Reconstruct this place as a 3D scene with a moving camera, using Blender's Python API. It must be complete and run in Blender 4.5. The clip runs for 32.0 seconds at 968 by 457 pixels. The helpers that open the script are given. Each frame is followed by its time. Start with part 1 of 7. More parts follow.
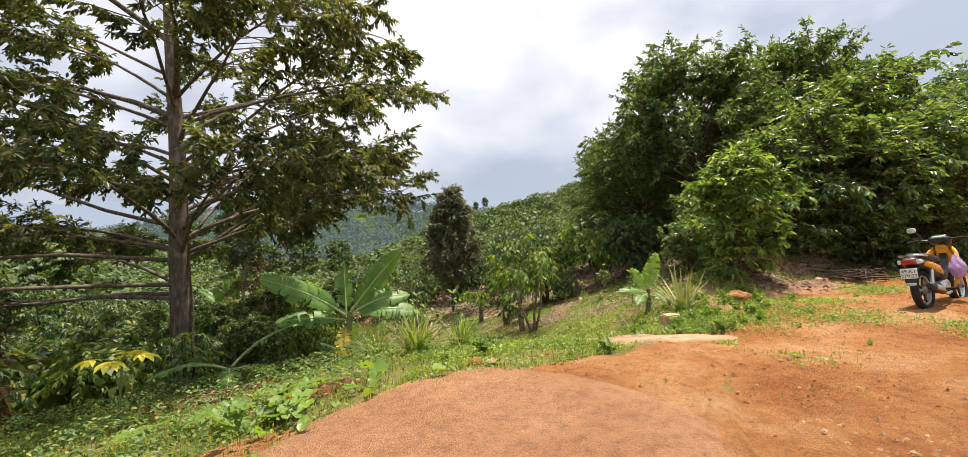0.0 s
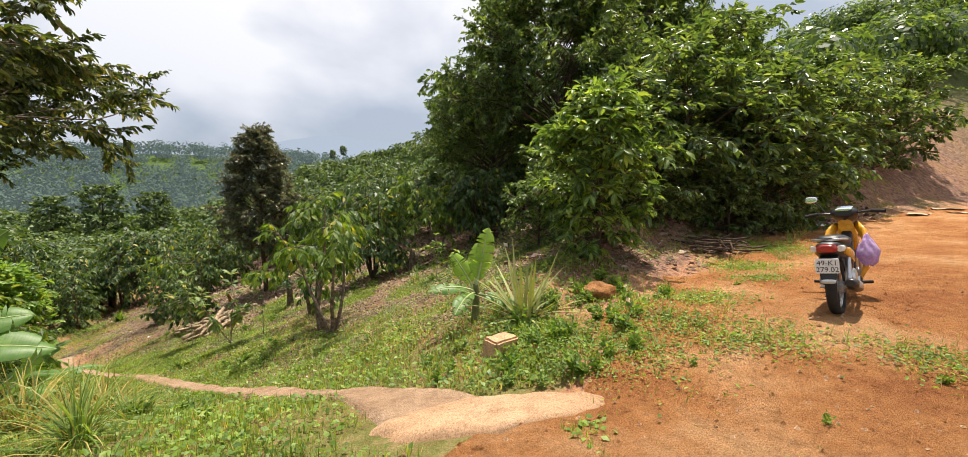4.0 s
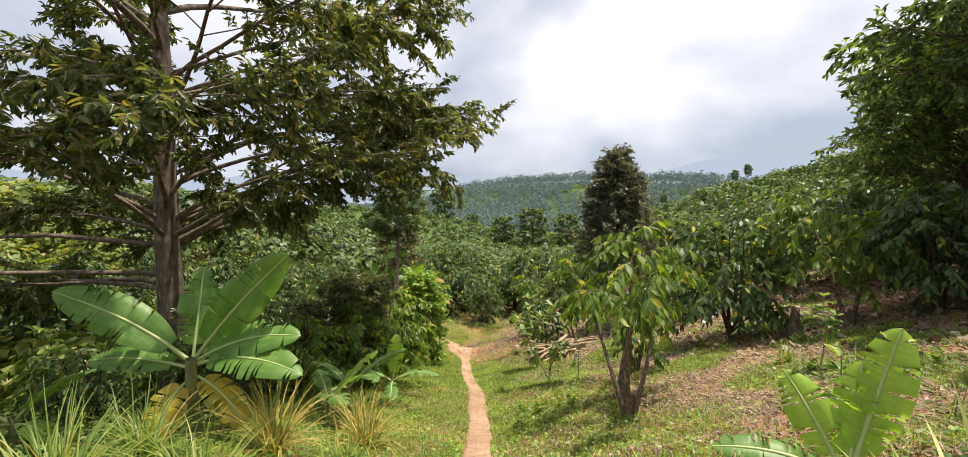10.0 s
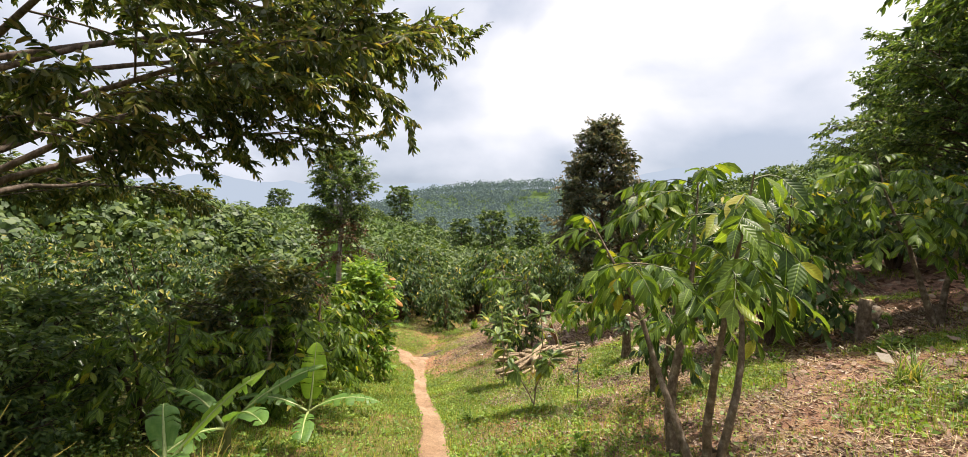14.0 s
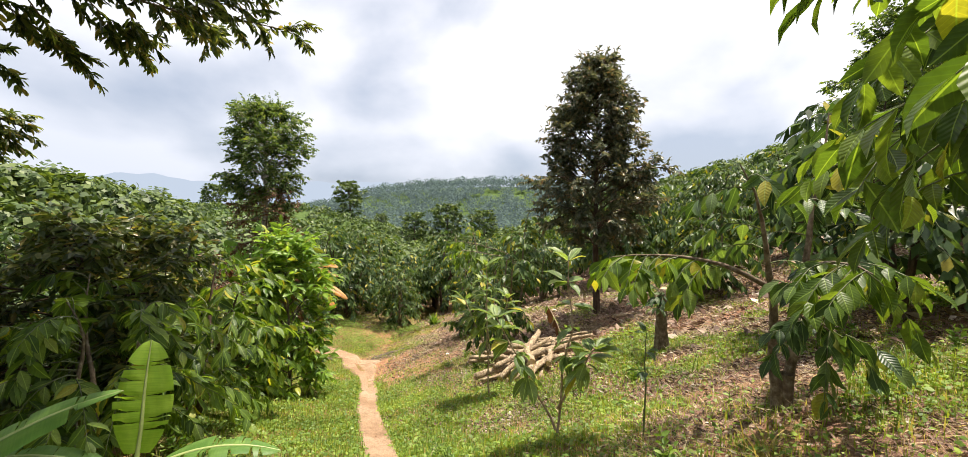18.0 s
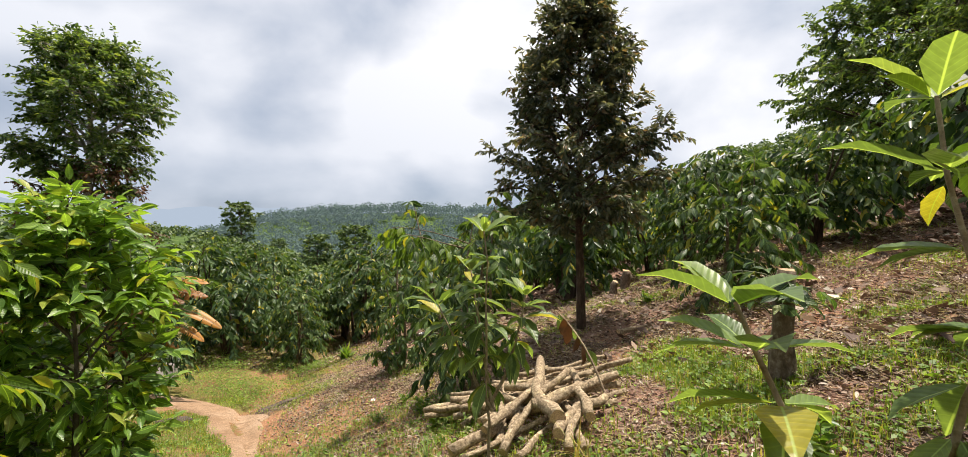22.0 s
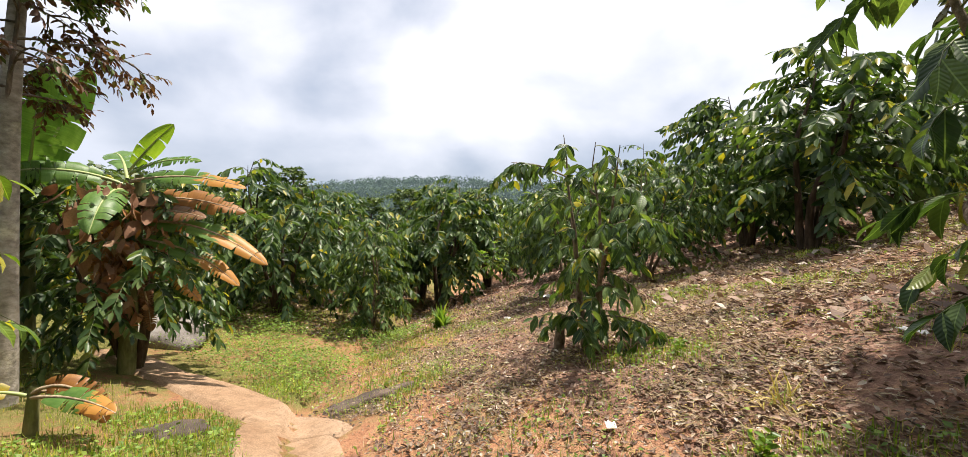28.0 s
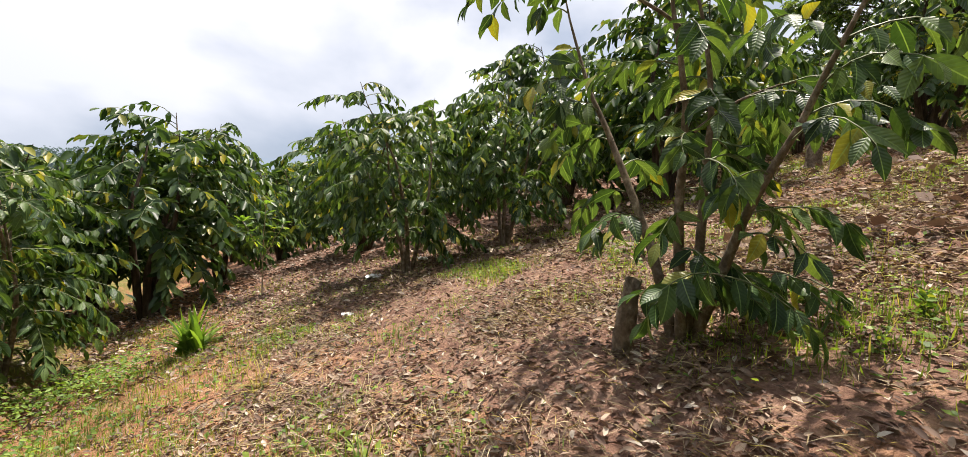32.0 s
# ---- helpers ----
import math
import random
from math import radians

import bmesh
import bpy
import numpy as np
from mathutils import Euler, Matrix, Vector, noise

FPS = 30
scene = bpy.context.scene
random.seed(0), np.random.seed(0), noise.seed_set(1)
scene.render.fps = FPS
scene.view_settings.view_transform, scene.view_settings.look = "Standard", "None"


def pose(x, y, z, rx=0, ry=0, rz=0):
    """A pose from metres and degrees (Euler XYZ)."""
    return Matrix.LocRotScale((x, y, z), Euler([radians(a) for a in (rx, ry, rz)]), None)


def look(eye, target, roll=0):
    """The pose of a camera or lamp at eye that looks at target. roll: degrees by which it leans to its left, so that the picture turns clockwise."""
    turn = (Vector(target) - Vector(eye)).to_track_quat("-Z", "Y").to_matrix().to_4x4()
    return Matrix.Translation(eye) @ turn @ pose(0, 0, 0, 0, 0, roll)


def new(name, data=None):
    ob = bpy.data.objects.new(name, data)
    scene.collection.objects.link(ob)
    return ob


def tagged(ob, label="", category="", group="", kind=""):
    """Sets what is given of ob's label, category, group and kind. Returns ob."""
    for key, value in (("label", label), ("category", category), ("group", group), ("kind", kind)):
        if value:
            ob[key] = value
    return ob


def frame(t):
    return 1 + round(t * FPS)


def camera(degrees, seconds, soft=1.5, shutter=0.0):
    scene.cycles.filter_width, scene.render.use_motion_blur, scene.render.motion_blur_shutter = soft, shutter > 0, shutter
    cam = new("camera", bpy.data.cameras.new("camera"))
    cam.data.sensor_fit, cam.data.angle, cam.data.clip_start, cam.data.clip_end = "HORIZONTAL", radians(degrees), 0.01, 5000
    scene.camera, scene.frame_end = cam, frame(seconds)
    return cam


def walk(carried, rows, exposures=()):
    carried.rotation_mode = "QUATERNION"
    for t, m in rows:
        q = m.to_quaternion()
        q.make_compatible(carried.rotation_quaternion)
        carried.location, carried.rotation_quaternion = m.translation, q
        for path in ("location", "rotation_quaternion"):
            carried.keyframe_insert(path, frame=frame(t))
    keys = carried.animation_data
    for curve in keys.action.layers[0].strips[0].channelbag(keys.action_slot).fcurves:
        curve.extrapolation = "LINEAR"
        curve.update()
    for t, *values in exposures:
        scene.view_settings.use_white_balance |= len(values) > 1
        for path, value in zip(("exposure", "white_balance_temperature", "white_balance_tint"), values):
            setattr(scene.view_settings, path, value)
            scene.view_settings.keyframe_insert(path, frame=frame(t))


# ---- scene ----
cam = camera(93.3, 32.0, soft=0.6)
METRES, EYE, TILT, LEAN, TURN = 25.0, 1.4, 0.0, 0.0, 0.0
ROWS = [
    (0.0, 0.0, 0.0, 0.0, 0.0, 0.0, -0.0),
    (0.5, 0.008, 0.0151, 0.0023, -7.08, -1.17, 2.34),
    (1.0, 0.0196, 0.0284, 0.0037, -10.12, -0.93, 3.51),
    (1.5, 0.0265, 0.046, 0.0046, -10.18, -1.16, 2.7),
    (2.0, 0.0339, 0.0629, 0.0051, -12.31, -1.08, 1.74),
    (2.5, 0.0438, 0.0792, 0.0066, -14.18, -0.07, 1.76),
    (4.5, 0.0714, 0.1435, 0.0044, -16.49, -6.96, -1.31),
    (5.0, 0.0831, 0.1608, 0.0046, -12.66, -6.16, -0.79),
    (5.5, 0.0911, 0.1767, 0.0054, -10.33, -5.97, -2.1),
    (6.0, 0.0978, 0.1927, 0.0047, -2.98, -3.37, -1.47),
    (6.5, 0.1007, 0.2081, 0.0049, 11.42, -3.34, -0.66),
    (7.0, 0.1003, 0.217, 0.0061, 21.48, -3.59, -1.33),
    (7.5, 0.1012, 0.2214, 0.0068, 37.0, -3.36, -0.11),
    (8.0, 0.1014, 0.222, 0.0071, 50.79, -2.97, 1.04),
    (8.5, 0.1026, 0.2216, 0.0074, 54.28, -2.9, 1.62),
    (9.0, 0.1004, 0.2205, 0.0069, 50.23, -3.04, 1.22),
    (9.5, 0.1005, 0.2198, 0.0068, 40.87, -3.18, 0.46),
    (10.0, 0.103, 0.2236, 0.0063, 31.1, -3.57, -0.32),
    (10.5, 0.101, 0.2294, 0.0052, 31.07, -3.81, 0.21),
    (11.0, 0.0934, 0.2364, 0.0028, 31.16, -3.64, 1.29),
    (11.5, 0.0893, 0.2469, 0.0002, 31.06, -3.81, 1.72),
    (12.0, 0.082, 0.2583, -0.0041, 28.35, -4.49, 1.14),
    (12.5, 0.0731, 0.2727, -0.0098, 26.3, -6.59, -0.65),
    (13.0, 0.0628, 0.2863, -0.0153, 25.72, -7.1, -1.75),
    (13.5, 0.0541, 0.2999, -0.0201, 25.85, -4.33, -1.73),
    (15.5, 0.0265, 0.3475, -0.0402, 25.65, -1.37, -0.5),
    (16.0, 0.0181, 0.3601, -0.0448, 26.54, -1.93, -0.19),
    (16.5, 0.0099, 0.3717, -0.0499, 29.24, -2.58, 0.1),
    (17.0, 0.001, 0.3845, -0.0547, 26.31, -2.96, -0.39),
    (17.5, -0.006, 0.3971, -0.0592, 23.29, -2.44, -0.69),
    (18.0, -0.0124, 0.4082, -0.0623, 19.9, -2.69, -0.91),
    (18.5, -0.0177, 0.4223, -0.0672, 13.92, -0.35, -2.02),
    (19.0, -0.0249, 0.4369, -0.0712, 12.76, -2.06, -1.38),
    (19.5, -0.0331, 0.4509, -0.0756, 18.76, -2.08, -0.06),
    (20.0, -0.0438, 0.4643, -0.08, 22.49, -0.75, 0.74),
    (20.5, -0.0525, 0.4765, -0.0842, 29.98, -1.76, 0.96),
    (21.0, -0.0612, 0.4893, -0.0881, 26.88, -2.31, 0.27),
    (21.5, -0.0695, 0.5029, -0.0924, 23.01, 0.73, 0.2),
    (22.0, -0.0775, 0.5179, -0.0955, 8.39, 0.92, -0.77),
    (22.5, -0.0834, 0.5307, -0.0932, -5.39, 8.47, -0.83),
    (23.0, -0.0927, 0.5455, -0.0971, -10.25, 10.08, -0.09),
    (23.5, -0.1037, 0.559, -0.1067, -2.94, 4.22, 1.5),
    (24.0, -0.1174, 0.5707, -0.116, 9.34, -5.05, 1.06),
    (24.5, -0.1282, 0.586, -0.122, 12.58, -7.64, 0.52),
    (25.0, -0.1402, 0.6023, -0.127, 14.55, -8.03, 0.78),
    (25.5, -0.1516, 0.6176, -0.1315, 22.61, -4.75, 1.59),
    (27.5, -0.1909, 0.6709, -0.1449, 17.02, -4.12, 2.56),
    (28.0, -0.2025, 0.6853, -0.1498, 13.83, -2.1, -2.17),
    (28.5, -0.2144, 0.7023, -0.1554, 16.94, -3.11, -1.18),
    (29.0, -0.2278, 0.7187, -0.1591, 16.52, -4.56, -2.01),
    (29.5, -0.2333, 0.7337, -0.1603, -15.27, 1.89, -4.15),
    (30.0, -0.2428, 0.7472, -0.1637, -22.88, 0.31, -2.8),
    (30.5, -0.2564, 0.763, -0.1696, -16.03, -1.52, -1.33),
    (31.0, -0.2686, 0.7806, -0.1729, -15.92, -1.26, -1.79),
    (31.5, -0.2787, 0.7975, -0.178, -18.83, -1.43, -1.33),
    (32.0, -0.2893, 0.8145, -0.1818, -23.12, -1.94, -2.46),
]
walk(cam, [(t, pose(0, 0, EYE, TILT, LEAN, TURN) @ pose(METRES * x, METRES * y, METRES * z, 90 + pitch, roll, yaw)) for t, x, y, z, yaw, pitch, roll in ROWS],
     ((0.0, 0.74, 6750, 14), (2.5, 0.7, 6750, 14), (4.5, 0.62, 6700, 13), (6.0, 0.66, 6700, 13), (9.0, 0.72, 6750, 14), (13.0, 0.82, 6800, 15), (16.0, 0.8, 6800, 15), (18.0, 0.92, 6800, 14),
      (21.0, 0.64, 6700, 13), (23.0, 0.62, 6650, 12), (25.0, 0.86, 6650, 12), (28.0, 0.84, 6650, 14), (32.0, 0.74, 6600, 14)))

# ---- world and sun ----
SUN_EL, SUN_AZ = 74.0, 42.0  # degrees above the horizon; from straight ahead (y) to the right (x)
SUN_DIR = Vector((math.sin(radians(SUN_AZ)) * math.cos(radians(SUN_EL)), math.cos(radians(SUN_AZ)) * math.cos(radians(SUN_EL)), math.sin(radians(SUN_EL))))
world = bpy.data.worlds.new("sky")
scene.world = world
world.use_nodes = True
nt = world.node_tree
nt.nodes.clear()


def wnode(kind, **sets):
    n = nt.nodes.new(kind)
    for k, v in sets.items():
        n.inputs[k].default_value = v
    return n


sky = nt.nodes.new("ShaderNodeTexSky")
sky.sky_type, sky.sun_disc = "NISHITA", False
sky.sun_elevation, sky.sun_rotation = radians(SUN_EL), radians(SUN_AZ)
sky.dust_density, sky.altitude = 3.0, 900
coord = nt.nodes.new("ShaderNodeTexCoord")
stretch = nt.nodes.new("ShaderNodeMapping")
stretch.inputs["Scale"].default_value = (1.0, 1.0, 1.7)
nt.links.new(coord.outputs["Generated"], stretch.inputs["Vector"])
clouds = wnode("ShaderNodeTexNoise", Scale=2.1, Detail=6.0, Roughness=0.46, Distortion=0.15)
nt.links.new(stretch.outputs["Vector"], clouds.inputs["Vector"])
cover = nt.nodes.new("ShaderNodeValToRGB")
cover.color_ramp.elements[0].position, cover.color_ramp.elements[1].position = 0.38, 0.57
nt.links.new(clouds.outputs["Fac"], cover.inputs["Fac"])
# cloud glow: brighter towards the sun
toward = nt.nodes.new("ShaderNodeVectorMath")
toward.operation = "DOT_PRODUCT"
toward.inputs[1].default_value = SUN_DIR
nt.links.new(coord.outputs["Generated"], toward.inputs[0])
glow = nt.nodes.new("ShaderNodeValToRGB")
glow.color_ramp.elements[0].position, glow.color_ramp.elements[0].color = 0.0, (0.52, 0.58, 0.67, 1)
glow.color_ramp.elements[1].position, glow.color_ramp.elements[1].color = 0.82, (0.97, 0.98, 1.0, 1)
nt.links.new(toward.outputs["Value"], glow.inputs["Fac"])
dim = nt.nodes.new("ShaderNodeVectorMath")
dim.operation = "SCALE"
dim.inputs["Scale"].default_value = 0.09
nt.links.new(sky.outputs["Color"], dim.inputs[0])
veil = nt.nodes.new("ShaderNodeMix")  # thin high haze over the blue
veil.data_type = "RGBA"
veil.inputs["Factor"].default_value = 0.8
nt.links.new(dim.outputs["Vector"], veil.inputs["A"])
grey = nt.nodes.new("ShaderNodeMix")  # shaded cloud bases
grey.data_type, grey.blend_type = "RGBA", "MULTIPLY"
grey.inputs["Factor"].default_value = 1.0
grey.inputs["B"].default_value = (0.54, 0.60, 0.68, 1)
nt.links.new(glow.outputs["Color"], grey.inputs["A"])
nt.links.new(grey.outputs["Result"], veil.inputs["B"])
deck = nt.nodes.new("ShaderNodeMix")
deck.data_type = "RGBA"
nt.links.new(cover.outputs["Color"], deck.inputs["Factor"])
nt.links.new(veil.outputs["Result"], deck.inputs["A"])
nt.links.new(glow.outputs["Color"], deck.inputs["B"])
back = nt.nodes.new("ShaderNodeBackground")
back.inputs["Strength"].default_value = 0.82
nt.links.new(deck.outputs["Result"], back.inputs["Color"])
wout = nt.nodes.new("ShaderNodeOutputWorld")
nt.links.new(back.outputs["Background"], wout.inputs["Surface"])
sun = new("sun", bpy.data.lights.new("sun", "SUN"))
sun.data.energy, sun.data.angle, sun.data.color = 5.0, radians(1.2), (1.0, 0.93, 0.82)
sun.matrix_world = look(SUN_DIR * 60, (0, 0, 0))


# ---- materials ----
def material(name, rough=0.8, spec=0.3, metal=0.0, color=(0.5, 0.5, 0.5)):
    m = bpy.data.materials.new(name)
    m.use_nodes = True
    b = m.node_tree.nodes["Principled BSDF"]
    b.inputs["Roughness"].default_value, b.inputs["Specular IOR Level"].default_value, b.inputs["Metallic"].default_value = rough, spec, metal
    b.inputs["Base Color"].default_value = (*color, 1)
    return m, m.node_tree, b


def add(tree, kind, ins=(), operation=""):
    n = tree.nodes.new(kind)
    if operation:
        n.operation = operation
    for k, v in dict(ins).items():
        if isinstance(v, bpy.types.NodeSocket):
            tree.links.new(v, n.inputs[k])
        else:
            n.inputs[k].default_value = v
    return n


def ramp(tree, fac, stops):
    n = tree.nodes.new("ShaderNodeValToRGB")
    els = n.color_ramp.elements
    while len(els) < len(stops):
        els.new(0.5)
    for e, (p, c) in zip(els, stops):
        e.position, e.color = p, (*c, 1)
    tree.links.new(fac, n.inputs["Fac"])
    return n.outputs["Color"]


def blend(tree, fac, a, b, kind="MIX"):
    n = tree.nodes.new("ShaderNodeMix")
    n.data_type, n.blend_type = "RGBA", kind
    for key, v in (("Factor", fac), ("A", a), ("B", b)):
        if isinstance(v, bpy.types.NodeSocket):
            tree.links.new(v, n.inputs[key])
        else:
            n.inputs[key].default_value = v if key == "Factor" else (*v, 1)
    return n.outputs["Result"]


def noise_of(tree, scale, detail=5.0, rough=0.55, vec=None, distort=0.0):
    ins = {"Scale": scale, "Detail": detail, "Roughness": rough, "Distortion": distort}
    if vec is not None:
        ins["Vector"] = vec
    return add(tree, "ShaderNodeTexNoise", ins).outputs["Fac"]


def bump(tree, shader, height, strength=0.4, dist=0.02):
    n = add(tree, "ShaderNodeBump", {"Height": height, "Strength": strength, "Distance": dist})
    tree.links.new(n.outputs["Normal"], shader.inputs["Normal"])


def leaf_material(name, dark, mid, light, odd=None, share=0.06, rough=0.42, through_light=0.32, glow_color=None, ribs=0.0):
    """Leaf: every blade its own tone, some light passing through it."""
    m, t, b = material(name, rough, 0.3)
    geo = t.nodes.new("ShaderNodeNewGeometry")
    stops = [(0.0, dark), (0.5, mid), (0.93 - share, light)]
    if odd:
        stops.append((1.0 - share, odd))
    col = ramp(t, geo.outputs["Random Per Island"], stops)
    obj = t.nodes.new("ShaderNodeTexCoord").outputs["Object"]
    big = ramp(t, noise_of(t, 1.3, 3, vec=obj), [(0.3, (0.62, 0.66, 0.62)), (0.7, (1.18, 1.14, 1.05))])
    col = blend(t, 1.0, col, big, "MULTIPLY")
    fine = ramp(t, noise_of(t, 45.0, 2, vec=obj), [(0.3, (0.85, 0.85, 0.85)), (0.7, (1.1, 1.1, 1.1))])
    col = blend(t, 1.0, col, fine, "MULTIPLY")
    if ribs:  # pale midrib and side veins sunk between bulging ribs
        uv = add(t, "ShaderNodeSeparateXYZ", {"Vector": t.nodes.new("ShaderNodeUVMap").outputs["UV"]})
        out = add(t, "ShaderNodeMath", {0: add(t, "ShaderNodeMath", {0: uv.outputs["Y"], 1: 0.5}, operation="SUBTRACT").outputs[0]}, operation="ABSOLUTE").outputs[0]
        run = add(t, "ShaderNodeMath", {0: add(t, "ShaderNodeMath", {0: uv.outputs["X"], 1: 56.0}, operation="MULTIPLY").outputs[0],
                                        1: add(t, "ShaderNodeMath", {0: out, 1: 24.0}, operation="MULTIPLY").outputs[0]}, operation="SUBTRACT").outputs[0]
        wave = add(t, "ShaderNodeMath", {0: run}, operation="SINE").outputs[0]
        col = blend(t, 1.0, col, ramp(t, wave, [(0.0, (1, 1, 1)), (0.8, (1, 1, 1)), (0.98, (1.22, 1.2, 1.1))]), "MULTIPLY")
        col = blend(t, ramp(t, out, [(0.012, (0.55, 0.55, 0.55)), (0.035, (0, 0, 0))]), col, [min(1.0, 2.0 * c) for c in light])
        bump(t, b, wave, ribs, 0.004)
    t.links.new(col, b.inputs["Base Color"])
    tr = t.nodes.new("ShaderNodeBsdfTranslucent")
    t.links.new(blend(t, 1.0, col, glow_color or (2.1, 2.0, 0.75), "MULTIPLY"), tr.inputs["Color"])
    mix = t.nodes.new("ShaderNodeMixShader")
    mix.inputs["Fac"].default_value = through_light
    t.links.new(b.outputs["BSDF"], mix.inputs[1])
    t.links.new(tr.outputs["BSDF"], mix.inputs[2])
    t.links.new(mix.outputs["Shader"], t.nodes["Material Output"].inputs["Surface"])
    return m


def painted_haze(m, color):
    """Far greenery beyond the valley: haze imitated by a faint bluish glow."""
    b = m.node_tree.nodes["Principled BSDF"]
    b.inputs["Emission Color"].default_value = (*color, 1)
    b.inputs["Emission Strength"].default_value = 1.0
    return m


def bark_material(name, a, b_, c, scale=18.0, stretch_z=0.25, rough=0.9):
    m, t, b = material(name, rough, 0.2)
    obj = t.nodes.new("ShaderNodeTexCoord").outputs["Object"]
    mp = add(t, "ShaderNodeMapping", {"Vector": obj, "Scale": (1, 1, stretch_z)}).outputs["Vector"]
    n1 = noise_of(t, scale, 8, 0.65, mp)
    col = ramp(t, n1, [(0.3, a), (0.52, b_), (0.72, c)])
    spots = ramp(t, noise_of(t, 5.0, 4, vec=obj), [(0.55, (1, 1, 1)), (0.7, (1.5, 1.55, 1.4))])
    t.links.new(blend(t, 1.0, col, spots, "MULTIPLY"), b.inputs["Base Color"])
    bump(t, b, n1, 0.7, 0.02)
    return m


def plain_material(name, color, rough=0.5, spec=0.5, metal=0.0, vary=0.12, scale=30.0):
    m, t, b = material(name, rough, spec, metal)
    obj = t.nodes.new("ShaderNodeTexCoord").outputs["Object"]
    lo, hi = [c * (1 - vary) for c in color], [min(1, c * (1 + vary)) for c in color]
    n = noise_of(t, scale, 6, 0.6, obj)
    t.links.new(ramp(t, n, [(0.3, lo), (0.7, hi)]), b.inputs["Base Color"])
    t.links.new(ramp(t, noise_of(t, scale * 0.4, 4, vec=obj), [(0.3, (rough * 0.8,) * 3), (0.7, (min(1, rough * 1.25),) * 3)]), b.inputs["Roughness"])
    bump(t, b, n, 0.12, 0.004)
    return m


def earth_material(name, kinds, pebbles=0.5):
    """Soil whose two tones and crumbs change over centimetres and metres."""
    m, t, b = material(name, 0.95, 0.12)
    pos = t.nodes.new("ShaderNodeNewGeometry").outputs["Position"]
    n1, n2, n3 = noise_of(t, 0.9, 6, 0.6, pos), noise_of(t, 9.0, 7, 0.7, pos), noise_of(t, 85.0, 5, 0.8, pos)
    col = ramp(t, n1, [(0.32, kinds[0]), (0.5, kinds[1]), (0.68, kinds[2])])
    col = blend(t, 1.0, col, ramp(t, n2, [(0.28, (0.66, 0.63, 0.6)), (0.5, (1, 1, 1)), (0.75, (1.22, 1.2, 1.18))]), "MULTIPLY")
    col = blend(t, 1.0, col, ramp(t, n3, [(0.34, (0.55, 0.52, 0.5)), (0.5, (1.0, 1.0, 1.0)), (0.64, (1.3, 1.3, 1.3))]), "MULTIPLY")
    t.links.new(col, b.inputs["Base Color"])
    h = add(t, "ShaderNodeMath", {0: n2, 1: n3}, operation="ADD").outputs[0]
    bump(t, b, h, pebbles, 0.03)
    return m


def ground_material():
    """Grass soil, leaf litter, red earth and far greenery by the cover laid on the land."""
    m, t, b = material("land", 0.95, 0.12)
    pos = t.nodes.new("ShaderNodeNewGeometry").outputs["Position"]
    cov = t.nodes.new("ShaderNodeAttribute")
    cov.attribute_name = "cover"
    sep = add(t, "ShaderNodeSeparateColor", {"Color": cov.outputs["Color"]})
    n1, n2, n3 = noise_of(t, 0.7, 7, 0.62, pos), noise_of(t, 7.0, 7, 0.68, pos), noise_of(t, 60.0, 4, 0.7, pos)
    red = ramp(t, n2, [(0.3, (0.25, 0.115, 0.064)), (0.5, (0.39, 0.20, 0.112)), (0.7, (0.50, 0.30, 0.18))])
    litter = ramp(t, n2, [(0.3, (0.105, 0.055, 0.040)), (0.5, (0.25, 0.148, 0.108)), (0.7, (0.40, 0.275, 0.205))])
    grass = ramp(t, n2, [(0.28, (0.075, 0.085, 0.022)), (0.5, (0.155, 0.155, 0.045)), (0.74, (0.30, 0.22, 0.105))])
    far = ramp(t, noise_of(t, 0.5, 8, 0.7, pos), [(0.3, (0.035, 0.065, 0.018)), (0.55, (0.07, 0.115, 0.03)), (0.75, (0.12, 0.16, 0.045))])

    def soft(sock, shift):
        k = add(t, "ShaderNodeMath", {0: n1, 1: n2}, operation="ADD").outputs[0]
        k = add(t, "ShaderNodeMath", {0: k, 1: -1.0}, operation="ADD").outputs[0]
        k = add(t, "ShaderNodeMath", {0: k, 1: 1.7 * shift}, operation="MULTIPLY").outputs[0]
        k = add(t, "ShaderNodeMath", {0: sock, 1: k}, operation="ADD").outputs[0]
        return add(t, "ShaderNodeMapRange", {"Value": k, "From Min": 0.3, "From Max": 0.7}).outputs["Result"]
    col = blend(t, soft(sep.outputs["Green"], 1.0), red, grass)
    col = blend(t, soft(sep.outputs["Blue"], -1.0), col, litter)
    col = blend(t, cov.outputs["Alpha"], col, far)
    col = blend(t, 1.0, col, ramp(t, n3, [(0.3, (0.66, 0.64, 0.62)), (0.62, (1.15, 1.15, 1.15))]), "MULTIPLY")
    t.links.new(col, b.inputs["Base Color"])
    bump(t, b, add(t, "ShaderNodeMath", {0: n2, 1: n3}, operation="ADD").outputs[0], 0.7, 0.05)
    return m


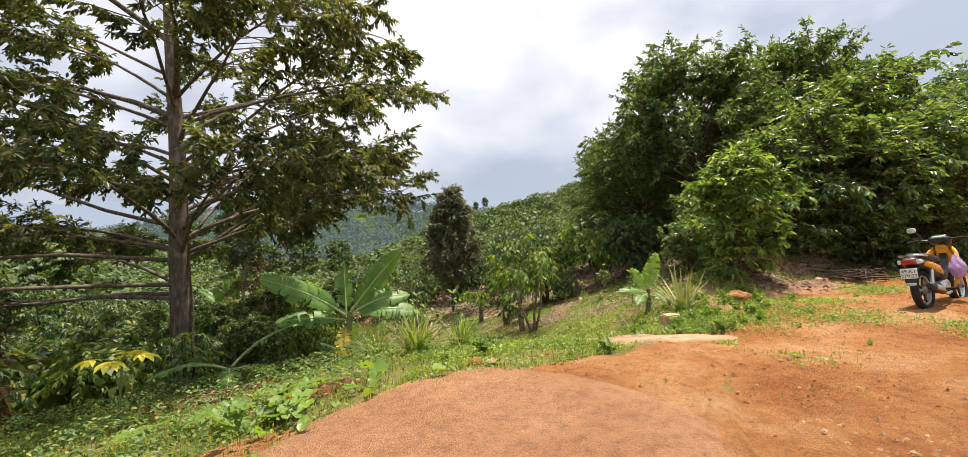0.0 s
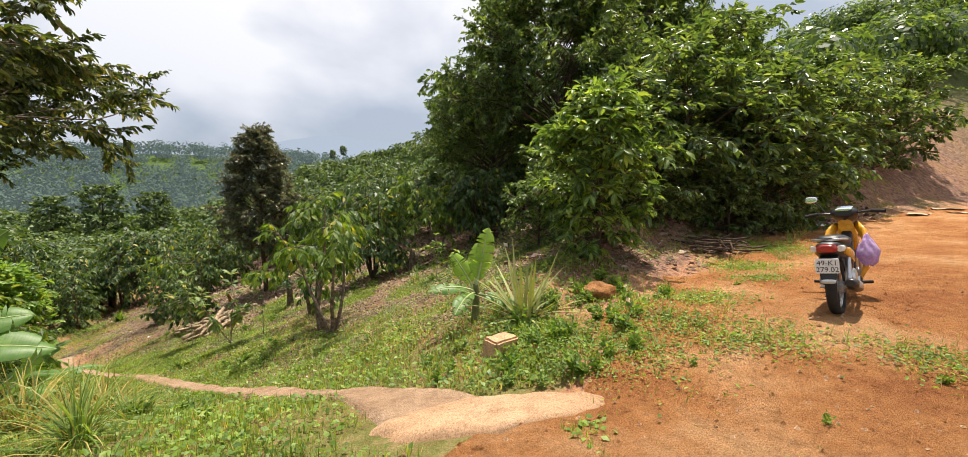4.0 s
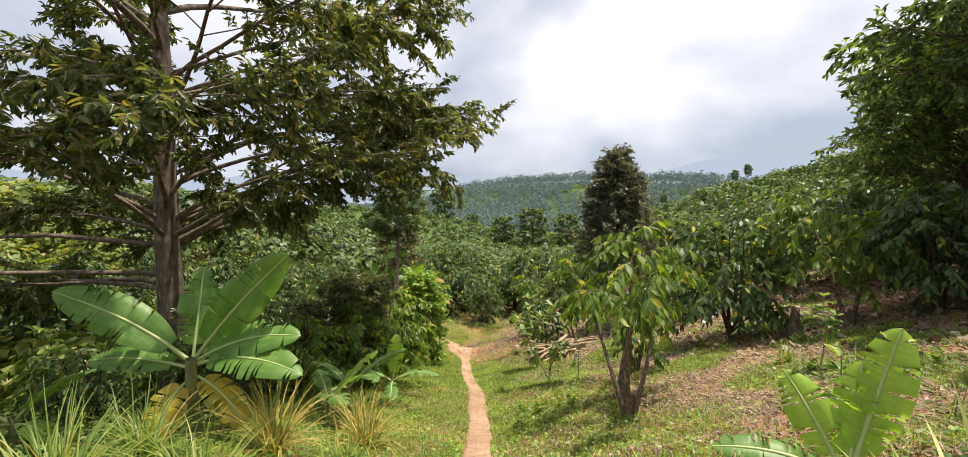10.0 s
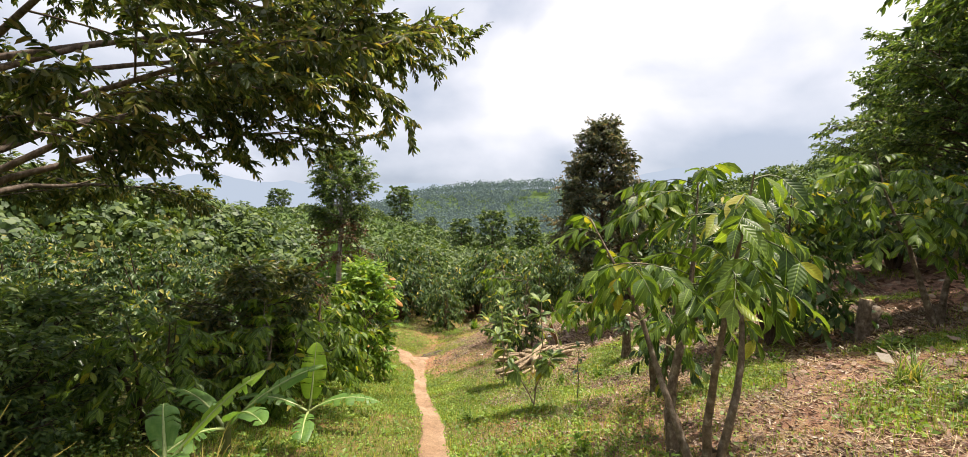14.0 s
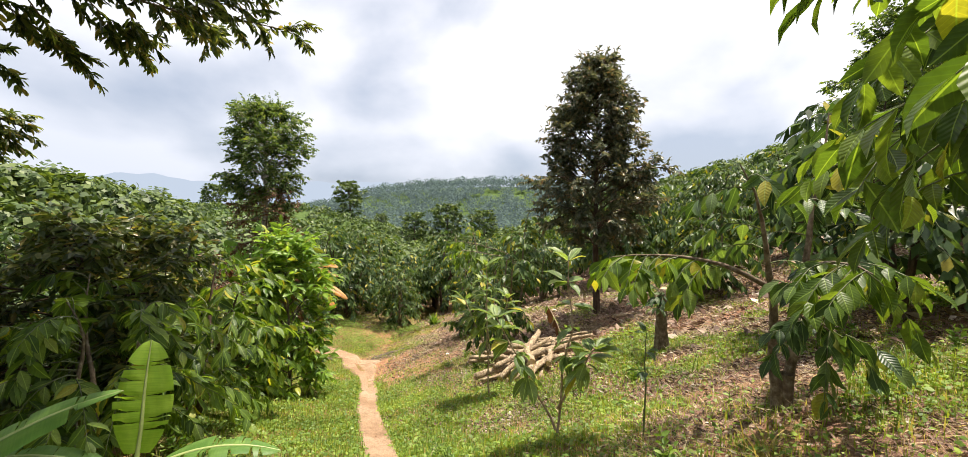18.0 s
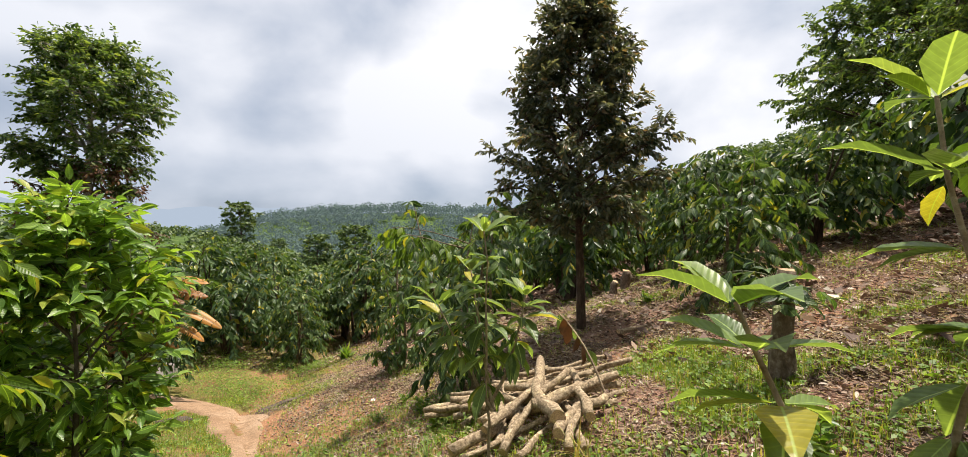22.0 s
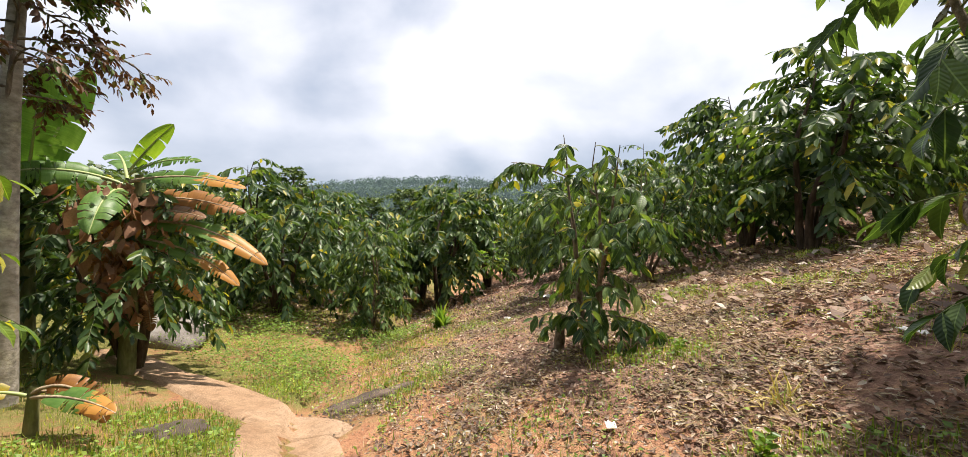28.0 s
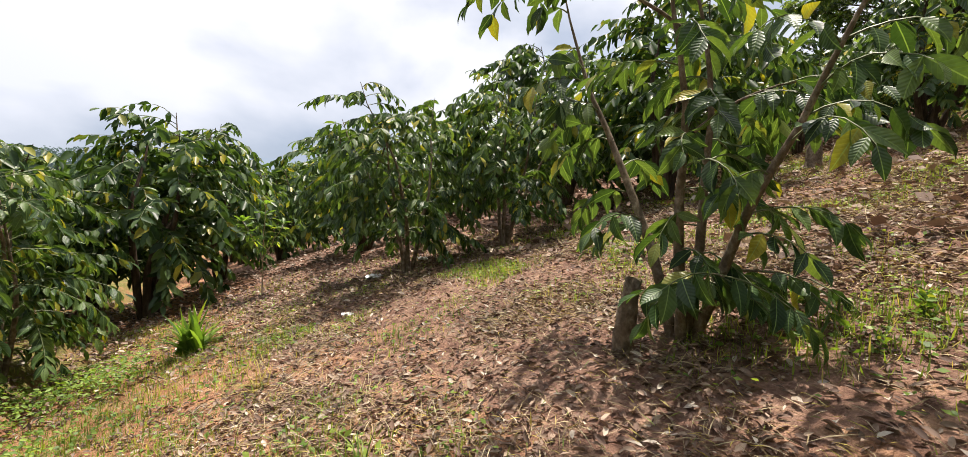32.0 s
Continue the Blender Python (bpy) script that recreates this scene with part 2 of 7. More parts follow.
M_LAND = ground_material()
M_YARD = earth_material("red_earth", [(0.26, 0.098, 0.034), (0.37, 0.165, 0.06), (0.47, 0.265, 0.125)], 1.0)
M_PATH = earth_material("trodden_earth", [(0.25, 0.155, 0.092), (0.32, 0.215, 0.135), (0.39, 0.28, 0.19)], 0.6)
M_GRAVEL = earth_material("coffee_husk", [(0.31, 0.155, 0.080), (0.36, 0.185, 0.096), (0.42, 0.23, 0.125)], 0.9)
M_DUG = earth_material("dug_earth", [(0.13, 0.048, 0.024), (0.19, 0.072, 0.034), (0.26, 0.11, 0.055)], 1.0)
M_SLAB = earth_material("worn_slab", [(0.32, 0.19, 0.105), (0.38, 0.24, 0.14), (0.43, 0.29, 0.18)], 0.4)
M_ASH = earth_material("ash", [(0.05, 0.04, 0.034), (0.10, 0.08, 0.066), (0.20, 0.15, 0.115)], 0.6)
M_ROCK = earth_material("grey_rock", [(0.17, 0.155, 0.14), (0.25, 0.23, 0.21), (0.33, 0.31, 0.28)], 0.4)
M_BRICK = earth_material("earth_brick", [(0.38, 0.2, 0.1), (0.46, 0.27, 0.15), (0.52, 0.34, 0.2)], 0.4)
M_COFFEE = leaf_material("coffee_leaf", (0.024, 0.052, 0.022), (0.062, 0.115, 0.042), (0.13, 0.195, 0.068), (0.38, 0.34, 0.05), 0.010, 0.38, 0.34, (1.8, 1.8, 0.6), 0.22)
M_COFFEE_PALE = leaf_material("coffee_leaf_sunlit_kind", (0.040, 0.080, 0.018), (0.095, 0.165, 0.032), (0.18, 0.26, 0.05), (0.40, 0.36, 0.06), 0.010, 0.38, 0.40, (1.9, 1.85, 0.6), 0.22)
M_DURIAN = leaf_material("durian_leaf", (0.038, 0.062, 0.028), (0.084, 0.116, 0.046), (0.175, 0.195, 0.088), (0.24, 0.20, 0.08), 0.05, 0.30, 0.42, (2.0, 1.9, 0.6))
M_COPPER = leaf_material("dark_durian_leaf", (0.054, 0.078, 0.054), (0.112, 0.134, 0.095), (0.21, 0.215, 0.155), (0.25, 0.18, 0.11), 0.04, 0.28, 0.36, (1.8, 1.6, 0.8))
M_BROAD = leaf_material("broad_leaf", (0.038, 0.074, 0.032), (0.090, 0.150, 0.058), (0.18, 0.255, 0.095), (0.23, 0.29, 0.10), 0.04, 0.30, 0.40, (2.0, 1.9, 0.6))
M_GLOSSY = leaf_material("glossy_leaf", (0.042, 0.085, 0.024), (0.10, 0.175, 0.042), (0.18, 0.27, 0.065), (0.28, 0.35, 0.08), 0.06, 0.30, 0.40, None, 0.14)
M_FRESH = leaf_material("fresh_leaf", (0.07, 0.145, 0.03), (0.135, 0.24, 0.045), (0.22, 0.34, 0.065), (0.30, 0.33, 0.06), 0.05, 0.36, 0.40, None, 0.12)
M_GREYLEAF = leaf_material("avocado_leaf", (0.085, 0.14, 0.05), (0.15, 0.225, 0.08), (0.24, 0.32, 0.11), (0.40, 0.36, 0.06), 0.03, 0.38, 0.40, None, 0.16)
M_RED = leaf_material("red_leaf", (0.05, 0.026, 0.016), (0.10, 0.05, 0.028), (0.16, 0.09, 0.04), None, 0.0, 0.45, 0.25, (2.2, 1.2, 0.8))
M_FIELD = leaf_material("field_leaf", (0.065, 0.105, 0.022), (0.135, 0.19, 0.038), (0.23, 0.275, 0.065), (0.30, 0.26, 0.10), 0.08, 0.5, 0.32)
M_FARCOFFEE = leaf_material("far_coffee_leaf", (0.032, 0.062, 0.022), (0.075, 0.125, 0.038), (0.145, 0.20, 0.058), None, 0.0, 0.5, 0.22)
# bluish leaf tones plus an added glow imitate haze on the far ridge
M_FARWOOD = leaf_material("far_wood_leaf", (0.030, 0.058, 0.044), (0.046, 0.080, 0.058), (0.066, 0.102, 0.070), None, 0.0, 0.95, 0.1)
painted_haze(M_FARWOOD, (0.042, 0.056, 0.066))
M_GRASS = leaf_material("grass_blade", (0.105, 0.175, 0.030), (0.20, 0.285, 0.05), (0.32, 0.39, 0.085), (0.46, 0.38, 0.17), 0.10, 0.5, 0.40)
M_LEMON = leaf_material("long_grass_blade", (0.10, 0.17, 0.04), (0.18, 0.27, 0.06), (0.30, 0.36, 0.10), (0.46, 0.36, 0.15), 0.10, 0.5, 0.32)
M_STRAW = leaf_material("yellowed_grass_blade", (0.26, 0.24, 0.06), (0.42, 0.34, 0.09), (0.54, 0.42, 0.15), (0.16, 0.25, 0.05), 0.18, 0.55, 0.30, (1.6, 1.5, 0.9))
M_LITTER = leaf_material("dead_leaf", (0.095, 0.058, 0.047), (0.21, 0.135, 0.105), (0.37, 0.275, 0.215), (0.55, 0.48, 0.42), 0.05, 0.7, 0.08, (1.3, 1.1, 0.9))
M_RUSSET = leaf_material("russet_leaf", (0.07, 0.035, 0.02), (0.13, 0.07, 0.04), (0.20, 0.12, 0.06), (0.10, 0.14, 0.04), 0.2, 0.5, 0.25, (1.9, 1.3, 0.7))
M_WEED = leaf_material("weed_leaf", (0.08, 0.15, 0.03), (0.15, 0.25, 0.045), (0.25, 0.35, 0.075), None, 0.0, 0.5, 0.32)
M_SHRED = leaf_material("shrivelled_leaf", (0.17, 0.085, 0.05), (0.31, 0.17, 0.105), (0.44, 0.28, 0.19), (0.36, 0.16, 0.05), 0.12, 0.7, 0.22, (1.5, 1.2, 0.9))
M_UNDER = leaf_material("undergrowth_leaf", (0.05, 0.10, 0.03), (0.10, 0.175, 0.045), (0.19, 0.26, 0.07), (0.3, 0.27, 0.09), 0.05, 0.5, 0.3)
M_BARK = bark_material("grey_brown_bark", (0.055, 0.042, 0.032), (0.13, 0.10, 0.078), (0.25, 0.21, 0.17))
M_DARKBARK = bark_material("dark_bark", (0.03, 0.021, 0.016), (0.075, 0.05, 0.036), (0.16, 0.115, 0.08))
M_MOTTLED = bark_material("mottled_coffee_bark", (0.06, 0.045, 0.03), (0.16, 0.12, 0.085), (0.33, 0.28, 0.22), 22.0, 0.7)
M_PALEBARK = bark_material("pale_bark", (0.17, 0.15, 0.12), (0.33, 0.30, 0.25), (0.46, 0.43, 0.38), 9.0, 1.6)
M_LOGBARK = bark_material("log_bark", (0.09, 0.065, 0.042), (0.31, 0.235, 0.15), (0.56, 0.47, 0.34), 34.0, 0.9)
M_CUT = earth_material("cut_wood", [(0.40, 0.27, 0.15), (0.52, 0.38, 0.23), (0.60, 0.47, 0.31)], 0.2)
M_TWIG = plain_material("green_twig", (0.10, 0.12, 0.045), 0.6)
M_STRAWSTICK = bark_material("dry_stick", (0.16, 0.11, 0.07), (0.33, 0.25, 0.17), (0.48, 0.40, 0.30), 20.0, 1.0)


# ---- the land ----
LINE = [(-30, 0.9, 0.0), (2, 1.2, 0.02), (5.0, 2.6, 0.08), (6.4, 2.1, -0.12), (7.5, 1.38, -0.5), (8.7, 0.66, -0.98), (9.6, 0.04, -1.36), (10.9, -0.64, -1.78),
        (12.2, -1.55, -2.2), (13.6, -2.38, -2.55), (15.1, -3.55, -3.15), (16.8, -4.8, -3.62), (18.1, -5.6, -4.0), (19.6, -6.7, -4.45), (21.4, -8.4, -4.84),
        (24, -9.4, -5.3), (30, -10.4, -5.5), (40, -12, -6.2)]  # ahead, across and height of the foot path


def raw_line(y):
    if y <= LINE[0][0]:
        return LINE[0][1:]
    for a, b in zip(LINE, LINE[1:]):
        if y <= b[0]:
            k = (y - a[0]) / (b[0] - a[0])
            return a[1] + (b[1] - a[1]) * k, a[2] + (b[2] - a[2]) * k
    return LINE[-1][1:]


def rounded(y):
    """The path's line, rounded at its bends."""
    got = [raw_line(y + o) for o in (-0.8, -0.4, 0, 0.4, 0.8)]
    return sum(q[0] for q in got) / 5, sum(q[1] for q in got) / 5


STEPS = [rounded(-30 + i * 0.05) for i in range(1421)]


def path_line(y):
    f = min(max((y + 30) / 0.05, 0), 1419.999)
    i = int(f)
    a, b, f = STEPS[i], STEPS[i + 1], f - i
    return a[0] + (b[0] - a[0]) * f, a[1] + (b[1] - a[1]) * f


def smooth(a, b, v):
    k = min(1.0, max(0.0, (v - a) / (b - a)))
    return k * k * (3 - 2 * k)


def yard_edge(x):
    """How far ahead the bare yard reaches, across it."""
    return float(np.interp(x, (-2.2, 0.3, 0.9, 2.2, 3.1, 4.3, 5.7, 7.1, 11.6, 24.0), (3.6, 4.5, 4.9, 5.8, 6.05, 7.7, 8.5, 9.4, 12.0, 14.4)))


def bell(x, y, cx, cy, sx, sy):
    return math.exp(-((x - cx) / sx) ** 2 - ((y - cy) / sy) ** 2)


def ground(x, y):
    """Height of the land: the path's slope, the hillside above it, the levelled yard, the valley and the hills beyond."""
    lx, lz = path_line(y)
    d = x - lx
    rise = 0.34 * smooth(5.0, 9.0, y) + 0.05 - 0.05 * smooth(9, 14, y) - 0.05 * smooth(22.5, 27.5, y)
    if d > 0:
        d = d * d / (d + 0.25)
        h = lz + rise * (d if d < 45 else 45 + (d - 45) * 0.25)
        past = (y - yard_edge(x)) * 0.9
        yard = 0.05 * x - 0.02 - 0.09 * max(0.0, min(y, 9.0) - 6.6) + 0.22 * max(0.0, past) + 0.7 * max(0.0, past - 1.0)
        k = max(0.35 - abs(h - yard), 0.0) / 0.35
        h = min(h, yard) - k * k * 0.35 * 0.25
        h += 0.16 * bell(x, y, -2.2, 17.5, 1.3, 1.2)
        h += 0.12 * smooth(0.1, 1.9, d) * smooth(22.0, 25.2, y) * smooth(38, 30, y)
    else:
        e = -d
        fall = 0.06 * min(e, 3.0) + 0.22 * max(0.0, min(e, 14.0) - 3.0) + 0.02 * max(0.0, min(e, 80) - 14.0)
        h = lz - fall * (1 - 0.55 * smooth(10, 20, y))
        h += 6.8 * bell(x, y, -33, 22, 12.5, 22)
    r = math.hypot(x + 4, y - 14)
    w = smooth(35, 70, r)
    if w > 0:
        far = -7.0 - 9.0 * smooth(45, 130, y) + 6.8 * bell(x, y, -33, 22, 12.5, 22) + 11.0 * bell(x, y, -78, 98, 34, 40) + 34 * bell(x, y, -120, 385, 270, 75)
        far += 24 * bell(x, y, 75, 130, 60, 120) + 16 * bell(x, y, 60, 20, 30, 60) - 9 * smooth(60, 160, -x - 0.4 * y) + 15 * smooth(-50, 0, x) * math.exp(-((y - 122) / 34) ** 2)
        h = h * (1 - w) + far * w
    near = 1 - smooth(20, 45, r)
    return h + near * (0.045 * noise.noise((x * 0.8, y * 0.8, 0)) + 0.02 * noise.noise((x * 3.1, y * 3.1, 4)))


def mesh_of(name, verts, quads, mat, shade=False):
    """A mesh of four-cornered faces from arrays."""
    verts, quads = np.asarray(verts, dtype=np.float32), np.asarray(quads, dtype=np.int32)
    me = bpy.data.meshes.new(name)
    me.vertices.add(len(verts))
    me.vertices.foreach_set("co", verts.ravel())
    me.loops.add(quads.size)
    me.loops.foreach_set("vertex_index", quads.ravel())
    me.polygons.add(len(quads))
    me.polygons.foreach_set("loop_start", np.arange(0, quads.size, 4, dtype=np.int32))
    if shade:
        me.polygons.foreach_set("use_smooth", np.ones(len(quads), dtype=bool))
    me.update(calc_edges=True)
    me.validate()
    me.materials.append(mat)
    return me


def grow_lines(lo, hi, step, reach, ratio):
    """Grid lines: even between lo and hi, then wider and wider to the horizon."""
    mid = list(np.arange(lo, hi + step * 0.5, step))
    up, s = [], step
    while mid[-1] + sum(up) < reach:
        s *= ratio
        up.append(s)
    out = list(np.cumsum(up) + mid[-1])
    s, v, dn = step, mid[0], []
    while v > -reach:
        s *= ratio
        v -= s
        dn.append(v)
    return dn[::-1] + mid + out


gx, gy = grow_lines(-12.0, 9.0, 0.16, 1500, 1.09), grow_lines(-1.0, 30.0, 0.16, 1500, 1.09)
land_v = [(x, y, ground(x, y)) for y in gy for x in gx]
nx = len(gx)
idx = np.arange(len(gx) * len(gy)).reshape(len(gy), nx)
land_q = np.stack([idx[:-1, :-1], idx[:-1, 1:], idx[1:, 1:], idx[1:, :-1]], -1).reshape(-1, 4)
land_mesh = mesh_of("ground", land_v, land_q, M_LAND, True)


def cover_at(x, y):
    """Shares of grass and litter, and of far greenery, on the land."""
    lx, _ = path_line(y)
    d = x - lx
    r = math.hypot(x + 4, y - 14)
    g = 0.75 if d < 0 else max(0.25, 0.85 - 0.2 * d)
    if y > 15:
        g -= 0.3 * smooth(15, 20, y) * (1 if d > 0 else 0.4)
    in_yard = smooth(0.5, -0.4, (y - yard_edge(x)) * 0.9) if d > 0.4 else 0.0
    litter = (0.62 * smooth(1.2, 3.4, d) + 0.2 * smooth(18, 22, y) * smooth(0.5, 2.5, d)) * smooth(7, 10, y) if d > 0 else 0.0
    if d < -3.2:
        g = 0.9
    return max(0.0, g * (1 - in_yard)), litter * (1 - in_yard), smooth(28, 48, r)


cov = land_mesh.color_attributes.new("cover", "FLOAT_COLOR", "POINT")
data = np.zeros((len(land_v), 4), dtype=np.float32)
for i, (x, y, z) in enumerate(land_v):
    g, l, f = cover_at(x, y)
    data[i] = (0, g, l, f)
cov.data.foreach_set("color", data.ravel())
tagged(new("ground", land_mesh), "sloping hillside ground of red earth, grass and leaf litter", "ground", kind="structure")


LAND_X, LAND_Y = np.array(gx), np.array(gy)
LAND_Z = np.array([p[2] for p in land_v]).reshape(len(gy), nx)


def ground_many(spots_):
    """Points on the land's sheet under many spots at once."""
    p = np.array(spots_, dtype=float)
    i = np.clip(np.searchsorted(LAND_X, p[:, 0]) - 1, 0, nx - 2)
    j = np.clip(np.searchsorted(LAND_Y, p[:, 1]) - 1, 0, len(gy) - 2)
    u, w = (p[:, 0] - LAND_X[i]) / (LAND_X[i + 1] - LAND_X[i]), (p[:, 1] - LAND_Y[j]) / (LAND_Y[j + 1] - LAND_Y[j])
    z = (LAND_Z[j, i] * (1 - u) + LAND_Z[j, i + 1] * u) * (1 - w) + (LAND_Z[j + 1, i] * (1 - u) + LAND_Z[j + 1, i + 1] * u) * w
    return np.column_stack([p, z])


def patch(name, mat, rings, label, category, kind="structure", lift=0.012, crown=0.0):
    """A patch of other ground: a strip of cross lines (left point, right point), its rims sunk into the land."""
    cols = 11
    v = []
    rows = len(rings)
    for r, ((ax, ay), (bx, by)) in enumerate(rings):
        for c in range(cols):
            k = c / (cols - 1)
            x, y = ax + (bx - ax) * k, ay + (by - ay) * k
            edge = min(k, 1 - k) * 2
            v.append((x, y, ground(x, y) + (lift + crown * edge if 0 < c < cols - 1 and 0 < r < rows - 1 else -0.03)))
    ii = np.arange(rows * cols).reshape(rows, cols)
    q = np.stack([ii[:-1, :-1], ii[:-1, 1:], ii[1:, 1:], ii[1:, :-1]], -1).reshape(-1, 4)
    return tagged(new(name, mesh_of(name, v, q, mat, True)), label, category, kind=kind)


# foot path down the slope
rings = []
for i in range(150):
    y = 6.1 + i * 0.105
    x, _ = path_line(y)
    x2, _ = path_line(y + 0.1)
    n = Vector((0.1, x - x2)).normalized()
    w = 0.2 + 0.05 * noise.noise((0, y * 1.4, 7)) + 0.035 * noise.noise((0, y * 6.0, 3)) + 0.22 * smooth(7.2, 6.1, y) + 0.3 * smooth(19.0, 20.8, y) - 0.42 * smooth(20.9, 21.8, y)
    o = 0.02 * noise.noise((3, y * 0.9, 7))
    rings.append(((x + o - n[0] * w, y - n[1] * w), (x + o + n[0] * w, y + n[1] * w)))
patch("dirt_path", M_PATH, rings, "narrow trodden beige dirt foot path running downhill", "path", lift=0.046)
rings = []
for i in range(26):
    k = i / 25
    cx, cy, w = -7.3 - 5.2 * k, 21.15 + 1.45 * k, (0.42 - 0.18 * k + 0.1 * noise.noise((k * 6, 2, 2))) * (0.25 + 0.75 * smooth(0.0, 0.16, k))
    rings.append(((cx - w * 0.25, cy - w), (cx + w * 0.25, cy + w)))
patch("dirt_path", M_PATH, rings, "worn dirt path turning off beside the banana plants", "path", lift=0.05)


def blot(name, mat, cx, cy, rx, ry, turn, label, category, kind, lift, crown, seed, wobble=0.2):
    """A round patch of other ground with an uneven rim sunk into the land."""
    rad, seg, v = 10, 48, []
    for j in range(rad + 1):
        for i in range(seg):
            a = 2 * math.pi * i / seg
            w = 1 + wobble * noise.noise((math.cos(a) * 1.5, math.sin(a) * 1.5, seed)) + 0.5 * wobble * noise.noise((math.cos(a) * 5, math.sin(a) * 5, seed))
            k = j / rad
            px, py = rx * k * w * math.cos(a), ry * k * w * math.sin(a)
            x, y = cx + px * math.cos(turn) - py * math.sin(turn), cy + px * math.sin(turn) + py * math.cos(turn)
            v.append((x, y, ground(x, y) + ((lift if j < rad - 1 else lift * 0.4) + crown * (1 - k * k) + 0.008 * noise.noise((x * 5, y * 5, seed)) if j < rad else -0.03)))
    ii = np.arange((rad + 1) * seg).reshape(rad + 1, seg)
    nn = np.roll(ii, -1, 1)
    q = np.stack([ii[:-1], ii[1:], nn[1:], nn[:-1]], -1).reshape(-1, 4)
    return tagged(new(name, mesh_of(name, v, q, mat, True)), label, category, kind=kind)


blot("ash_patch", M_ASH, -7.75, 22.1, 0.5, 0.3, 0.5, "blackened patch of ash from a burnt heap on the path", "ash", "stuff", 0.056, 0.006, 4, 0.8)
blot("ash_patch", M_ASH, -8.75, 20.55, 0.35, 0.22, 0.9, "greyish burnt patch beside the path", "ash", "stuff", 0.056, 0.004, 6, 0.8)
# yard: red earth, with a spread of husk nearer the start
rings = []
for i in range(150):
    x = -2.2 + i * 0.16
    top = yard_edge(x) - 0.15 + 0.55 * noise.noise((x * 0.9, 0, 3)) + 0.25 * noise.noise((x * 3, 0, 3))
    rings.append(((x, -22.0 + 5 * smooth(1.5, -2.2, x)), (x, max(top, -20))))
cols = 70
v = []
for (ax, ay), (bx, by) in rings:
    for c in range(cols):
        k = 1 - (1 - c / (cols - 1)) ** 2.2
        y = ay + (by - ay) * k
        v.append((ax, y, ground(ax, y) + (0.035 + 0.012 * noise.noise((ax * 4, y * 4, 1)) if c < cols - 1 else -0.04)))
ii = np.arange(len(rings) * cols).reshape(len(rings), cols)
q = np.stack([ii[:-1, :-1], ii[1:, :-1], ii[1:, 1:], ii[:-1, 1:]], -1).reshape(-1, 4)
tagged(new("yard", mesh_of("yard", v, q, M_YARD, True)), "levelled yard of bare orange-red earth", "yard", kind="structure")
blot("husk_spread", M_GRAVEL, -0.2, 2.2, 1.9, 2.75, -0.25, "brown coffee husk spread out on the yard", "husk", "stuff", 0.055, 0.05, 8, 0.12)
blot("dug_earth", M_DUG, -2.0, 4.75, 0.75, 0.3, 0.55, "patch of freshly dug dark red earth beside the husk", "earth", "stuff", 0.05, 0.05, 12, 0.5)
blot("worn_slab", M_SLAB, 2.45, 6.0, 0.85, 0.3, -0.08, "worn thin slab of hardened mud where the path begins", "slab", "structure", 0.055, 0.01, 9, 0.25)


# ---- plant building ----
def part(name, data, parent, label=""):
    ob = new(name, data)
    ob.parent = parent
    return tagged(ob, label) if label else ob


def thing(name, x, y, label, category, group="", turn=0.0, z=None):
    ob = new(name)
    ob.matrix_basis = pose(x, y, ground(x, y) if z is None else z, 0, 0, turn)
    return tagged(ob, label, category, group)


def tubes(polys, sides=6):
    """Vertices and faces of tapered limbs; each is a list of (point, radius)."""
    V, Q, base = [], [], 0
    ang = np.arange(sides) * 2 * np.pi / sides
    ca, sa = np.cos(ang)[:, None], np.sin(ang)[:, None]
    for poly in polys:
        P = np.array([p for p, r in poly], dtype=float)
        R = np.array([r for p, r in poly], dtype=float)
        T = np.gradient(P, axis=0)
        T /= np.linalg.norm(T, axis=1)[:, None] + 1e-9
        ref = np.array([1.0, 0, 0]) if abs(T[0][0]) < 0.8 else np.array([0, 1.0, 0])
        for p, r, t in zip(P, R, T):
            a = np.cross(t, ref)
            a /= np.linalg.norm(a) + 1e-9
            b = np.cross(t, a)
            V.append(p + r * (ca * a + sa * b))
        n = len(P)
        ii = base + np.arange(n * sides).reshape(n, sides)
        nxt = np.roll(ii, -1, axis=1)
        Q.append(np.stack([ii[:-1], nxt[:-1], nxt[1:], ii[1:]], -1).reshape(-1, 4))
        base += n * sides
    return np.concatenate(V), np.concatenate(Q)


def unit(a):
    return a / (np.linalg.norm(a, axis=-1, keepdims=True) + 1e-9)


# leaf outlines: along, across, up; and their faces
LEAF_FINE = (np.array([(0, 0, 0), (0.18, 0.62, 0.05), (0.18, 0, 0), (0.18, -0.62, 0.05), (0.45, 1, 0.06), (0.45, 0, 0.0), (0.45, -1, 0.06),
                       (0.75, 0.66, 0.02), (0.75, 0, -0.05), (0.75, -0.66, 0.02), (1, 0, -0.16)]),
             np.array([(0, 2, 1, 1), (0, 3, 2, 2), (1, 2, 5, 4), (2, 3, 6, 5), (4, 5, 8, 7), (5, 6, 9, 8), (7, 8, 10, 10), (8, 9, 10, 10)]))
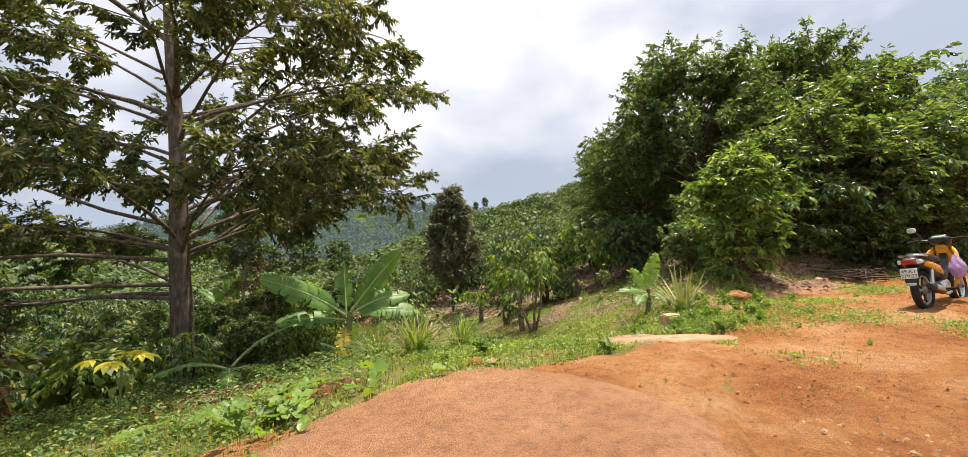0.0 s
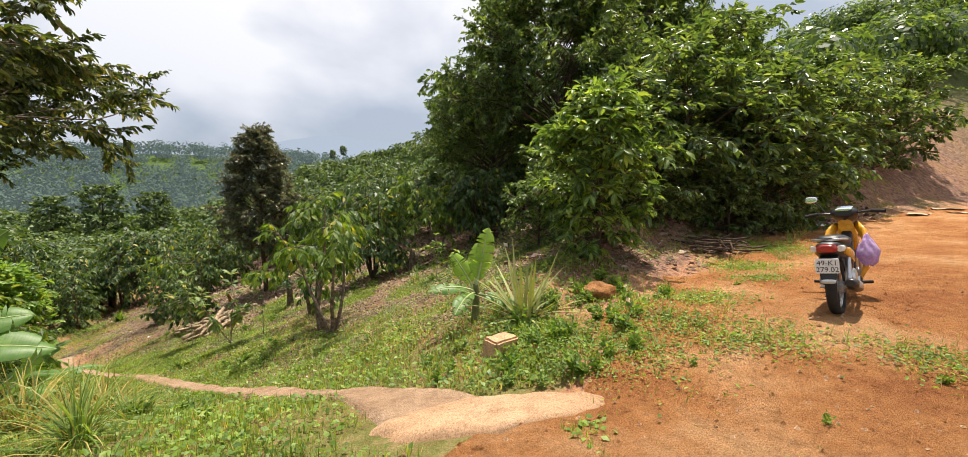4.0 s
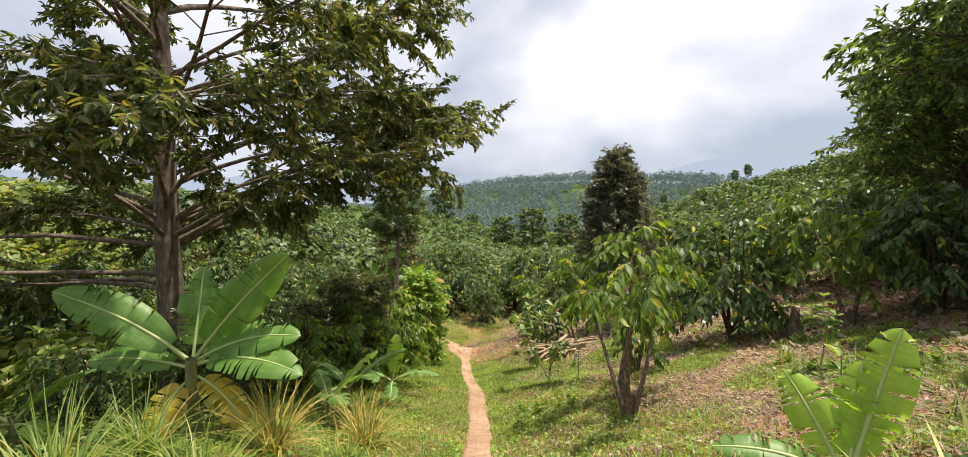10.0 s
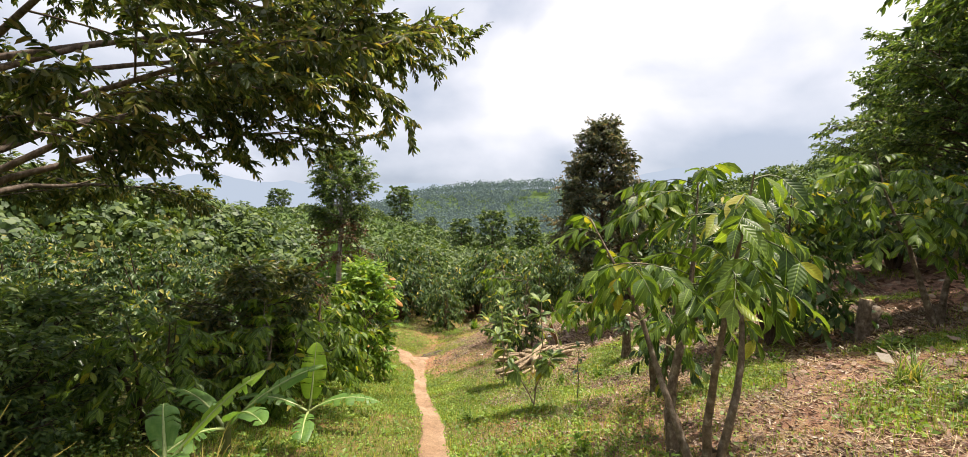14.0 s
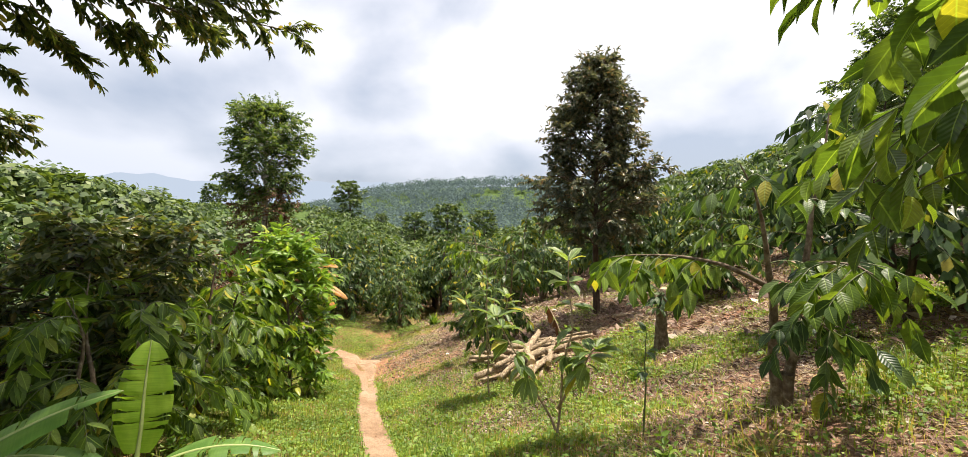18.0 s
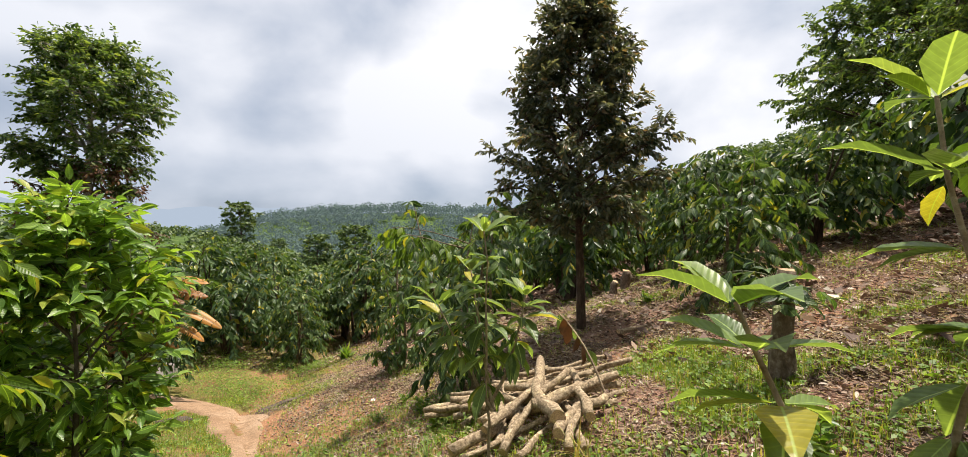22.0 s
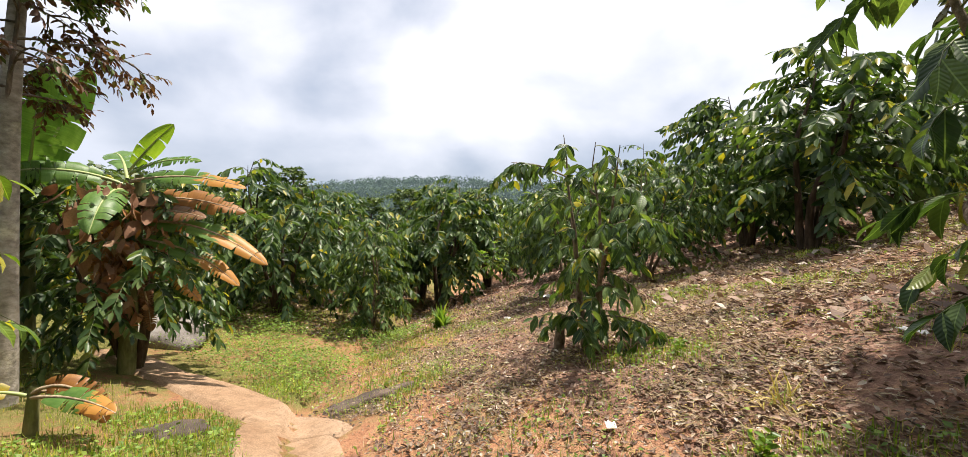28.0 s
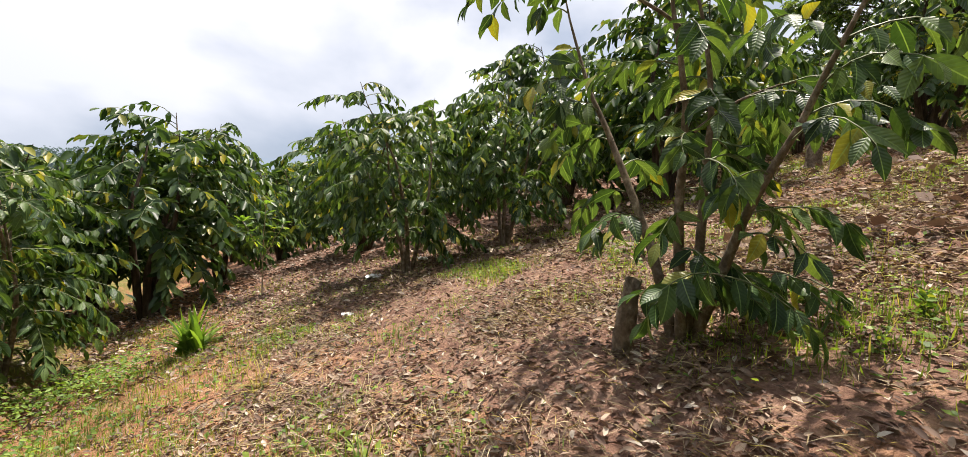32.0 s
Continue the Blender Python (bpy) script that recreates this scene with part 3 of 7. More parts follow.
LEAF_MID = (np.array([(0, 0, 0), (0.3, 0.95, 0.07), (0.7, 0.8, 0.03), (1, 0, -0.12), (0.7, -0.8, 0.03), (0.3, -0.95, 0.07)]), np.array([(0, 3, 2, 1), (0, 5, 4, 3)]))
LEAF_FAR = (np.array([(0, 0, 0), (0.45, 1, 0.04), (1, 0, -0.1), (0.45, -1, 0.04)]), np.array([(0, 3, 2, 1)]))


def leaves(P, D, N, L, W, shape):
    """Blades at P along D, faces towards N, of length L and half width W."""
    tv, tq = shape
    D = unit(D)
    S = unit(np.cross(D, N))
    U = np.cross(S, D)
    L, W = np.asarray(L)[:, None, None], np.asarray(W)[:, None, None]
    v = P[:, None, :] + tv[None, :, 0:1] * L * D[:, None, :] + tv[None, :, 1:2] * W * S[:, None, :] + tv[None, :, 2:3] * L * U[:, None, :]
    n = len(tv)
    q = tq[None] + (np.arange(len(P)) * n)[:, None, None]
    return v.reshape(-1, 3), q.reshape(-1, 4)


def tri_mesh(name, verts, quads, mat, shade=True):
    """As mesh_of, for faces of which some repeat their last corner; finely cut leaves get coordinates along and across the blade."""
    quads = np.asarray(quads)
    fine = len(quads) * len(LEAF_FINE[0]) == len(verts) * len(LEAF_FINE[1])
    rep = quads[:, 2] == quads[:, 3]
    if not rep.any():
        return mesh_of(name, verts, quads, mat, shade)
    loops = np.concatenate([quads[~rep].ravel(), quads[rep][:, :3].ravel()]).astype(np.int32)
    sizes = np.concatenate([np.full((~rep).sum(), 4), np.full(rep.sum(), 3)])
    me = bpy.data.meshes.new(name)
    me.vertices.add(len(verts))
    me.vertices.foreach_set("co", np.asarray(verts, dtype=np.float32).ravel())
    me.loops.add(len(loops))
    me.loops.foreach_set("vertex_index", loops)
    me.polygons.add(len(sizes))
    me.polygons.foreach_set("loop_start", (np.cumsum(sizes) - sizes).astype(np.int32))
    me.polygons.foreach_set("use_smooth", np.full(len(sizes), shade))
    me.update(calc_edges=True)
    me.validate()
    me.materials.append(mat)
    if fine:
        at = np.zeros(len(me.loops), dtype=np.int32)
        me.loops.foreach_get("vertex_index", at)
        tile = np.stack([LEAF_FINE[0][:, 0], LEAF_FINE[0][:, 1] * 0.5 + 0.5], 1)
        me.uv_layers.new(name="UVMap").data.foreach_set("uv", tile[at % len(tile)].astype(np.float32).ravel())
    return me


def bend(start, way, length, sag, steps, rng, r0, r1, wobble=0.05):
    """A limb that starts along `way` and sags (or lifts) as it goes."""
    p, d = np.array(start, dtype=float), unit(np.array(way, dtype=float))
    out = [(p.copy(), r0)]
    for i in range(steps):
        d = unit(d + np.array([0, 0, -sag / steps]) + rng.normal(0, wobble, 3))
        p = p + d * length / steps
        out.append((p.copy(), r0 + (r1 - r0) * (i + 1) / steps))
    return out


def along(poly, k):
    """Point and direction at the share k of a limb."""
    f = k * (len(poly) - 1)
    i = min(int(f), len(poly) - 2)
    a, b = poly[i][0], poly[i + 1][0]
    return a + (b - a) * (f - i), unit(b - a)


def spray(limbs, rng, gap, start, hang, length, width, lift=0.5, tip=True, fan=0.85, mess=0.45):
    """Leaf places, pair by pair, along limbs: points, directions, normals, sizes."""
    P, D, N, L = [], [], [], []
    up = np.array([0, 0, 1.0])
    for poly in limbs:
        tot = sum(np.linalg.norm(b[0] - a[0]) for a, b in zip(poly, poly[1:]))
        n = max(2, int(tot * (1 - start) / gap))
        for j in range(n):
            k = start + (1 - start) * (j + rng.random() * 0.6) / n
            p, d = along(poly, min(k, 0.999))
            side = np.cross(d, up)
            side = side / (np.linalg.norm(side) + 1e-9)
            for s in (1, -1):
                way = d * (0.55 + 0.3 * rng.random()) + s * side * fan + up * (-hang * (0.6 + 0.8 * rng.random())) + rng.normal(0, 0.72 * mess, 3)
                P.append(p)
                D.append(way)
                N.append(up * lift + d * 0.5 * hang + rng.normal(0, mess, 3) + side * s * 0.25)
                L.append(length * (0.7 + 0.5 * rng.random()))
        if tip:
            p, d = along(poly, 0.999)
            P.append(p)
            D.append(d + rng.normal(0, 0.2, 3) - up * hang * 0.3)
            N.append(up + rng.normal(0, 0.2, 3))
            L.append(length * 0.8)
    L = np.array(L)
    return np.array(P), np.array(D), np.array(N), L, L * width


def coffee(seed, height=2.4, stems=3, spread=0.95, lats=26, shape=LEAF_MID, leaf=0.17, gap=0.075, bare=0.32, hang=0.55, foot=0.05, spur=True, wide=0.245):
    """A coffee tree: leaning stems out of one foot, drooping side shoots with paired leaves. Returns wood, twigs, leaf mesh data."""
    rng = np.random.default_rng(seed)
    wood, twigs = [], []
    if spur:
        wood.append(bend((0, 0, -0.12), (rng.normal(0, 0.05), rng.normal(0, 0.05), 1), 0.12 + height * 0.11, 0, 3, rng, foot * 1.5, foot * 1.25, 0.03))
    for s in range(stems):
        a = 2 * np.pi * (s + rng.random() * 0.5) / stems
        lean = 0.12 + 0.16 * rng.random() if stems > 1 else 0.05
        base = (0.05 * np.cos(a), 0.05 * np.sin(a), -0.04 if stems > 1 else 0.05)
        stem = bend(base, (lean * np.cos(a), lean * np.sin(a), 1), height * (0.78 + 0.22 * rng.random()), -0.1, 9, rng, foot, 0.004, 0.085)
        wood.append(stem)
        for j in range(lats):
            k = bare + (0.98 - bare) * (j + rng.random()) / lats
            p, d = along(stem, k)
            b = a + rng.uniform(-1.9, 1.9) if stems > 1 else rng.uniform(0, 6.283)
            kk = (k - bare) / (1 - bare)
            env = spread * (0.72 + 0.5 * math.sin(min(1.0, kk * 0.85 + 0.12) * 3.1)) * (0.65 + 0.5 * rng.random()) * (1 - 0.45 * max(0.0, kk - 0.7) / 0.3)
            twigs.append(bend(p, (np.cos(b), np.sin(b), 0.45 + 0.55 * kk), max(0.22, env * 0.85), 1.45, 6, rng, 0.007, 0.002, 0.09))
    P, D, N, L, W = spray(twigs, rng, gap, 0.2, hang, leaf, wide)
    return wood, twigs, leaves(P, D, N, L, W, shape)


def coffee_meshes(seed, leaf_mat, bark=None, sides=3, **kw):
    bark = bark or M_DARKBARK
    wood, twigs, (lv, lq) = coffee(seed, **kw)
    stems = [("trunk", mesh_of("trunk", *tubes(wood[:1], 9), bark, True))] + [("stem", mesh_of("stem", *tubes([w], 8), bark, True)) for w in wood[1:]]
    return stems + [("branching", mesh_of("branching", *tubes(twigs, sides), M_TWIG, True)), ("foliage", tri_mesh("foliage", lv, lq, leaf_mat))]


def side_arm(ob, start, way, length, sag, seed, mat, first=0.3, twigs=12, leaf=0.16, thick=0.02):
    """A long side branch with leafy twigs towards its end, part of a standing plant."""
    rng = np.random.default_rng(seed)
    limb = bend(start, way, length, sag, 8, rng, thick, 0.004, 0.07)
    tw = []
    for i in range(twigs):
        q, d = along(limb, min(0.99, first + (1 - first) * (i + rng.random()) / twigs))
        side = np.cross(d, (0, 0, 1.0)) * (1 if i % 2 else -1)
        tw.append(bend(q, d * 0.5 + side * 0.8 + rng.normal(0, 0.2, 3), 0.3 + 0.25 * rng.random(), 0.9, 4, rng, 0.005, 0.002, 0.08))
    P, D, N, L, W = spray(tw, rng, 0.08, 0.1, 1.0, leaf, 0.245)
    arm = part("limb", mesh_of("limb", *tubes([limb], 7), M_MOTTLED, True), ob)
    tagged(part("branching", mesh_of("branching", *tubes(tw, 3), M_TWIG, True), arm), kind="stuff")
    part("foliage", tri_mesh("foliage", *leaves(P, D, N, L, W, LEAF_FINE), mat), arm)


def place_plant(name, meshes, x, y, label, category, group="", turn=0.0, size=1.0, sink=0.0):
    ob = thing(name, x, y, label, category, group, turn, ground(x, y) - sink)
    ob.scale = (size, size, size)
    for n, me in meshes:
        p = part(n, me, ob)
        if n == "branching":  # countless twigs
            tagged(p, kind="stuff")
    return ob


def crown_tree(seed, height, clear, radius, limbs=26, subs=8, twigs=4, shape=LEAF_MID, leaf=0.13, width=0.2, gap=0.05, hang=0.5, rise=0.35, trunk=0.16, sag=0.35,
               lean=(0, 0), profile=None, inner=0.25, droop=0.35, fan=0.85, given=(), mess=0.4, tall=0.4):
    """A tree: trunk, limbs whose reach follows the crown's outline, branches, twigs and leaves."""
    rng = np.random.default_rng(seed)
    profile = profile or (lambda k: math.sin(min(1, k * 0.85 + 0.15) * math.pi) ** 0.6)
    stem = bend((0, 0, -0.15), (lean[0], lean[1], 1), height, 0, 12, rng, trunk, trunk * 0.12, 0.02)
    wood, fine = [stem], []
    az, limb_list = rng.random() * 6.28, []
    for hh, aa, reach, lift in given:  # limbs known one by one: height, direction, length, rise
        p, d = along(stem, hh / height)
        limb_list.append((p, (math.sin(radians(aa)), math.cos(radians(aa)), lift), reach, 0.22 * trunk * (1 - 0.5 * hh / height)))
    for i in range(limbs):
        k = (i + rng.random() * 0.8) / limbs
        h = clear + (0.97 - clear) * k
        p, d = along(stem, h)
        az += 2.4 + rng.normal(0, 0.35)
        reach = max(0.25, radius * profile(k) * (0.75 + 0.4 * rng.random()))
        way = (np.cos(az), np.sin(az), rise * (0.6 + 0.9 * k + 0.3 * rng.random()))
        limb_list.append((p, way, reach, max(0.012, trunk * 0.34 * (1 - 0.75 * k))))
    for p, way, reach, thick in limb_list:
        limb = bend(p, way, reach, sag, 7, rng, thick, 0.008, 0.06)
        wood.append(limb)
        ns = max(2, int(subs * (0.5 + reach / radius * 0.5)))
        for j in range(ns):
            kk = inner + (1 - inner) * (j + rng.random()) / ns
            q, dd = along(limb, min(kk, 0.99))
            side = np.cross(dd, (0, 0, 1.0)) * (1 if j % 2 else -1)
            sub = bend(q, dd * 0.7 + side * 0.75 + np.array([0, 0, rng.uniform(-0.6 * tall, tall)]), reach * 0.42 * (1.15 - 0.6 * kk), droop, 4, rng, 0.012, 0.005, 0.08)
            wood.append(sub)
            for m in range(twigs):
                q2, d2 = along(sub, 0.25 + 0.74 * (m + rng.random()) / twigs)
                fine.append(bend(q2, d2 + rng.normal(0, 0.55, 3), 0.22 + 0.2 * rng.random(), droop, 3, rng, 0.005, 0.002, 0.1))
    P, D, N, L, W = spray(fine, rng, gap, 0.1, hang, leaf, width, fan=fan, mess=mess)
    return wood, fine, leaves(P, D, N, L, W, shape)


def woody(thick, fine):
    """Branches with four sides and twigs with three, as one."""
    v1, q1 = tubes(thick, 4)
    v2, q2 = tubes([f[::2] if len(f) == 5 else [f[0], f[-1]] for f in fine], 3)
    return np.concatenate([v1, v2]), np.concatenate([q1, q2 + len(v1)])


def tree_meshes(seed, bark, leaf_mat, single=True, **kw):
    wood, fine, (lv, lq) = crown_tree(seed, **kw)
    n = kw.get("limbs", 26)
    main = [w for w in wood[1:] if len(w) == 8] if single else []
    rest = [w for w in wood[1:] if len(w) != 8] if single else wood[1:]
    return ([("trunk", mesh_of("trunk", *tubes(wood[:1], 14), bark, True))] + [("limb", mesh_of("limb", *tubes([w], 7), bark, True)) for w in main]
            + [("branching", mesh_of("branching", *woody(rest, fine), bark, True)), ("crown", tri_mesh("crown", lv, lq, leaf_mat))])


# ---- trees and coffee ----
# tall durian beside the path
big = tree_meshes(5, M_BARK, M_DURIAN, height=12.5, clear=0.43, radius=4.7, limbs=13, subs=13, twigs=12, leaf=0.125, width=0.18, gap=0.034, hang=0.45, rise=0.62, trunk=0.25,
                  sag=0.4, lean=(-0.035, 0.02), inner=0.45, droop=0.3, fan=0.6, mess=0.5, tall=0.5, profile=lambda k: 1.0 - 0.55 * k * k,
                  given=((3.1, 16, 5.2, 0.54), (3.6, 60, 5.0, 0.6), (3.8, 120, 3.8, 0.6), (4.2, 42, 4.8, 0.7), (5.6, -30, 4.4, 0.75), (3.2, 42, 5.2, 0.6), (3.5, -6, 5.0, 0.6), (3.0, -30, 4.6, 0.35), (2.7, -64, 4.8, 0.2), (2.7, -148, 6.2, 0.16), (2.5, -98, 5.0, 0.05), (2.4, -122, 5.0, 0.12),
                         (3.2, -134, 6.4, 0.2), (3.4, -80, 5.0, 0.25), (3.6, 178, 4.2, 0.6), (3.3, 138, 4.4, 0.6), (4.0, 88, 4.6, 0.8), (4.4, 28, 5.2, 0.72), (4.8, -176, 4.0, 0.45), (4.4, -96, 4.6, 0.35), (5.0, 60, 5.0, 0.75), (3.9, -118, 4.4, 0.3),
                         (5.2, 104, 5.0, 0.6), (5.6, 132, 4.6, 0.65), (6.0, 78, 5.2, 0.6), (6.2, 44, 5.0, 0.6), (6.4, 152, 4.6, 0.6), (5.8, 10, 4.6, 0.6), (6.6, 112, 4.8, 0.5), (3.3, 78, 2.8, 0.5), (3.6, 30, 3.0, 0.55), (6.6, -76, 4.2, 0.55), (7.1, -100, 4.0, 0.55),
                         (3.4, -104, 3.2, 0.3), (4.6, -62, 3.4, 0.35), (4.6, 36, 5.6, 0.42), (5.2, -84, 3.0, 0.5), (5.4, -70, 4.6, 0.45), (6.0, -112, 4.4, 0.45), (4.6, 112, 4.6, 0.55)))
place_plant("durian_tree", big, -6.25, 9.6, "tall spreading durian tree with grey-brown trunk and bronze-green leaves", "tree", turn=0, sink=0.1)
# conical durian on the slope
cone = tree_meshes(8, M_DARKBARK, M_COPPER, height=6.0, clear=0.27, radius=1.5, limbs=54, subs=8, twigs=5, leaf=0.115, width=0.2, gap=0.036, hang=0.5, rise=0.7, trunk=0.085,
                   sag=0.2, profile=lambda k: (0.8 + 0.8 * k) if k < 0.25 else 0.95 * (1 - (k - 0.25) / 0.75) ** 0.8 + 0.04, inner=0.2, droop=0.2, fan=0.6, mess=0.5, tall=0.6)
place_plant("durian_tree", cone, -1.4, 21.1, "young conical durian tree with dark coppery leaves on a bare slope", "tree", turn=10)
# pale-stemmed tree with a pillar crown
lone = tree_meshes(11, M_PALEBARK, M_BROAD, height=7.4, clear=0.58, radius=1.25, limbs=38, subs=8, twigs=6, leaf=0.1, width=0.24, gap=0.05, hang=0.3, rise=0.7, trunk=0.14,
                   sag=0.1, inner=0.3)
place_plant("slender_tree", lone, -10.75, 20.35, "slender pale-stemmed tree with a narrow upright crown", "tree")
russet = tree_meshes(13, M_BARK, M_RUSSET, single=False, height=5.2, clear=0.62, radius=0.85, limbs=16, subs=6, twigs=4, leaf=0.1, width=0.24, gap=0.085, hang=0.6, rise=0.3, trunk=0.05, sag=0.5, inner=0.3)
place_plant("withered_tree", russet, -10.98, 20.5, "thin tree with withered russet leaves beside the slender tree", "tree")
low_durian = tree_meshes(16, M_DARKBARK, M_DURIAN, single=False, height=3.0, clear=0.2, radius=1.5, limbs=30, subs=7, twigs=5, leaf=0.15, width=0.2, gap=0.055, hang=0.4, rise=0.5, trunk=0.05, sag=0.3, inner=0.25)
for x, y, s, r in ((-6.3, 13.4, 0.8, 0), (-8.0, 15.6, 0.8, 120)):
    place_plant("durian_tree", low_durian, x, y, "young durian with bronze-tipped leaves below the path", "tree", "young durians below the path", r, s)
# broadleaf trees on the right, above the yard
broad = tree_meshes(14, M_DARKBARK, M_BROAD, single=False, height=6.2, clear=0.33, radius=3.9, limbs=64, subs=12, twigs=7, leaf=0.15, width=0.2, gap=0.05, hang=0.45, rise=0.85, trunk=0.16, sag=0.3, inner=0.4,
                    fan=0.6, mess=0.5, tall=0.7, profile=lambda k: max(0.5, 1.0 - 0.55 * k ** 2.6))
for x, y, s, r, lab in ((8.3, 17.0, 1.0, 0, "large dense broadleaf tree with glossy dark leaves"), (7.4, 21.6, 0.76, 80, "broadleaf tree with glossy dark leaves on the slope"),
                        (8.3, 27.0, 0.92, 150, "large broadleaf tree higher on the hillside"), (12.4, 19.5, 1.0, 220, "dense broadleaf tree behind the yard")):
    place_plant("broadleaf_tree", broad, x, y, lab, "tree", "broadleaf trees above the yard", r, s, 0.2)
bush = tree_meshes(17, M_DARKBARK, M_GLOSSY, height=3.3, clear=0.05, radius=1.45, limbs=40, subs=7, twigs=3, shape=LEAF_FINE, leaf=0.23, width=0.2, gap=0.085, hang=0.35, rise=0.8,
                   trunk=0.06, sag=0.25, inner=0.3, mess=0.45, tall=0.6)
dark_bush = tree_meshes(18, M_DARKBARK, M_BROAD, single=False, height=3.4, clear=0.05, radius=1.6, limbs=32, subs=7, twigs=3, leaf=0.19, width=0.21, gap=0.07, hang=0.35, rise=0.7,
                        trunk=0.06, sag=0.25, inner=0.3)
place_plant("glossy_shrub", bush, 5.45, 9.75, "tall glossy-leaved shrub at the edge of the yard", "shrub", size=0.74)
place_plant("glossy_shrub", dark_bush, 9.3, 12.4, "dark glossy shrub behind the yard", "shrub", "shrubs behind the yard", 100, 1.1)
place_plant("glossy_shrub", dark_bush, 12.4, 13.0, "dark glossy shrub behind the yard", "shrub", "shrubs behind the yard", 200, 1.2)
place_plant("glossy_shrub", dark_bush, 7.4, 12.4, "dark glossy shrub behind the yard", "shrub", "shrubs behind the yard", 280, 0.9)
for x, y, s, r in ((6.7, 11.5, 0.55, 30), (7.7, 11.3, 0.5, 140), (8.6, 11.7, 0.6, 260), (9.9, 11.6, 0.5, 10), (11.3, 11.9, 0.6, 90), (6.2, 12.6, 0.6, 200), (5.2, 11.6, 0.45, 320), (10.8, 12.6, 1.05, 40), (14.2, 13.6, 1.0, 130), (16.2, 14.6, 1.1, 250), (11.6, 15.2, 1.3, 310), (18.6, 16.0, 1.2, 20), (21.5, 16.4, 1.0, 60), (24.5, 17.5, 1.2, 170), (15.0, 17.5, 1.4, 200)):
    place_plant("glossy_shrub", dark_bush, x, y, "dark glossy shrub behind the yard", "shrub", "shrubs behind the yard", r, s)

for x, y, s, r in ((-7.6, 10.6, 0.62, 20), (-5.7, 10.3, 0.55, 150), (-4.7, 9.5, 0.42, 75)):
    place_plant("glossy_shrub", dark_bush, x, y, "dark glossy shrub in the shade of the durian", "shrub", "shrubs under the durian", r, s)

# coffee trees beside the path, one by one
NEAR = [  # x, y, seed, height, stems, spread, side shoots, bare share, label, pale
    (1.02, 12.05, 21, 2.6, 1, 0.95, 34, 0.5, "coffee tree with bare stems and drooping yellow-green leaves", True),
    (1.24, 11.42, 33, 2.6, 3, 0.5, 9, 0.66, "coffee tree with forked stems and drooping leaves", True),
    (0.69, 14.2, 24, 2.5, 2, 0.7, 7, 0.46, "old coffee tree with a gnarled trunk and sparse shoots", False),
    (-3.0, 19.25, 25, 3.2, 4, 0.66, 20, 0.2, "bushy coffee tree behind the log pile", False),
    (-5.08, 22.35, 26, 2.65, 4, 0.55, 12, 0.22, "many-stemmed coffee tree on littered ground", False),
    (0.75, 20.4, 27, 2.3, 3, 0.95, 22, 0.12, "dark bushy coffee tree on the slope", False),
    (-4.8, 12.7, 28, 1.9, 3, 0.95, 22, 0.2, "leafy coffee tree below the durian", True),
    (-5.6, 27.0, 29, 3.0, 4, 1.15, 26, 0.22, "coffee tree in the row above the bank", False),
    (-4.0, 27.0, 30, 3.0, 4, 1.15, 26, 0.27, "coffee tree in the row above the bank", False),
    (4.06, 16.0, 32, 2.6, 2, 1.15, 30, 0.42, "coffee tree with a bare trunk and a spreading crown", True),
    (5.5, 17.4, 34, 2.7, 3, 1.1, 26, 0.36, "coffee tree with a spreading crown on the slope", False),
    (-10.1, 26.9, 31, 2.9, 4, 1.05, 24, 0.12, "dense coffee tree below the bank", False),
]
stands = {}
for x, y, seed, h, st, sp, la, bare, lab, pale in NEAR:
    stands[seed] = place_plant("coffee_tree", coffee_meshes(seed, M_COFFEE_PALE if pale else M_COFFEE, height=h, stems=st, spread=sp, lats=la, shape=LEAF_FINE, leaf=0.18, gap=0.07, bare=bare, hang=0.95, wide=0.215,
                                             foot=0.036 if st > 2 else 0.046 if st > 1 else 0.05, bark=M_MOTTLED), x, y, lab, "coffee tree", "coffee trees by the path")
side_arm(stands[24], (0, 0, 0.85), (-0.9, -0.15, 0.75), 1.35, 0.8, 501, M_COFFEE_PALE, 0.35, 16, 0.17, 0.026)
side_arm(stands[24], (0.05, 0, 1.0), (0.2, -0.8, 0.8), 0.9, 0.7, 502, M_COFFEE_PALE, 0.4, 10, 0.17, 0.02)
side_arm(stands[24], (0, 0, 0.7), (0.3, -0.5, 0.2), 0.4, 0.4, 503, M_COFFEE, 0.2, 7, 0.17, 0.01)
side_arm(stands[26], (0, 0, 1.7), (-0.8, 0.25, 0.6), 1.15, 0.7, 504, M_COFFEE, 0.6, 8, 0.15, 0.014)
side_arm(stands[26], (0, 0, 0.35), (0.8, -0.2, 0.25), 0.75, 0.5, 505, M_COFFEE, 0.3, 8, 0.16, 0.012)
side_arm(stands[26], (0, 0, 0.3), (-0.3, -0.6, 0.3), 0.5, 0.6, 506, M_COFFEE, 0.2, 8, 0.17, 0.01)
side_arm(stands[26], (0, 0, 1.2), (0.6, -0.5, 0.6), 0.8, 0.8, 507, M_COFFEE, 0.3, 10, 0.16, 0.012)
side_arm(stands[25], (0, 0, 2.1), (-0.85, -0.3, 0.35), 1.25, 0.5, 508, M_COFFEE_PALE, 0.75, 4, 0.17, 0.009)
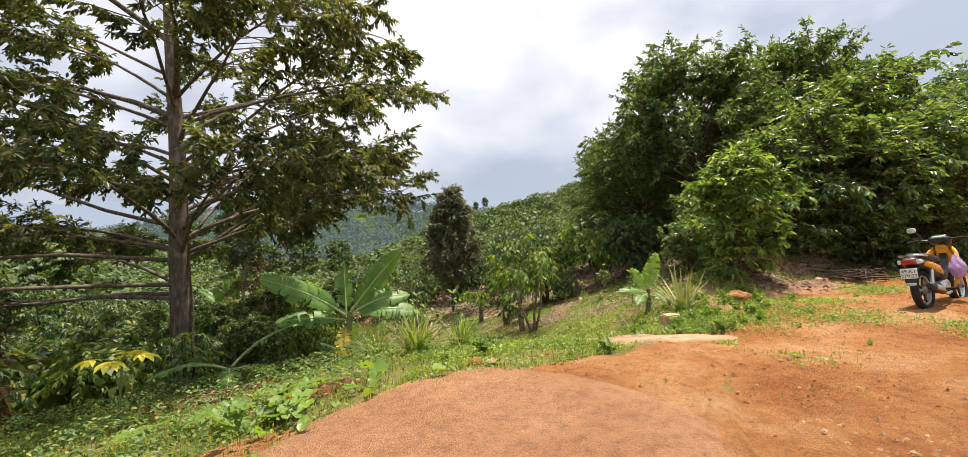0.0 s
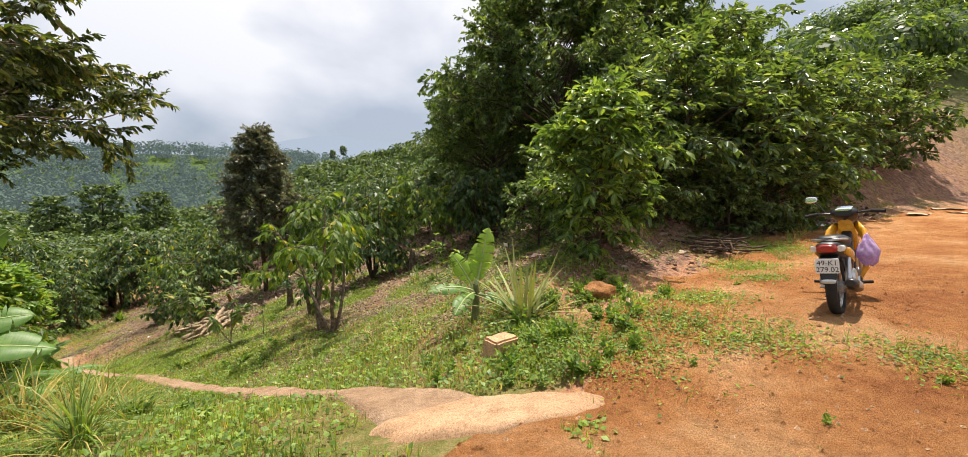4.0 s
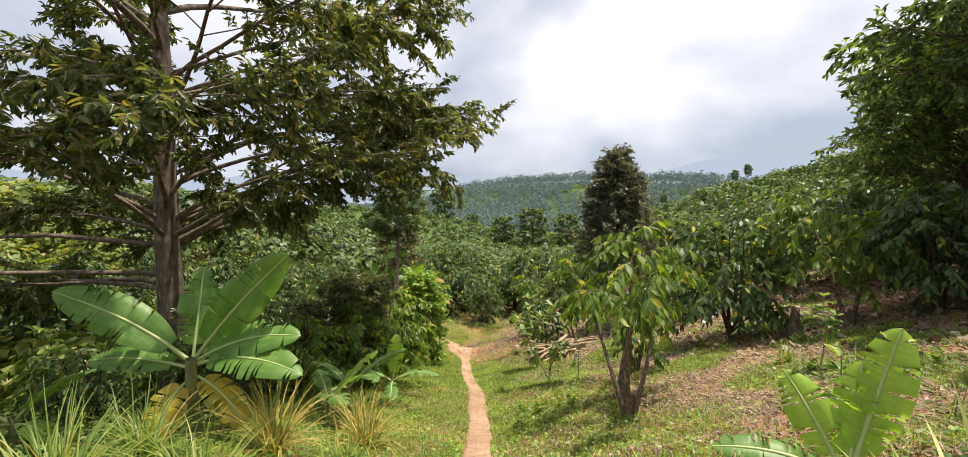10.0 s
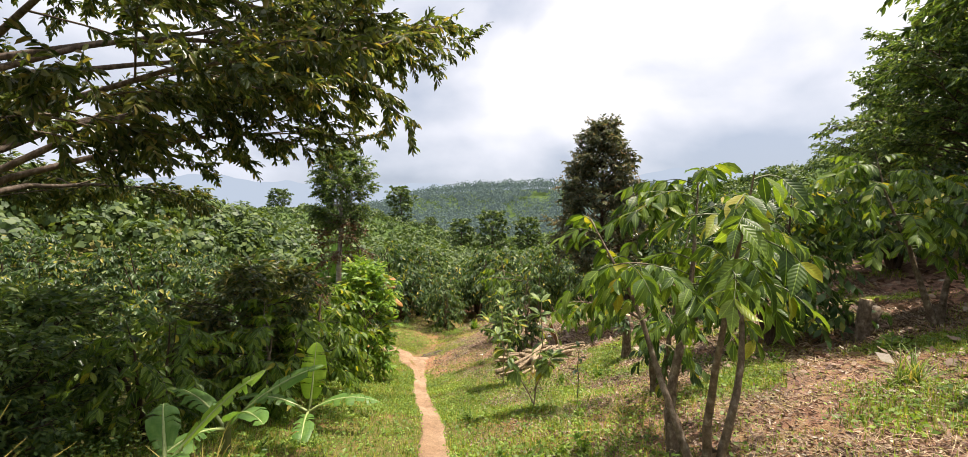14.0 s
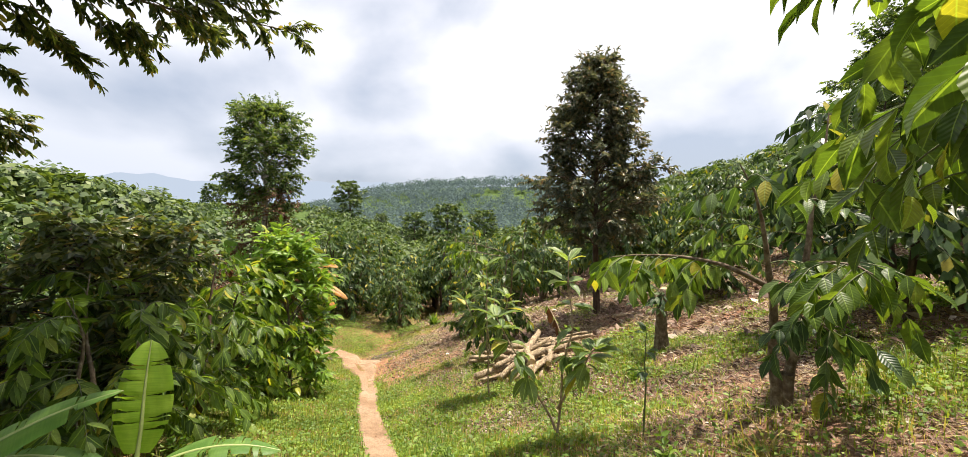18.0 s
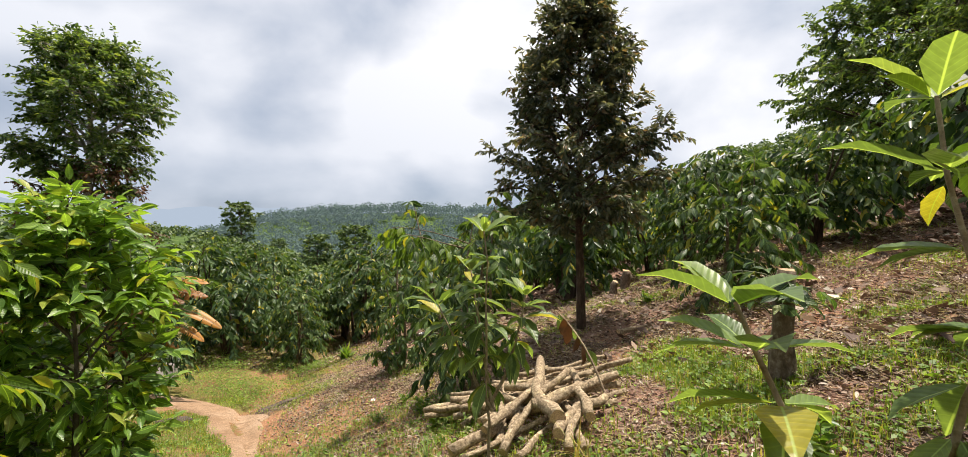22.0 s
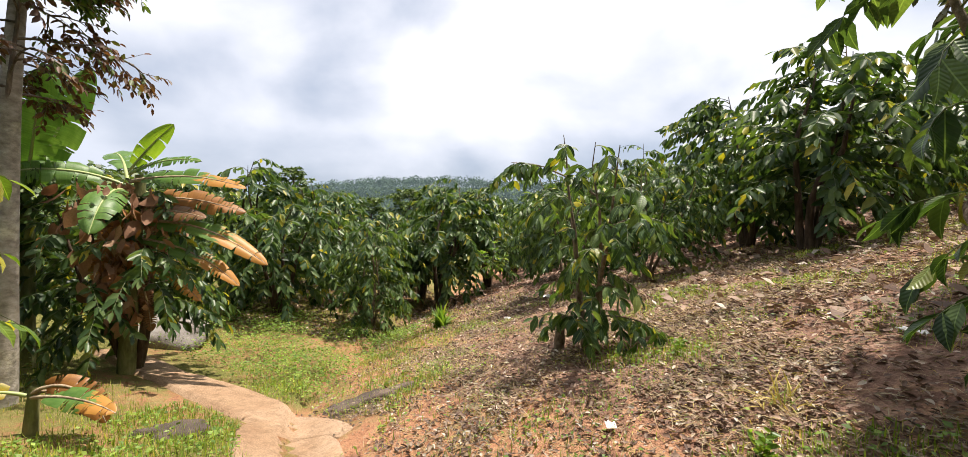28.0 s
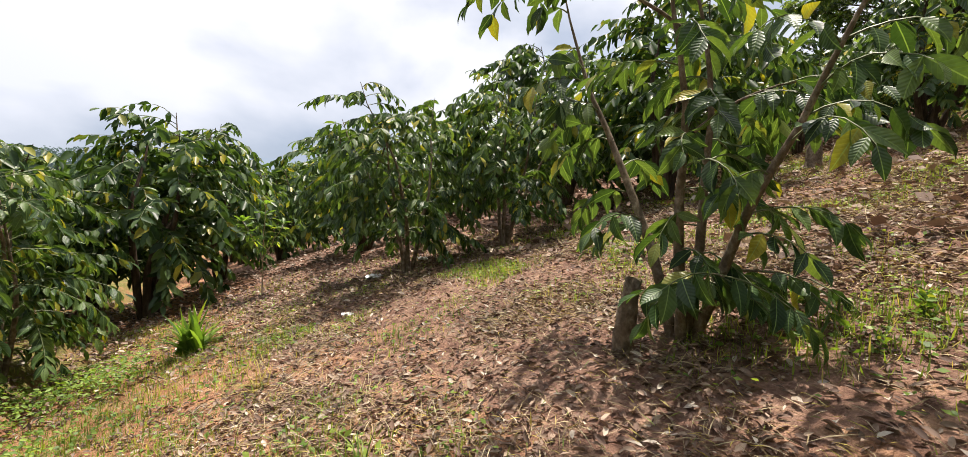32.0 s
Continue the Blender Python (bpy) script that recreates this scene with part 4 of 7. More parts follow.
side_arm(stands[25], (0, 0, 2.0), (-0.6, -0.9, 0.5), 1.3, 0.6, 509, M_COFFEE_PALE, 0.55, 7, 0.17, 0.011)
side_arm(stands[25], (0, 0, 0.6), (-0.5, -0.5, 0.3), 0.6, 0.7, 510, M_COFFEE, 0.2, 8, 0.18, 0.01)
side_arm(stands[21], (0, 0, 1.5), (-0.5, -0.8, 0.7), 0.9, 0.8, 511, M_COFFEE_PALE, 0.3, 10, 0.17, 0.013)
# plantation rows: five kinds shared by many trees
KINDS = [coffee_meshes(40 + i, M_COFFEE, height=2.3 + 0.15 * i, stems=4, spread=1.2, lats=28, shape=LEAF_MID, leaf=0.17, gap=0.075, bare=0.24, hang=0.8, wide=0.22) for i in range(5)]
ROWKINDS = [coffee_meshes(50 + i, M_COFFEE, height=2.3 + 0.2 * i, stems=4, spread=1.25, lats=22, shape=LEAF_FAR, leaf=0.2, gap=0.09, bare=0.26, hang=0.75, wide=0.22, sides=3) for i in range(4)]
rng = random.Random(4)
spots = [(-12.4, 26.6), (-11.7, 29.2), (-10.7, 31.6), (-9.5, 30.2), (-8.7, 33.0), (-7.4, 35.2), (-5.7, 30.6), (-1.6, 29.0), (-1.4, 26.3), (1.3, 24.0), (3.0, 22.4), (4.97, 20.9), (-15.6, 25.5), (-14.6, 28.0), (-13.8, 31.0), (-12.6, 34.0), (-5.8, 14.4), (-7.9, 13.6), (-8.4, 17.6),
         (-9.2, 15.4), (-9.8, 18.4), (10.5, 15.5), (13.4, 15.0), (14.5, 16.5)] + [(-12.2 - 2.4 * i + (j % 2) * 1.1, 9.5 + 2.5 * j) for i in range(4) for j in range(6)]
PALEKINDS = [coffee_meshes(60 + i, M_COFFEE if i else M_COFFEE_PALE, height=2.0 + 0.2 * i, stems=4, spread=1.1, lats=22, shape=LEAF_FINE, leaf=0.165, gap=0.085, bare=0.12, hang=0.8, wide=0.21) for i in range(2)]
for i, (x, y) in enumerate(spots):
    place_plant("coffee_tree", PALEKINDS[i % 2] if -10 < x < -4 and y < 19 else KINDS[i % 5], x, y, "leafy coffee tree in the plantation", "coffee tree", "coffee trees of the plantation", rng.uniform(0, 360), rng.uniform(0.95, 1.15) * (1.34 if y > 24 else 1.0))
for row in range(15):
    for col in range(18):
        x, y = -9.5 + col * 2.75 + (row % 2) * 1.2 + rng.uniform(-0.4, 0.4), 29.0 + row * 2.8 + rng.uniform(-0.4, 0.4)
        lx, _ = path_line(y)
        if any(math.hypot(x - a, y - b) < 2.1 for a, b in spots) or any(math.hypot(x - n[0], y - n[1]) < 2.1 for n in NEAR) or x > 26:
            continue
        if x < lx - 4 or (y < 34 and x > 6):
            continue
        place_plant("coffee_tree", ROWKINDS[rng.randrange(4)], x, y, "leafy coffee tree in the plantation", "coffee tree", "coffee trees of the plantation", rng.uniform(0, 360), rng.uniform(1.15, 1.38))
for row in range(9):
    for col in range(8):
        x, y = 2.4 + col * 2.9 + (row % 2) * 1.3 + rng.uniform(-0.5, 0.5), 16.0 + row * 2.7 + rng.uniform(-0.4, 0.4)
        if any(math.hypot(x - a, y - b) < 2.2 for a, b in spots) or math.hypot(x - 8.3, y - 17) < 2 or y < yard_edge(x) + 5:
            continue
        place_plant("coffee_tree", ROWKINDS[rng.randrange(4)], x, y, "leafy coffee tree in the plantation", "coffee tree", "coffee trees of the plantation", rng.uniform(0, 360), rng.uniform(0.8, 1.05))


# ---- far greenery ----
def tufted(name, spots_, mat, size, count, leaf, label, category, flat=0.8, seed=3):
    """Far crowns as heaps of leaf sprays, joined in one."""
    g = np.random.default_rng(seed)
    P, D, L, C = [], [], [], []
    for x, y, s in spots_:
        z = ground(x, y)
        d = unit(g.normal(0, 1, (count, 3)))
        d[:, 2] = np.abs(d[:, 2]) * 1.2 - 0.25
        d = unit(d)
        lump = 0.82 + 0.35 * np.sin(d[:, 0] * 4 + x) * np.cos(d[:, 1] * 3 + y) + g.normal(0, 0.1, count)
        r = size * s * lump[:, None]
        P.append(np.array([x, y, z + size * s * flat * 0.75]) + d * r * np.array([1, 1, flat]))
        w = g.normal(0, 1, (count, 3))
        D.append(unit(w - (w * d).sum(1)[:, None] * d) + d * 0.3 - np.array([0, 0, 0.25]))
        C.append(d)
        L.append(np.full(count, leaf * s) * g.uniform(0.6, 1.3, count))
    P, D, L = np.concatenate(P), np.concatenate(D), np.concatenate(L)
    N = unit(np.concatenate(C) + np.array([0, 0, 0.4]) + g.normal(0, 0.35, P.shape))
    v, q = leaves(P, D, N, L, L * 0.36, LEAF_FAR)
    return tagged(new(name, mesh_of(name, v, q, mat, False)), label, category, kind="stuff")


g = random.Random(9)
hill = []
for i in range(3400):
    x, y = (g.uniform(-130, 12), g.uniform(60, 150)) if i % 3 == 0 else (g.uniform(-62, -13), g.uniform(14, 62))
    if (x < path_line(y)[0] - 6 or y > 66) and math.hypot(x + 4, y - 14) > 20:
        hill.append((round(x / 2.6) * 2.6 + g.uniform(-0.5, 0.5), round(y / 2.6) * 2.6 + g.uniform(-0.5, 0.5), g.uniform(0.8, 1.2)))
near_hill = [h for h in hill if math.hypot(h[0] + 4, h[1] - 14) < 52]
tufted("coffee_field", near_hill, M_FARCOFFEE, 1.15, 150, 0.33, "rows of coffee bushes on the near side of the hill", "coffee field", 0.8, 13)
tufted("coffee_field", [h for h in hill if math.hypot(h[0] + 4, h[1] - 14) >= 52], M_FARCOFFEE, 1.15, 70, 0.55, "coffee bushes in rows covering the opposite hill", "coffee field", 0.8)
field = []
for i in range(2200):
    x, y = g.uniform(-60, -7), g.uniform(-25, 15)
    if x < path_line(y)[0] - 7.5 - max(0, (12 - y)) * 0.05:
        field.append((x, y, g.uniform(0.55, 1.25)))
tufted("shrub_field", [f for f in field if f[0] > -26], M_FIELD, 0.75, 190, 0.22, "overgrown field of low yellow-green shrubs", "shrubs", 0.95, 5)
tufted("shrub_field", [f for f in field if f[0] <= -26], M_FIELD, 1.0, 50, 0.55, "overgrown field of low yellow-green shrubs far off", "shrubs", 0.9, 6)
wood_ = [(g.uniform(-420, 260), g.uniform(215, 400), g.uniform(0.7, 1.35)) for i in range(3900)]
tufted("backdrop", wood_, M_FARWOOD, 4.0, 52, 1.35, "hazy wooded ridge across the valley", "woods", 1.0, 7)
ridge = [(g.uniform(-48, 120), g.uniform(76, 190), g.uniform(0.6, 1.2)) for i in range(2300)]
tufted("ridge_woods", ridge, M_FARCOFFEE, 1.6, 90, 0.6, "green scrub and trees along the ridge", "woods", 0.9, 8)
up = [(g.uniform(14, 60), g.uniform(8, 48), g.uniform(0.7, 1.4)) for i in range(700)]
up = [u for u in up if u[1] > yard_edge(u[0]) + 8.5 and u[0] + u[1] > 34]
tufted("hill_scrub", up, M_BROAD, 1.5, 330, 0.30, "scrub and small trees on the hill above the yard", "shrubs", 0.95, 10)
round_tree = tree_meshes(61, M_DARKBARK, M_FARCOFFEE, single=False, height=7.0, clear=0.1, radius=3.2, limbs=26, subs=6, twigs=3, shape=LEAF_FAR, leaf=0.55, width=0.3, gap=0.14, hang=0.3, rise=0.8, trunk=0.2, sag=0.1)
for x, y, s in ((-29, 73, 1.0), (-24, 76, 0.85), (-33, 70, 0.8), (-66.4, 100.7, 1.3), (-95, 88, 1.1), (-70, 120, 0.8), (-52, 60, 0.7), (-84, 50, 0.9), (-40, 24, 0.55), (-60, -4, 0.8)):
    place_plant("round_tree", round_tree, x, y, "rounded green tree standing out of the coffee", "tree", "trees on the opposite hill", x * 7, s, 0.3)

for x, y, s in ((-2.0, 113, 0.62), (0.4, 112, 0.7), (-48, 300, 1.8)):
    place_plant("slender_tree", lone, x, y, "thin tree standing alone on the ridge", "tree", "trees on the ridge", x * 9, s)
# far mountains: a flat strip, its blue haze painted as an even glow
m_haze_glow, t_, b_ = material("mountain", 1.0, 0.0)
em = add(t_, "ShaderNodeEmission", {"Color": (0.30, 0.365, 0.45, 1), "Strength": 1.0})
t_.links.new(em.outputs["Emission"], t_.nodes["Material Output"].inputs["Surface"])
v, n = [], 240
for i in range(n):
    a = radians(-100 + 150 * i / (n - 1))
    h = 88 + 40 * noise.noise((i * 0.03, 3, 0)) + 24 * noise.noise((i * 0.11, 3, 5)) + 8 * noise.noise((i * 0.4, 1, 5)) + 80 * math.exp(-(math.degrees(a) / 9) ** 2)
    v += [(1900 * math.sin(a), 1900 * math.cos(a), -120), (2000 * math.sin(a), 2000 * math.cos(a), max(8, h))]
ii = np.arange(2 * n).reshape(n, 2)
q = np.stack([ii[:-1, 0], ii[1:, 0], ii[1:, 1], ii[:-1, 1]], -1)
tagged(new("backdrop", mesh_of("backdrop", v, q, m_haze_glow)), "hazy blue mountain ridge on the horizon", "mountains", kind="structure")


# ---- banana plants ----
def banana_material(name, mid, rim, stripe=1.0, glow_color=(1.9, 1.8, 0.8)):
    m, t, b = material(name, 0.45, 0.4)
    uv = t.nodes.new("ShaderNodeUVMap").outputs["UV"]
    sep = add(t, "ShaderNodeSeparateXYZ", {"Vector": uv})
    ribs = add(t, "ShaderNodeMapping", {"Vector": uv, "Scale": (90, 1.2, 1)}).outputs["Vector"]
    rib = noise_of(t, 1.0, 3, 0.6, ribs)
    col = blend(t, ramp(t, noise_of(t, 3.5, 5, 0.6, uv), [(0.4, (0, 0, 0)), (0.7, (1, 1, 1))]), mid, rim)
    col = blend(t, 1.0, col, ramp(t, rib, [(0.3, (0.82, 0.84, 0.8)), (0.7, (1.14, 1.12, 1.06))]), "MULTIPLY")
    t.links.new(col, b.inputs["Base Color"])
    bump(t, b, rib, 0.25 * stripe, 0.004)
    tr = t.nodes.new("ShaderNodeBsdfTranslucent")
    t.links.new(blend(t, 1.0, col, glow_color, "MULTIPLY"), tr.inputs["Color"])
    mix = add(t, "ShaderNodeMixShader", {"Fac": 0.36, 1: b.outputs["BSDF"], 2: tr.outputs["BSDF"]})
    t.links.new(mix.outputs["Shader"], t.nodes["Material Output"].inputs["Surface"])
    return m


M_BAN = banana_material("banana_leaf", (0.085, 0.19, 0.036), (0.16, 0.28, 0.07))
M_BANPALE = banana_material("young_banana_leaf", (0.20, 0.35, 0.035), (0.28, 0.42, 0.06))
M_BANYEL = banana_material("yellowing_banana_leaf", (0.42, 0.30, 0.03), (0.16, 0.20, 0.035))
M_BANDRY = banana_material("withered_banana_leaf", (0.36, 0.17, 0.05), (0.24, 0.10, 0.035), 1.0, (1.2, 1.0, 0.8))
M_BANBROWN = banana_material("dead_banana_leaf", (0.18, 0.09, 0.045), (0.28, 0.155, 0.085), 1.0, (1.1, 1.0, 0.9))
def tip_material():
    """Green blade, dried orange towards its tip."""
    m = M_BAN.copy()
    m.name = "half_withered_banana_leaf"
    t = m.node_tree
    b = t.nodes["Principled BSDF"]
    col = b.inputs["Base Color"].links[0].from_socket
    uv = t.nodes.new("ShaderNodeUVMap").outputs["UV"]
    k = add(t, "ShaderNodeMath", {0: add(t, "ShaderNodeSeparateXYZ", {"Vector": uv}).outputs["X"], 1: noise_of(t, 6.0, 4, 0.6, uv)}, operation="ADD").outputs[0]
    mixed = blend(t, ramp(t, add(t, "ShaderNodeMath", {0: k, 1: 0.8}, operation="MULTIPLY").outputs[0], [(0.86, (0, 0, 0)), (0.92, (1, 1, 1))]), col, (0.50, 0.24, 0.05))
    t.links.new(mixed, b.inputs["Base Color"])
    for n in t.nodes:
        if n.type == "BSDF_TRANSLUCENT":
            t.links.new(mixed, n.inputs["Color"])
    return m


M_BANTIP = tip_material()
M_RIB = plain_material("banana_rib", (0.30, 0.36, 0.13), 0.5)
M_PSEUDO = bark_material("banana_stem", (0.07, 0.075, 0.03), (0.16, 0.17, 0.07), (0.27, 0.24, 0.12), 12.0, 0.3, 0.6)


def banana_leaf(parent, az, elev, length, width, sag, mat, seed, base=(0, 0, 0), label="", stalk=0.2, tears=0.25, face=None, tilt=0.0):
    """One big blade: arched midrib, two halves folded up from it, torn here and there along the veins."""
    rng = np.random.default_rng(seed)
    a, e = radians(az), radians(elev)
    rib = bend(base, (math.sin(a) * math.cos(e), math.cos(a) * math.cos(e), math.sin(e)), length * (1 + stalk), sag, 16, rng, 0.022 * length ** 0.5, 0.004, 0.012)
    rows = 30
    V, Q, UV = [], [], []
    drop = np.zeros(2)
    cut = [set(rng.choice(np.arange(3, rows - 2), min(rows - 6, int(rows * tears * rng.uniform(0.5, 1.2))), replace=False).tolist()) for _ in range(2)]
    for s, side in enumerate((1, -1)):
        start, hang = len(V), 0.0
        prev = None
        for i in range(rows + 1):
            k = i / rows
            p, d = along(rib, min(0.999, (stalk + k) / (1 + stalk)))
            up = np.array((0, 0, 1.0)) if face is None or elev < 40 else np.array((math.sin(radians(face)), math.cos(radians(face)), 0.35))
            if tilt and elev < 40:
                up = unit(np.array((math.sin(radians(face)) * tilt, math.cos(radians(face)) * tilt, 1.0)))
            S = np.cross(d, up)
            S = S / (np.linalg.norm(S) + 1e-9) * side
            w = width * 0.5 * (math.sin(math.pi * min(1, k * 0.93 + 0.07)) ** 0.55)
            row = [p, p + S * w * 0.55 + up * w * (0.22 - hang * 0.3), p + S * w * 0.98 + up * w * (0.12 - hang)]
            here = len(V)
            V += row
            UV += [(k, 0.5), (k, 0.5 + 0.25 * side), (k, 0.5 + 0.5 * side)]
            if i and prev is not None:
                for c in range(2):
                    Q.append((prev + c, prev + c + 1, here + c + 1, here + c))
            prev = here
            if i in cut[s]:
                hang = max(0.0, rng.uniform(-0.05, 0.55))
                row2 = [row[0], p + S * w * 0.55 + up * w * (0.2 - hang * 0.3) + d * 0.01, p + S * w * 0.93 + up * w * (0.10 - hang) + d * 0.035]
                prev = len(V)
                V += row2
                UV += [(k, 0.5), (k, 0.5 + 0.25 * side), (k, 0.5 + 0.5 * side)]
    me = mesh_of("leaf", V, Q, mat, True)
    lay = me.uv_layers.new(name="UVMap")
    UV = np.array(UV, dtype=np.float32)
    li = np.zeros(len(me.loops), dtype=np.int32)
    me.loops.foreach_get("vertex_index", li)
    lay.data.foreach_set("uv", UV[li].ravel())
    leaf = part("leaf", me, parent, label)
    part("midrib", mesh_of("midrib", *tubes([rib], 6), M_RIB if mat in (M_BAN, M_BANPALE, M_BANYEL) else M_STRAWSTICK, True), leaf)
    return leaf


def banana(x, y, stem, thick, blades, label, seed, group="banana plants", face=None, tilt=0.0):
    ob = thing("banana_plant", x, y, label, "banana plant", group)
    rng = np.random.default_rng(seed)
    part("pseudostem", mesh_of("pseudostem", *tubes([bend((0, 0, -0.1), (0.03, 0.02, 1), stem + 0.15, 0, 7, rng, thick, thick * 0.6, 0.02)], 12), M_PSEUDO, True), ob)
    for i, (az, el, ln, wd, sag, mat, lab) in enumerate(blades):
        banana_leaf(ob, az, el, ln, wd, sag, mat, seed * 31 + i, (0.02 * math.sin(radians(az)), 0.02 * math.cos(radians(az)), stem * (0.8 + 0.2 * min(1, el / 60 + 0.3))), lab, face=face, tilt=tilt, tears=0.4 if mat in (M_BANDRY, M_BANBROWN) else 0.32)
    return ob


banana(-2.4, 8.0, 0.85, 0.08, [(59, 54, 1.25, 0.46, 0.25, M_BAN, ""), (-121, 40, 1.3, 0.46, 0.45, M_BAN, ""), (62, 34, 1.0, 0.42, 0.8, M_BAN, ""), (75, 24, 1.1, 0.42, 0.8, M_BAN, ""),
                               (-116, 14, 0.95, 0.36, 0.35, M_BAN, ""), (-30, 76, 0.8, 0.4, 0.3, M_BAN, ""), (170, -20, 0.55, 0.36, 1.6, M_BANYEL, "yellowing drooping leaf"),
                               (80, -8, 0.7, 0.34, 0.9, M_BANYEL, "yellow-green drooping leaf"), (-20, 20, 0.9, 0.34, 1.1, M_BAN, "")], "banana plant with broad torn leaves, lower ones yellowing", 3, face=116, tilt=0.9)
banana(-3.9, 7.0, 0.35, 0.06, [(150, 25, 0.9, 0.3, 0.9, M_BAN, ""), (60, 50, 0.95, 0.3, 0.9, M_BAN, ""), (75, 15, 0.7, 0.28, 0.9, M_BANPALE, ""), (-120, 30, 0.9, 0.3, 1.1, M_BAN, "")],
       "small banana plant in the grass below the durian", 4)
banana(2.98, 8.3, 0.42, 0.055, [(50, 74, 0.62, 0.27, 0.15, M_BANPALE, "pale unfurling leaf"), (-60, 62, 0.42, 0.22, 0.4, M_BANPALE, ""), (-95, 24, 0.48, 0.2, 0.7, M_BAN, ""),
                               (20, 78, 0.45, 0.22, 0.2, M_BANPALE, ""), (110, -4, 0.55, 0.2, 0.6, M_BAN, ""), (-140, 10, 0.45, 0.2, 0.8, M_BAN, "")],
       "small banana plant with one pale upright leaf", 5, face=190, tilt=0.7)
banana(-3.5, 12.2, 0.28, 0.05, [(0, 82, 0.75, 0.34, 0.2, M_BANPALE, "pale upright leaf"), (60, 35, 0.8, 0.28, 0.9, M_BAN, ""), (-120, 35, 0.8, 0.28, 0.9, M_BAN, ""), (140, 20, 0.7, 0.26, 0.9, M_BAN, "")],
       "young banana plant beside the path", 6, face=135)
banana(-3.3, 10.9, 0.3, 0.05, [(110, 45, 1.0, 0.32, 0.9, M_BAN, ""), (40, 50, 0.95, 0.3, 0.8, M_BAN, ""), (-90, 40, 0.8, 0.3, 0.9, M_BAN, ""), (170, 30, 0.9, 0.3, 1.0, M_BAN, "")],
       "young banana plant with dark leaves", 7)
banana(-2.6, 9.9, 0.25, 0.045, [(120, 42, 0.85, 0.28, 0.9, M_BAN, ""), (30, 55, 0.8, 0.27, 0.7, M_BANPALE, ""), (-60, 40, 0.7, 0.26, 0.9, M_BAN, "")], "young banana plant in the grass", 8)
rd = np.random.default_rng(77)
tall = banana(-11.05, 21.85, 2.6, 0.11, [(-140, 30, 1.3, 0.38, 1.0, M_BAN, ""), (-60, 40, 1.3, 0.38, 0.9, M_BAN, ""), (150, 20, 1.0, 0.4, 1.6, M_BAN, "")],
              "tall banana plant hung with withered brown leaves", 9, face=130, tilt=1.3)
for i, (z, az, el, ln, wd, sag, tears, m, lab) in enumerate((  # blades on the path's side, from the top down
        (2.7, 76, 52, 0.75, 0.27, 0.2, 0.1, M_BANPALE, ""), (2.65, 84, 30, 0.95, 0.2, 0.7, 0.7, M_BAN, "torn green leaf"), (2.55, 72, 16, 1.35, 0.32, 0.6, 0.3, M_BANTIP, "green leaf withered orange at its tip"),
        (2.3, 66, 14, 1.3, 0.36, 0.55, 0.4, M_BANDRY, "withered orange-brown leaf"), (2.15, 82, 12, 1.0, 0.34, 0.4, 0.5, M_BANBROWN, "dead brown leaf"), (2.0, 76, 14, 1.75, 0.32, 0.95, 0.3, M_BANTIP, "green leaf withered orange at its tip"),
        (1.8, 70, 4, 1.4, 0.3, 0.85, 0.35, M_BANTIP, "green leaf withered orange at its tip"), (1.6, 80, -8, 1.05, 0.28, 0.7, 0.45, M_BANTIP, "green leaf withered orange at its tip"))):
    banana_leaf(tall, az, el, ln, wd, sag, m, 940 + i, (0.03, 0.0, z), lab, tears=tears, face=128, tilt=1.1, stalk=0.12)
for i in range(9):
    banana_leaf(tall, rd.uniform(20, 230), rd.uniform(-75, -10), rd.uniform(0.45, 0.95), rd.uniform(0.12, 0.26), rd.uniform(1.0, 2.6), M_BANDRY if i % 3 == 0 else M_BANBROWN, 900 + i, (0, 0, rd.uniform(1.35, 2.6)), "withered brown leaf", tears=0.9, face=130, tilt=1.6)
shreds = 340
at = np.stack([rd.normal(0.05, 0.26, shreds), rd.normal(-0.12, 0.26, shreds), rd.uniform(0.75, 2.55, shreds)], 1)
at[:, :2] *= (0.5 + 0.6 * (at[:, 2:] - 0.75) / 1.8)
sizes = rd.uniform(0.12, 0.34, shreds)
part("dead_foliage", tri_mesh("dead_foliage", *leaves(at, np.stack([rd.normal(0, 0.5, shreds), rd.normal(0, 0.5, shreds), np.full(shreds, -1.0)], 1), rd.normal(0, 1, (shreds, 3)), sizes, sizes * rd.uniform(0.12, 0.34, shreds), LEAF_FINE), M_SHRED), tall, "mass of shrivelled brown leaves")
banana(-12.0, 21.3, 2.1, 0.12, [(0, 80, 1.6, 0.5, 0.2, M_BAN, ""), (60, 74, 1.6, 0.5, 0.3, M_BAN, ""), (110, 66, 1.5, 0.5, 0.4, M_BAN, ""), (180, 60, 1.4, 0.48, 0.6, M_BAN, ""), (-90, 55, 1.4, 0.46, 0.8, M_BAN, ""),
                                  (140, 48, 1.4, 0.46, 0.9, M_BAN, "")], "tall banana plant with upright green leaves", 10, face=130)
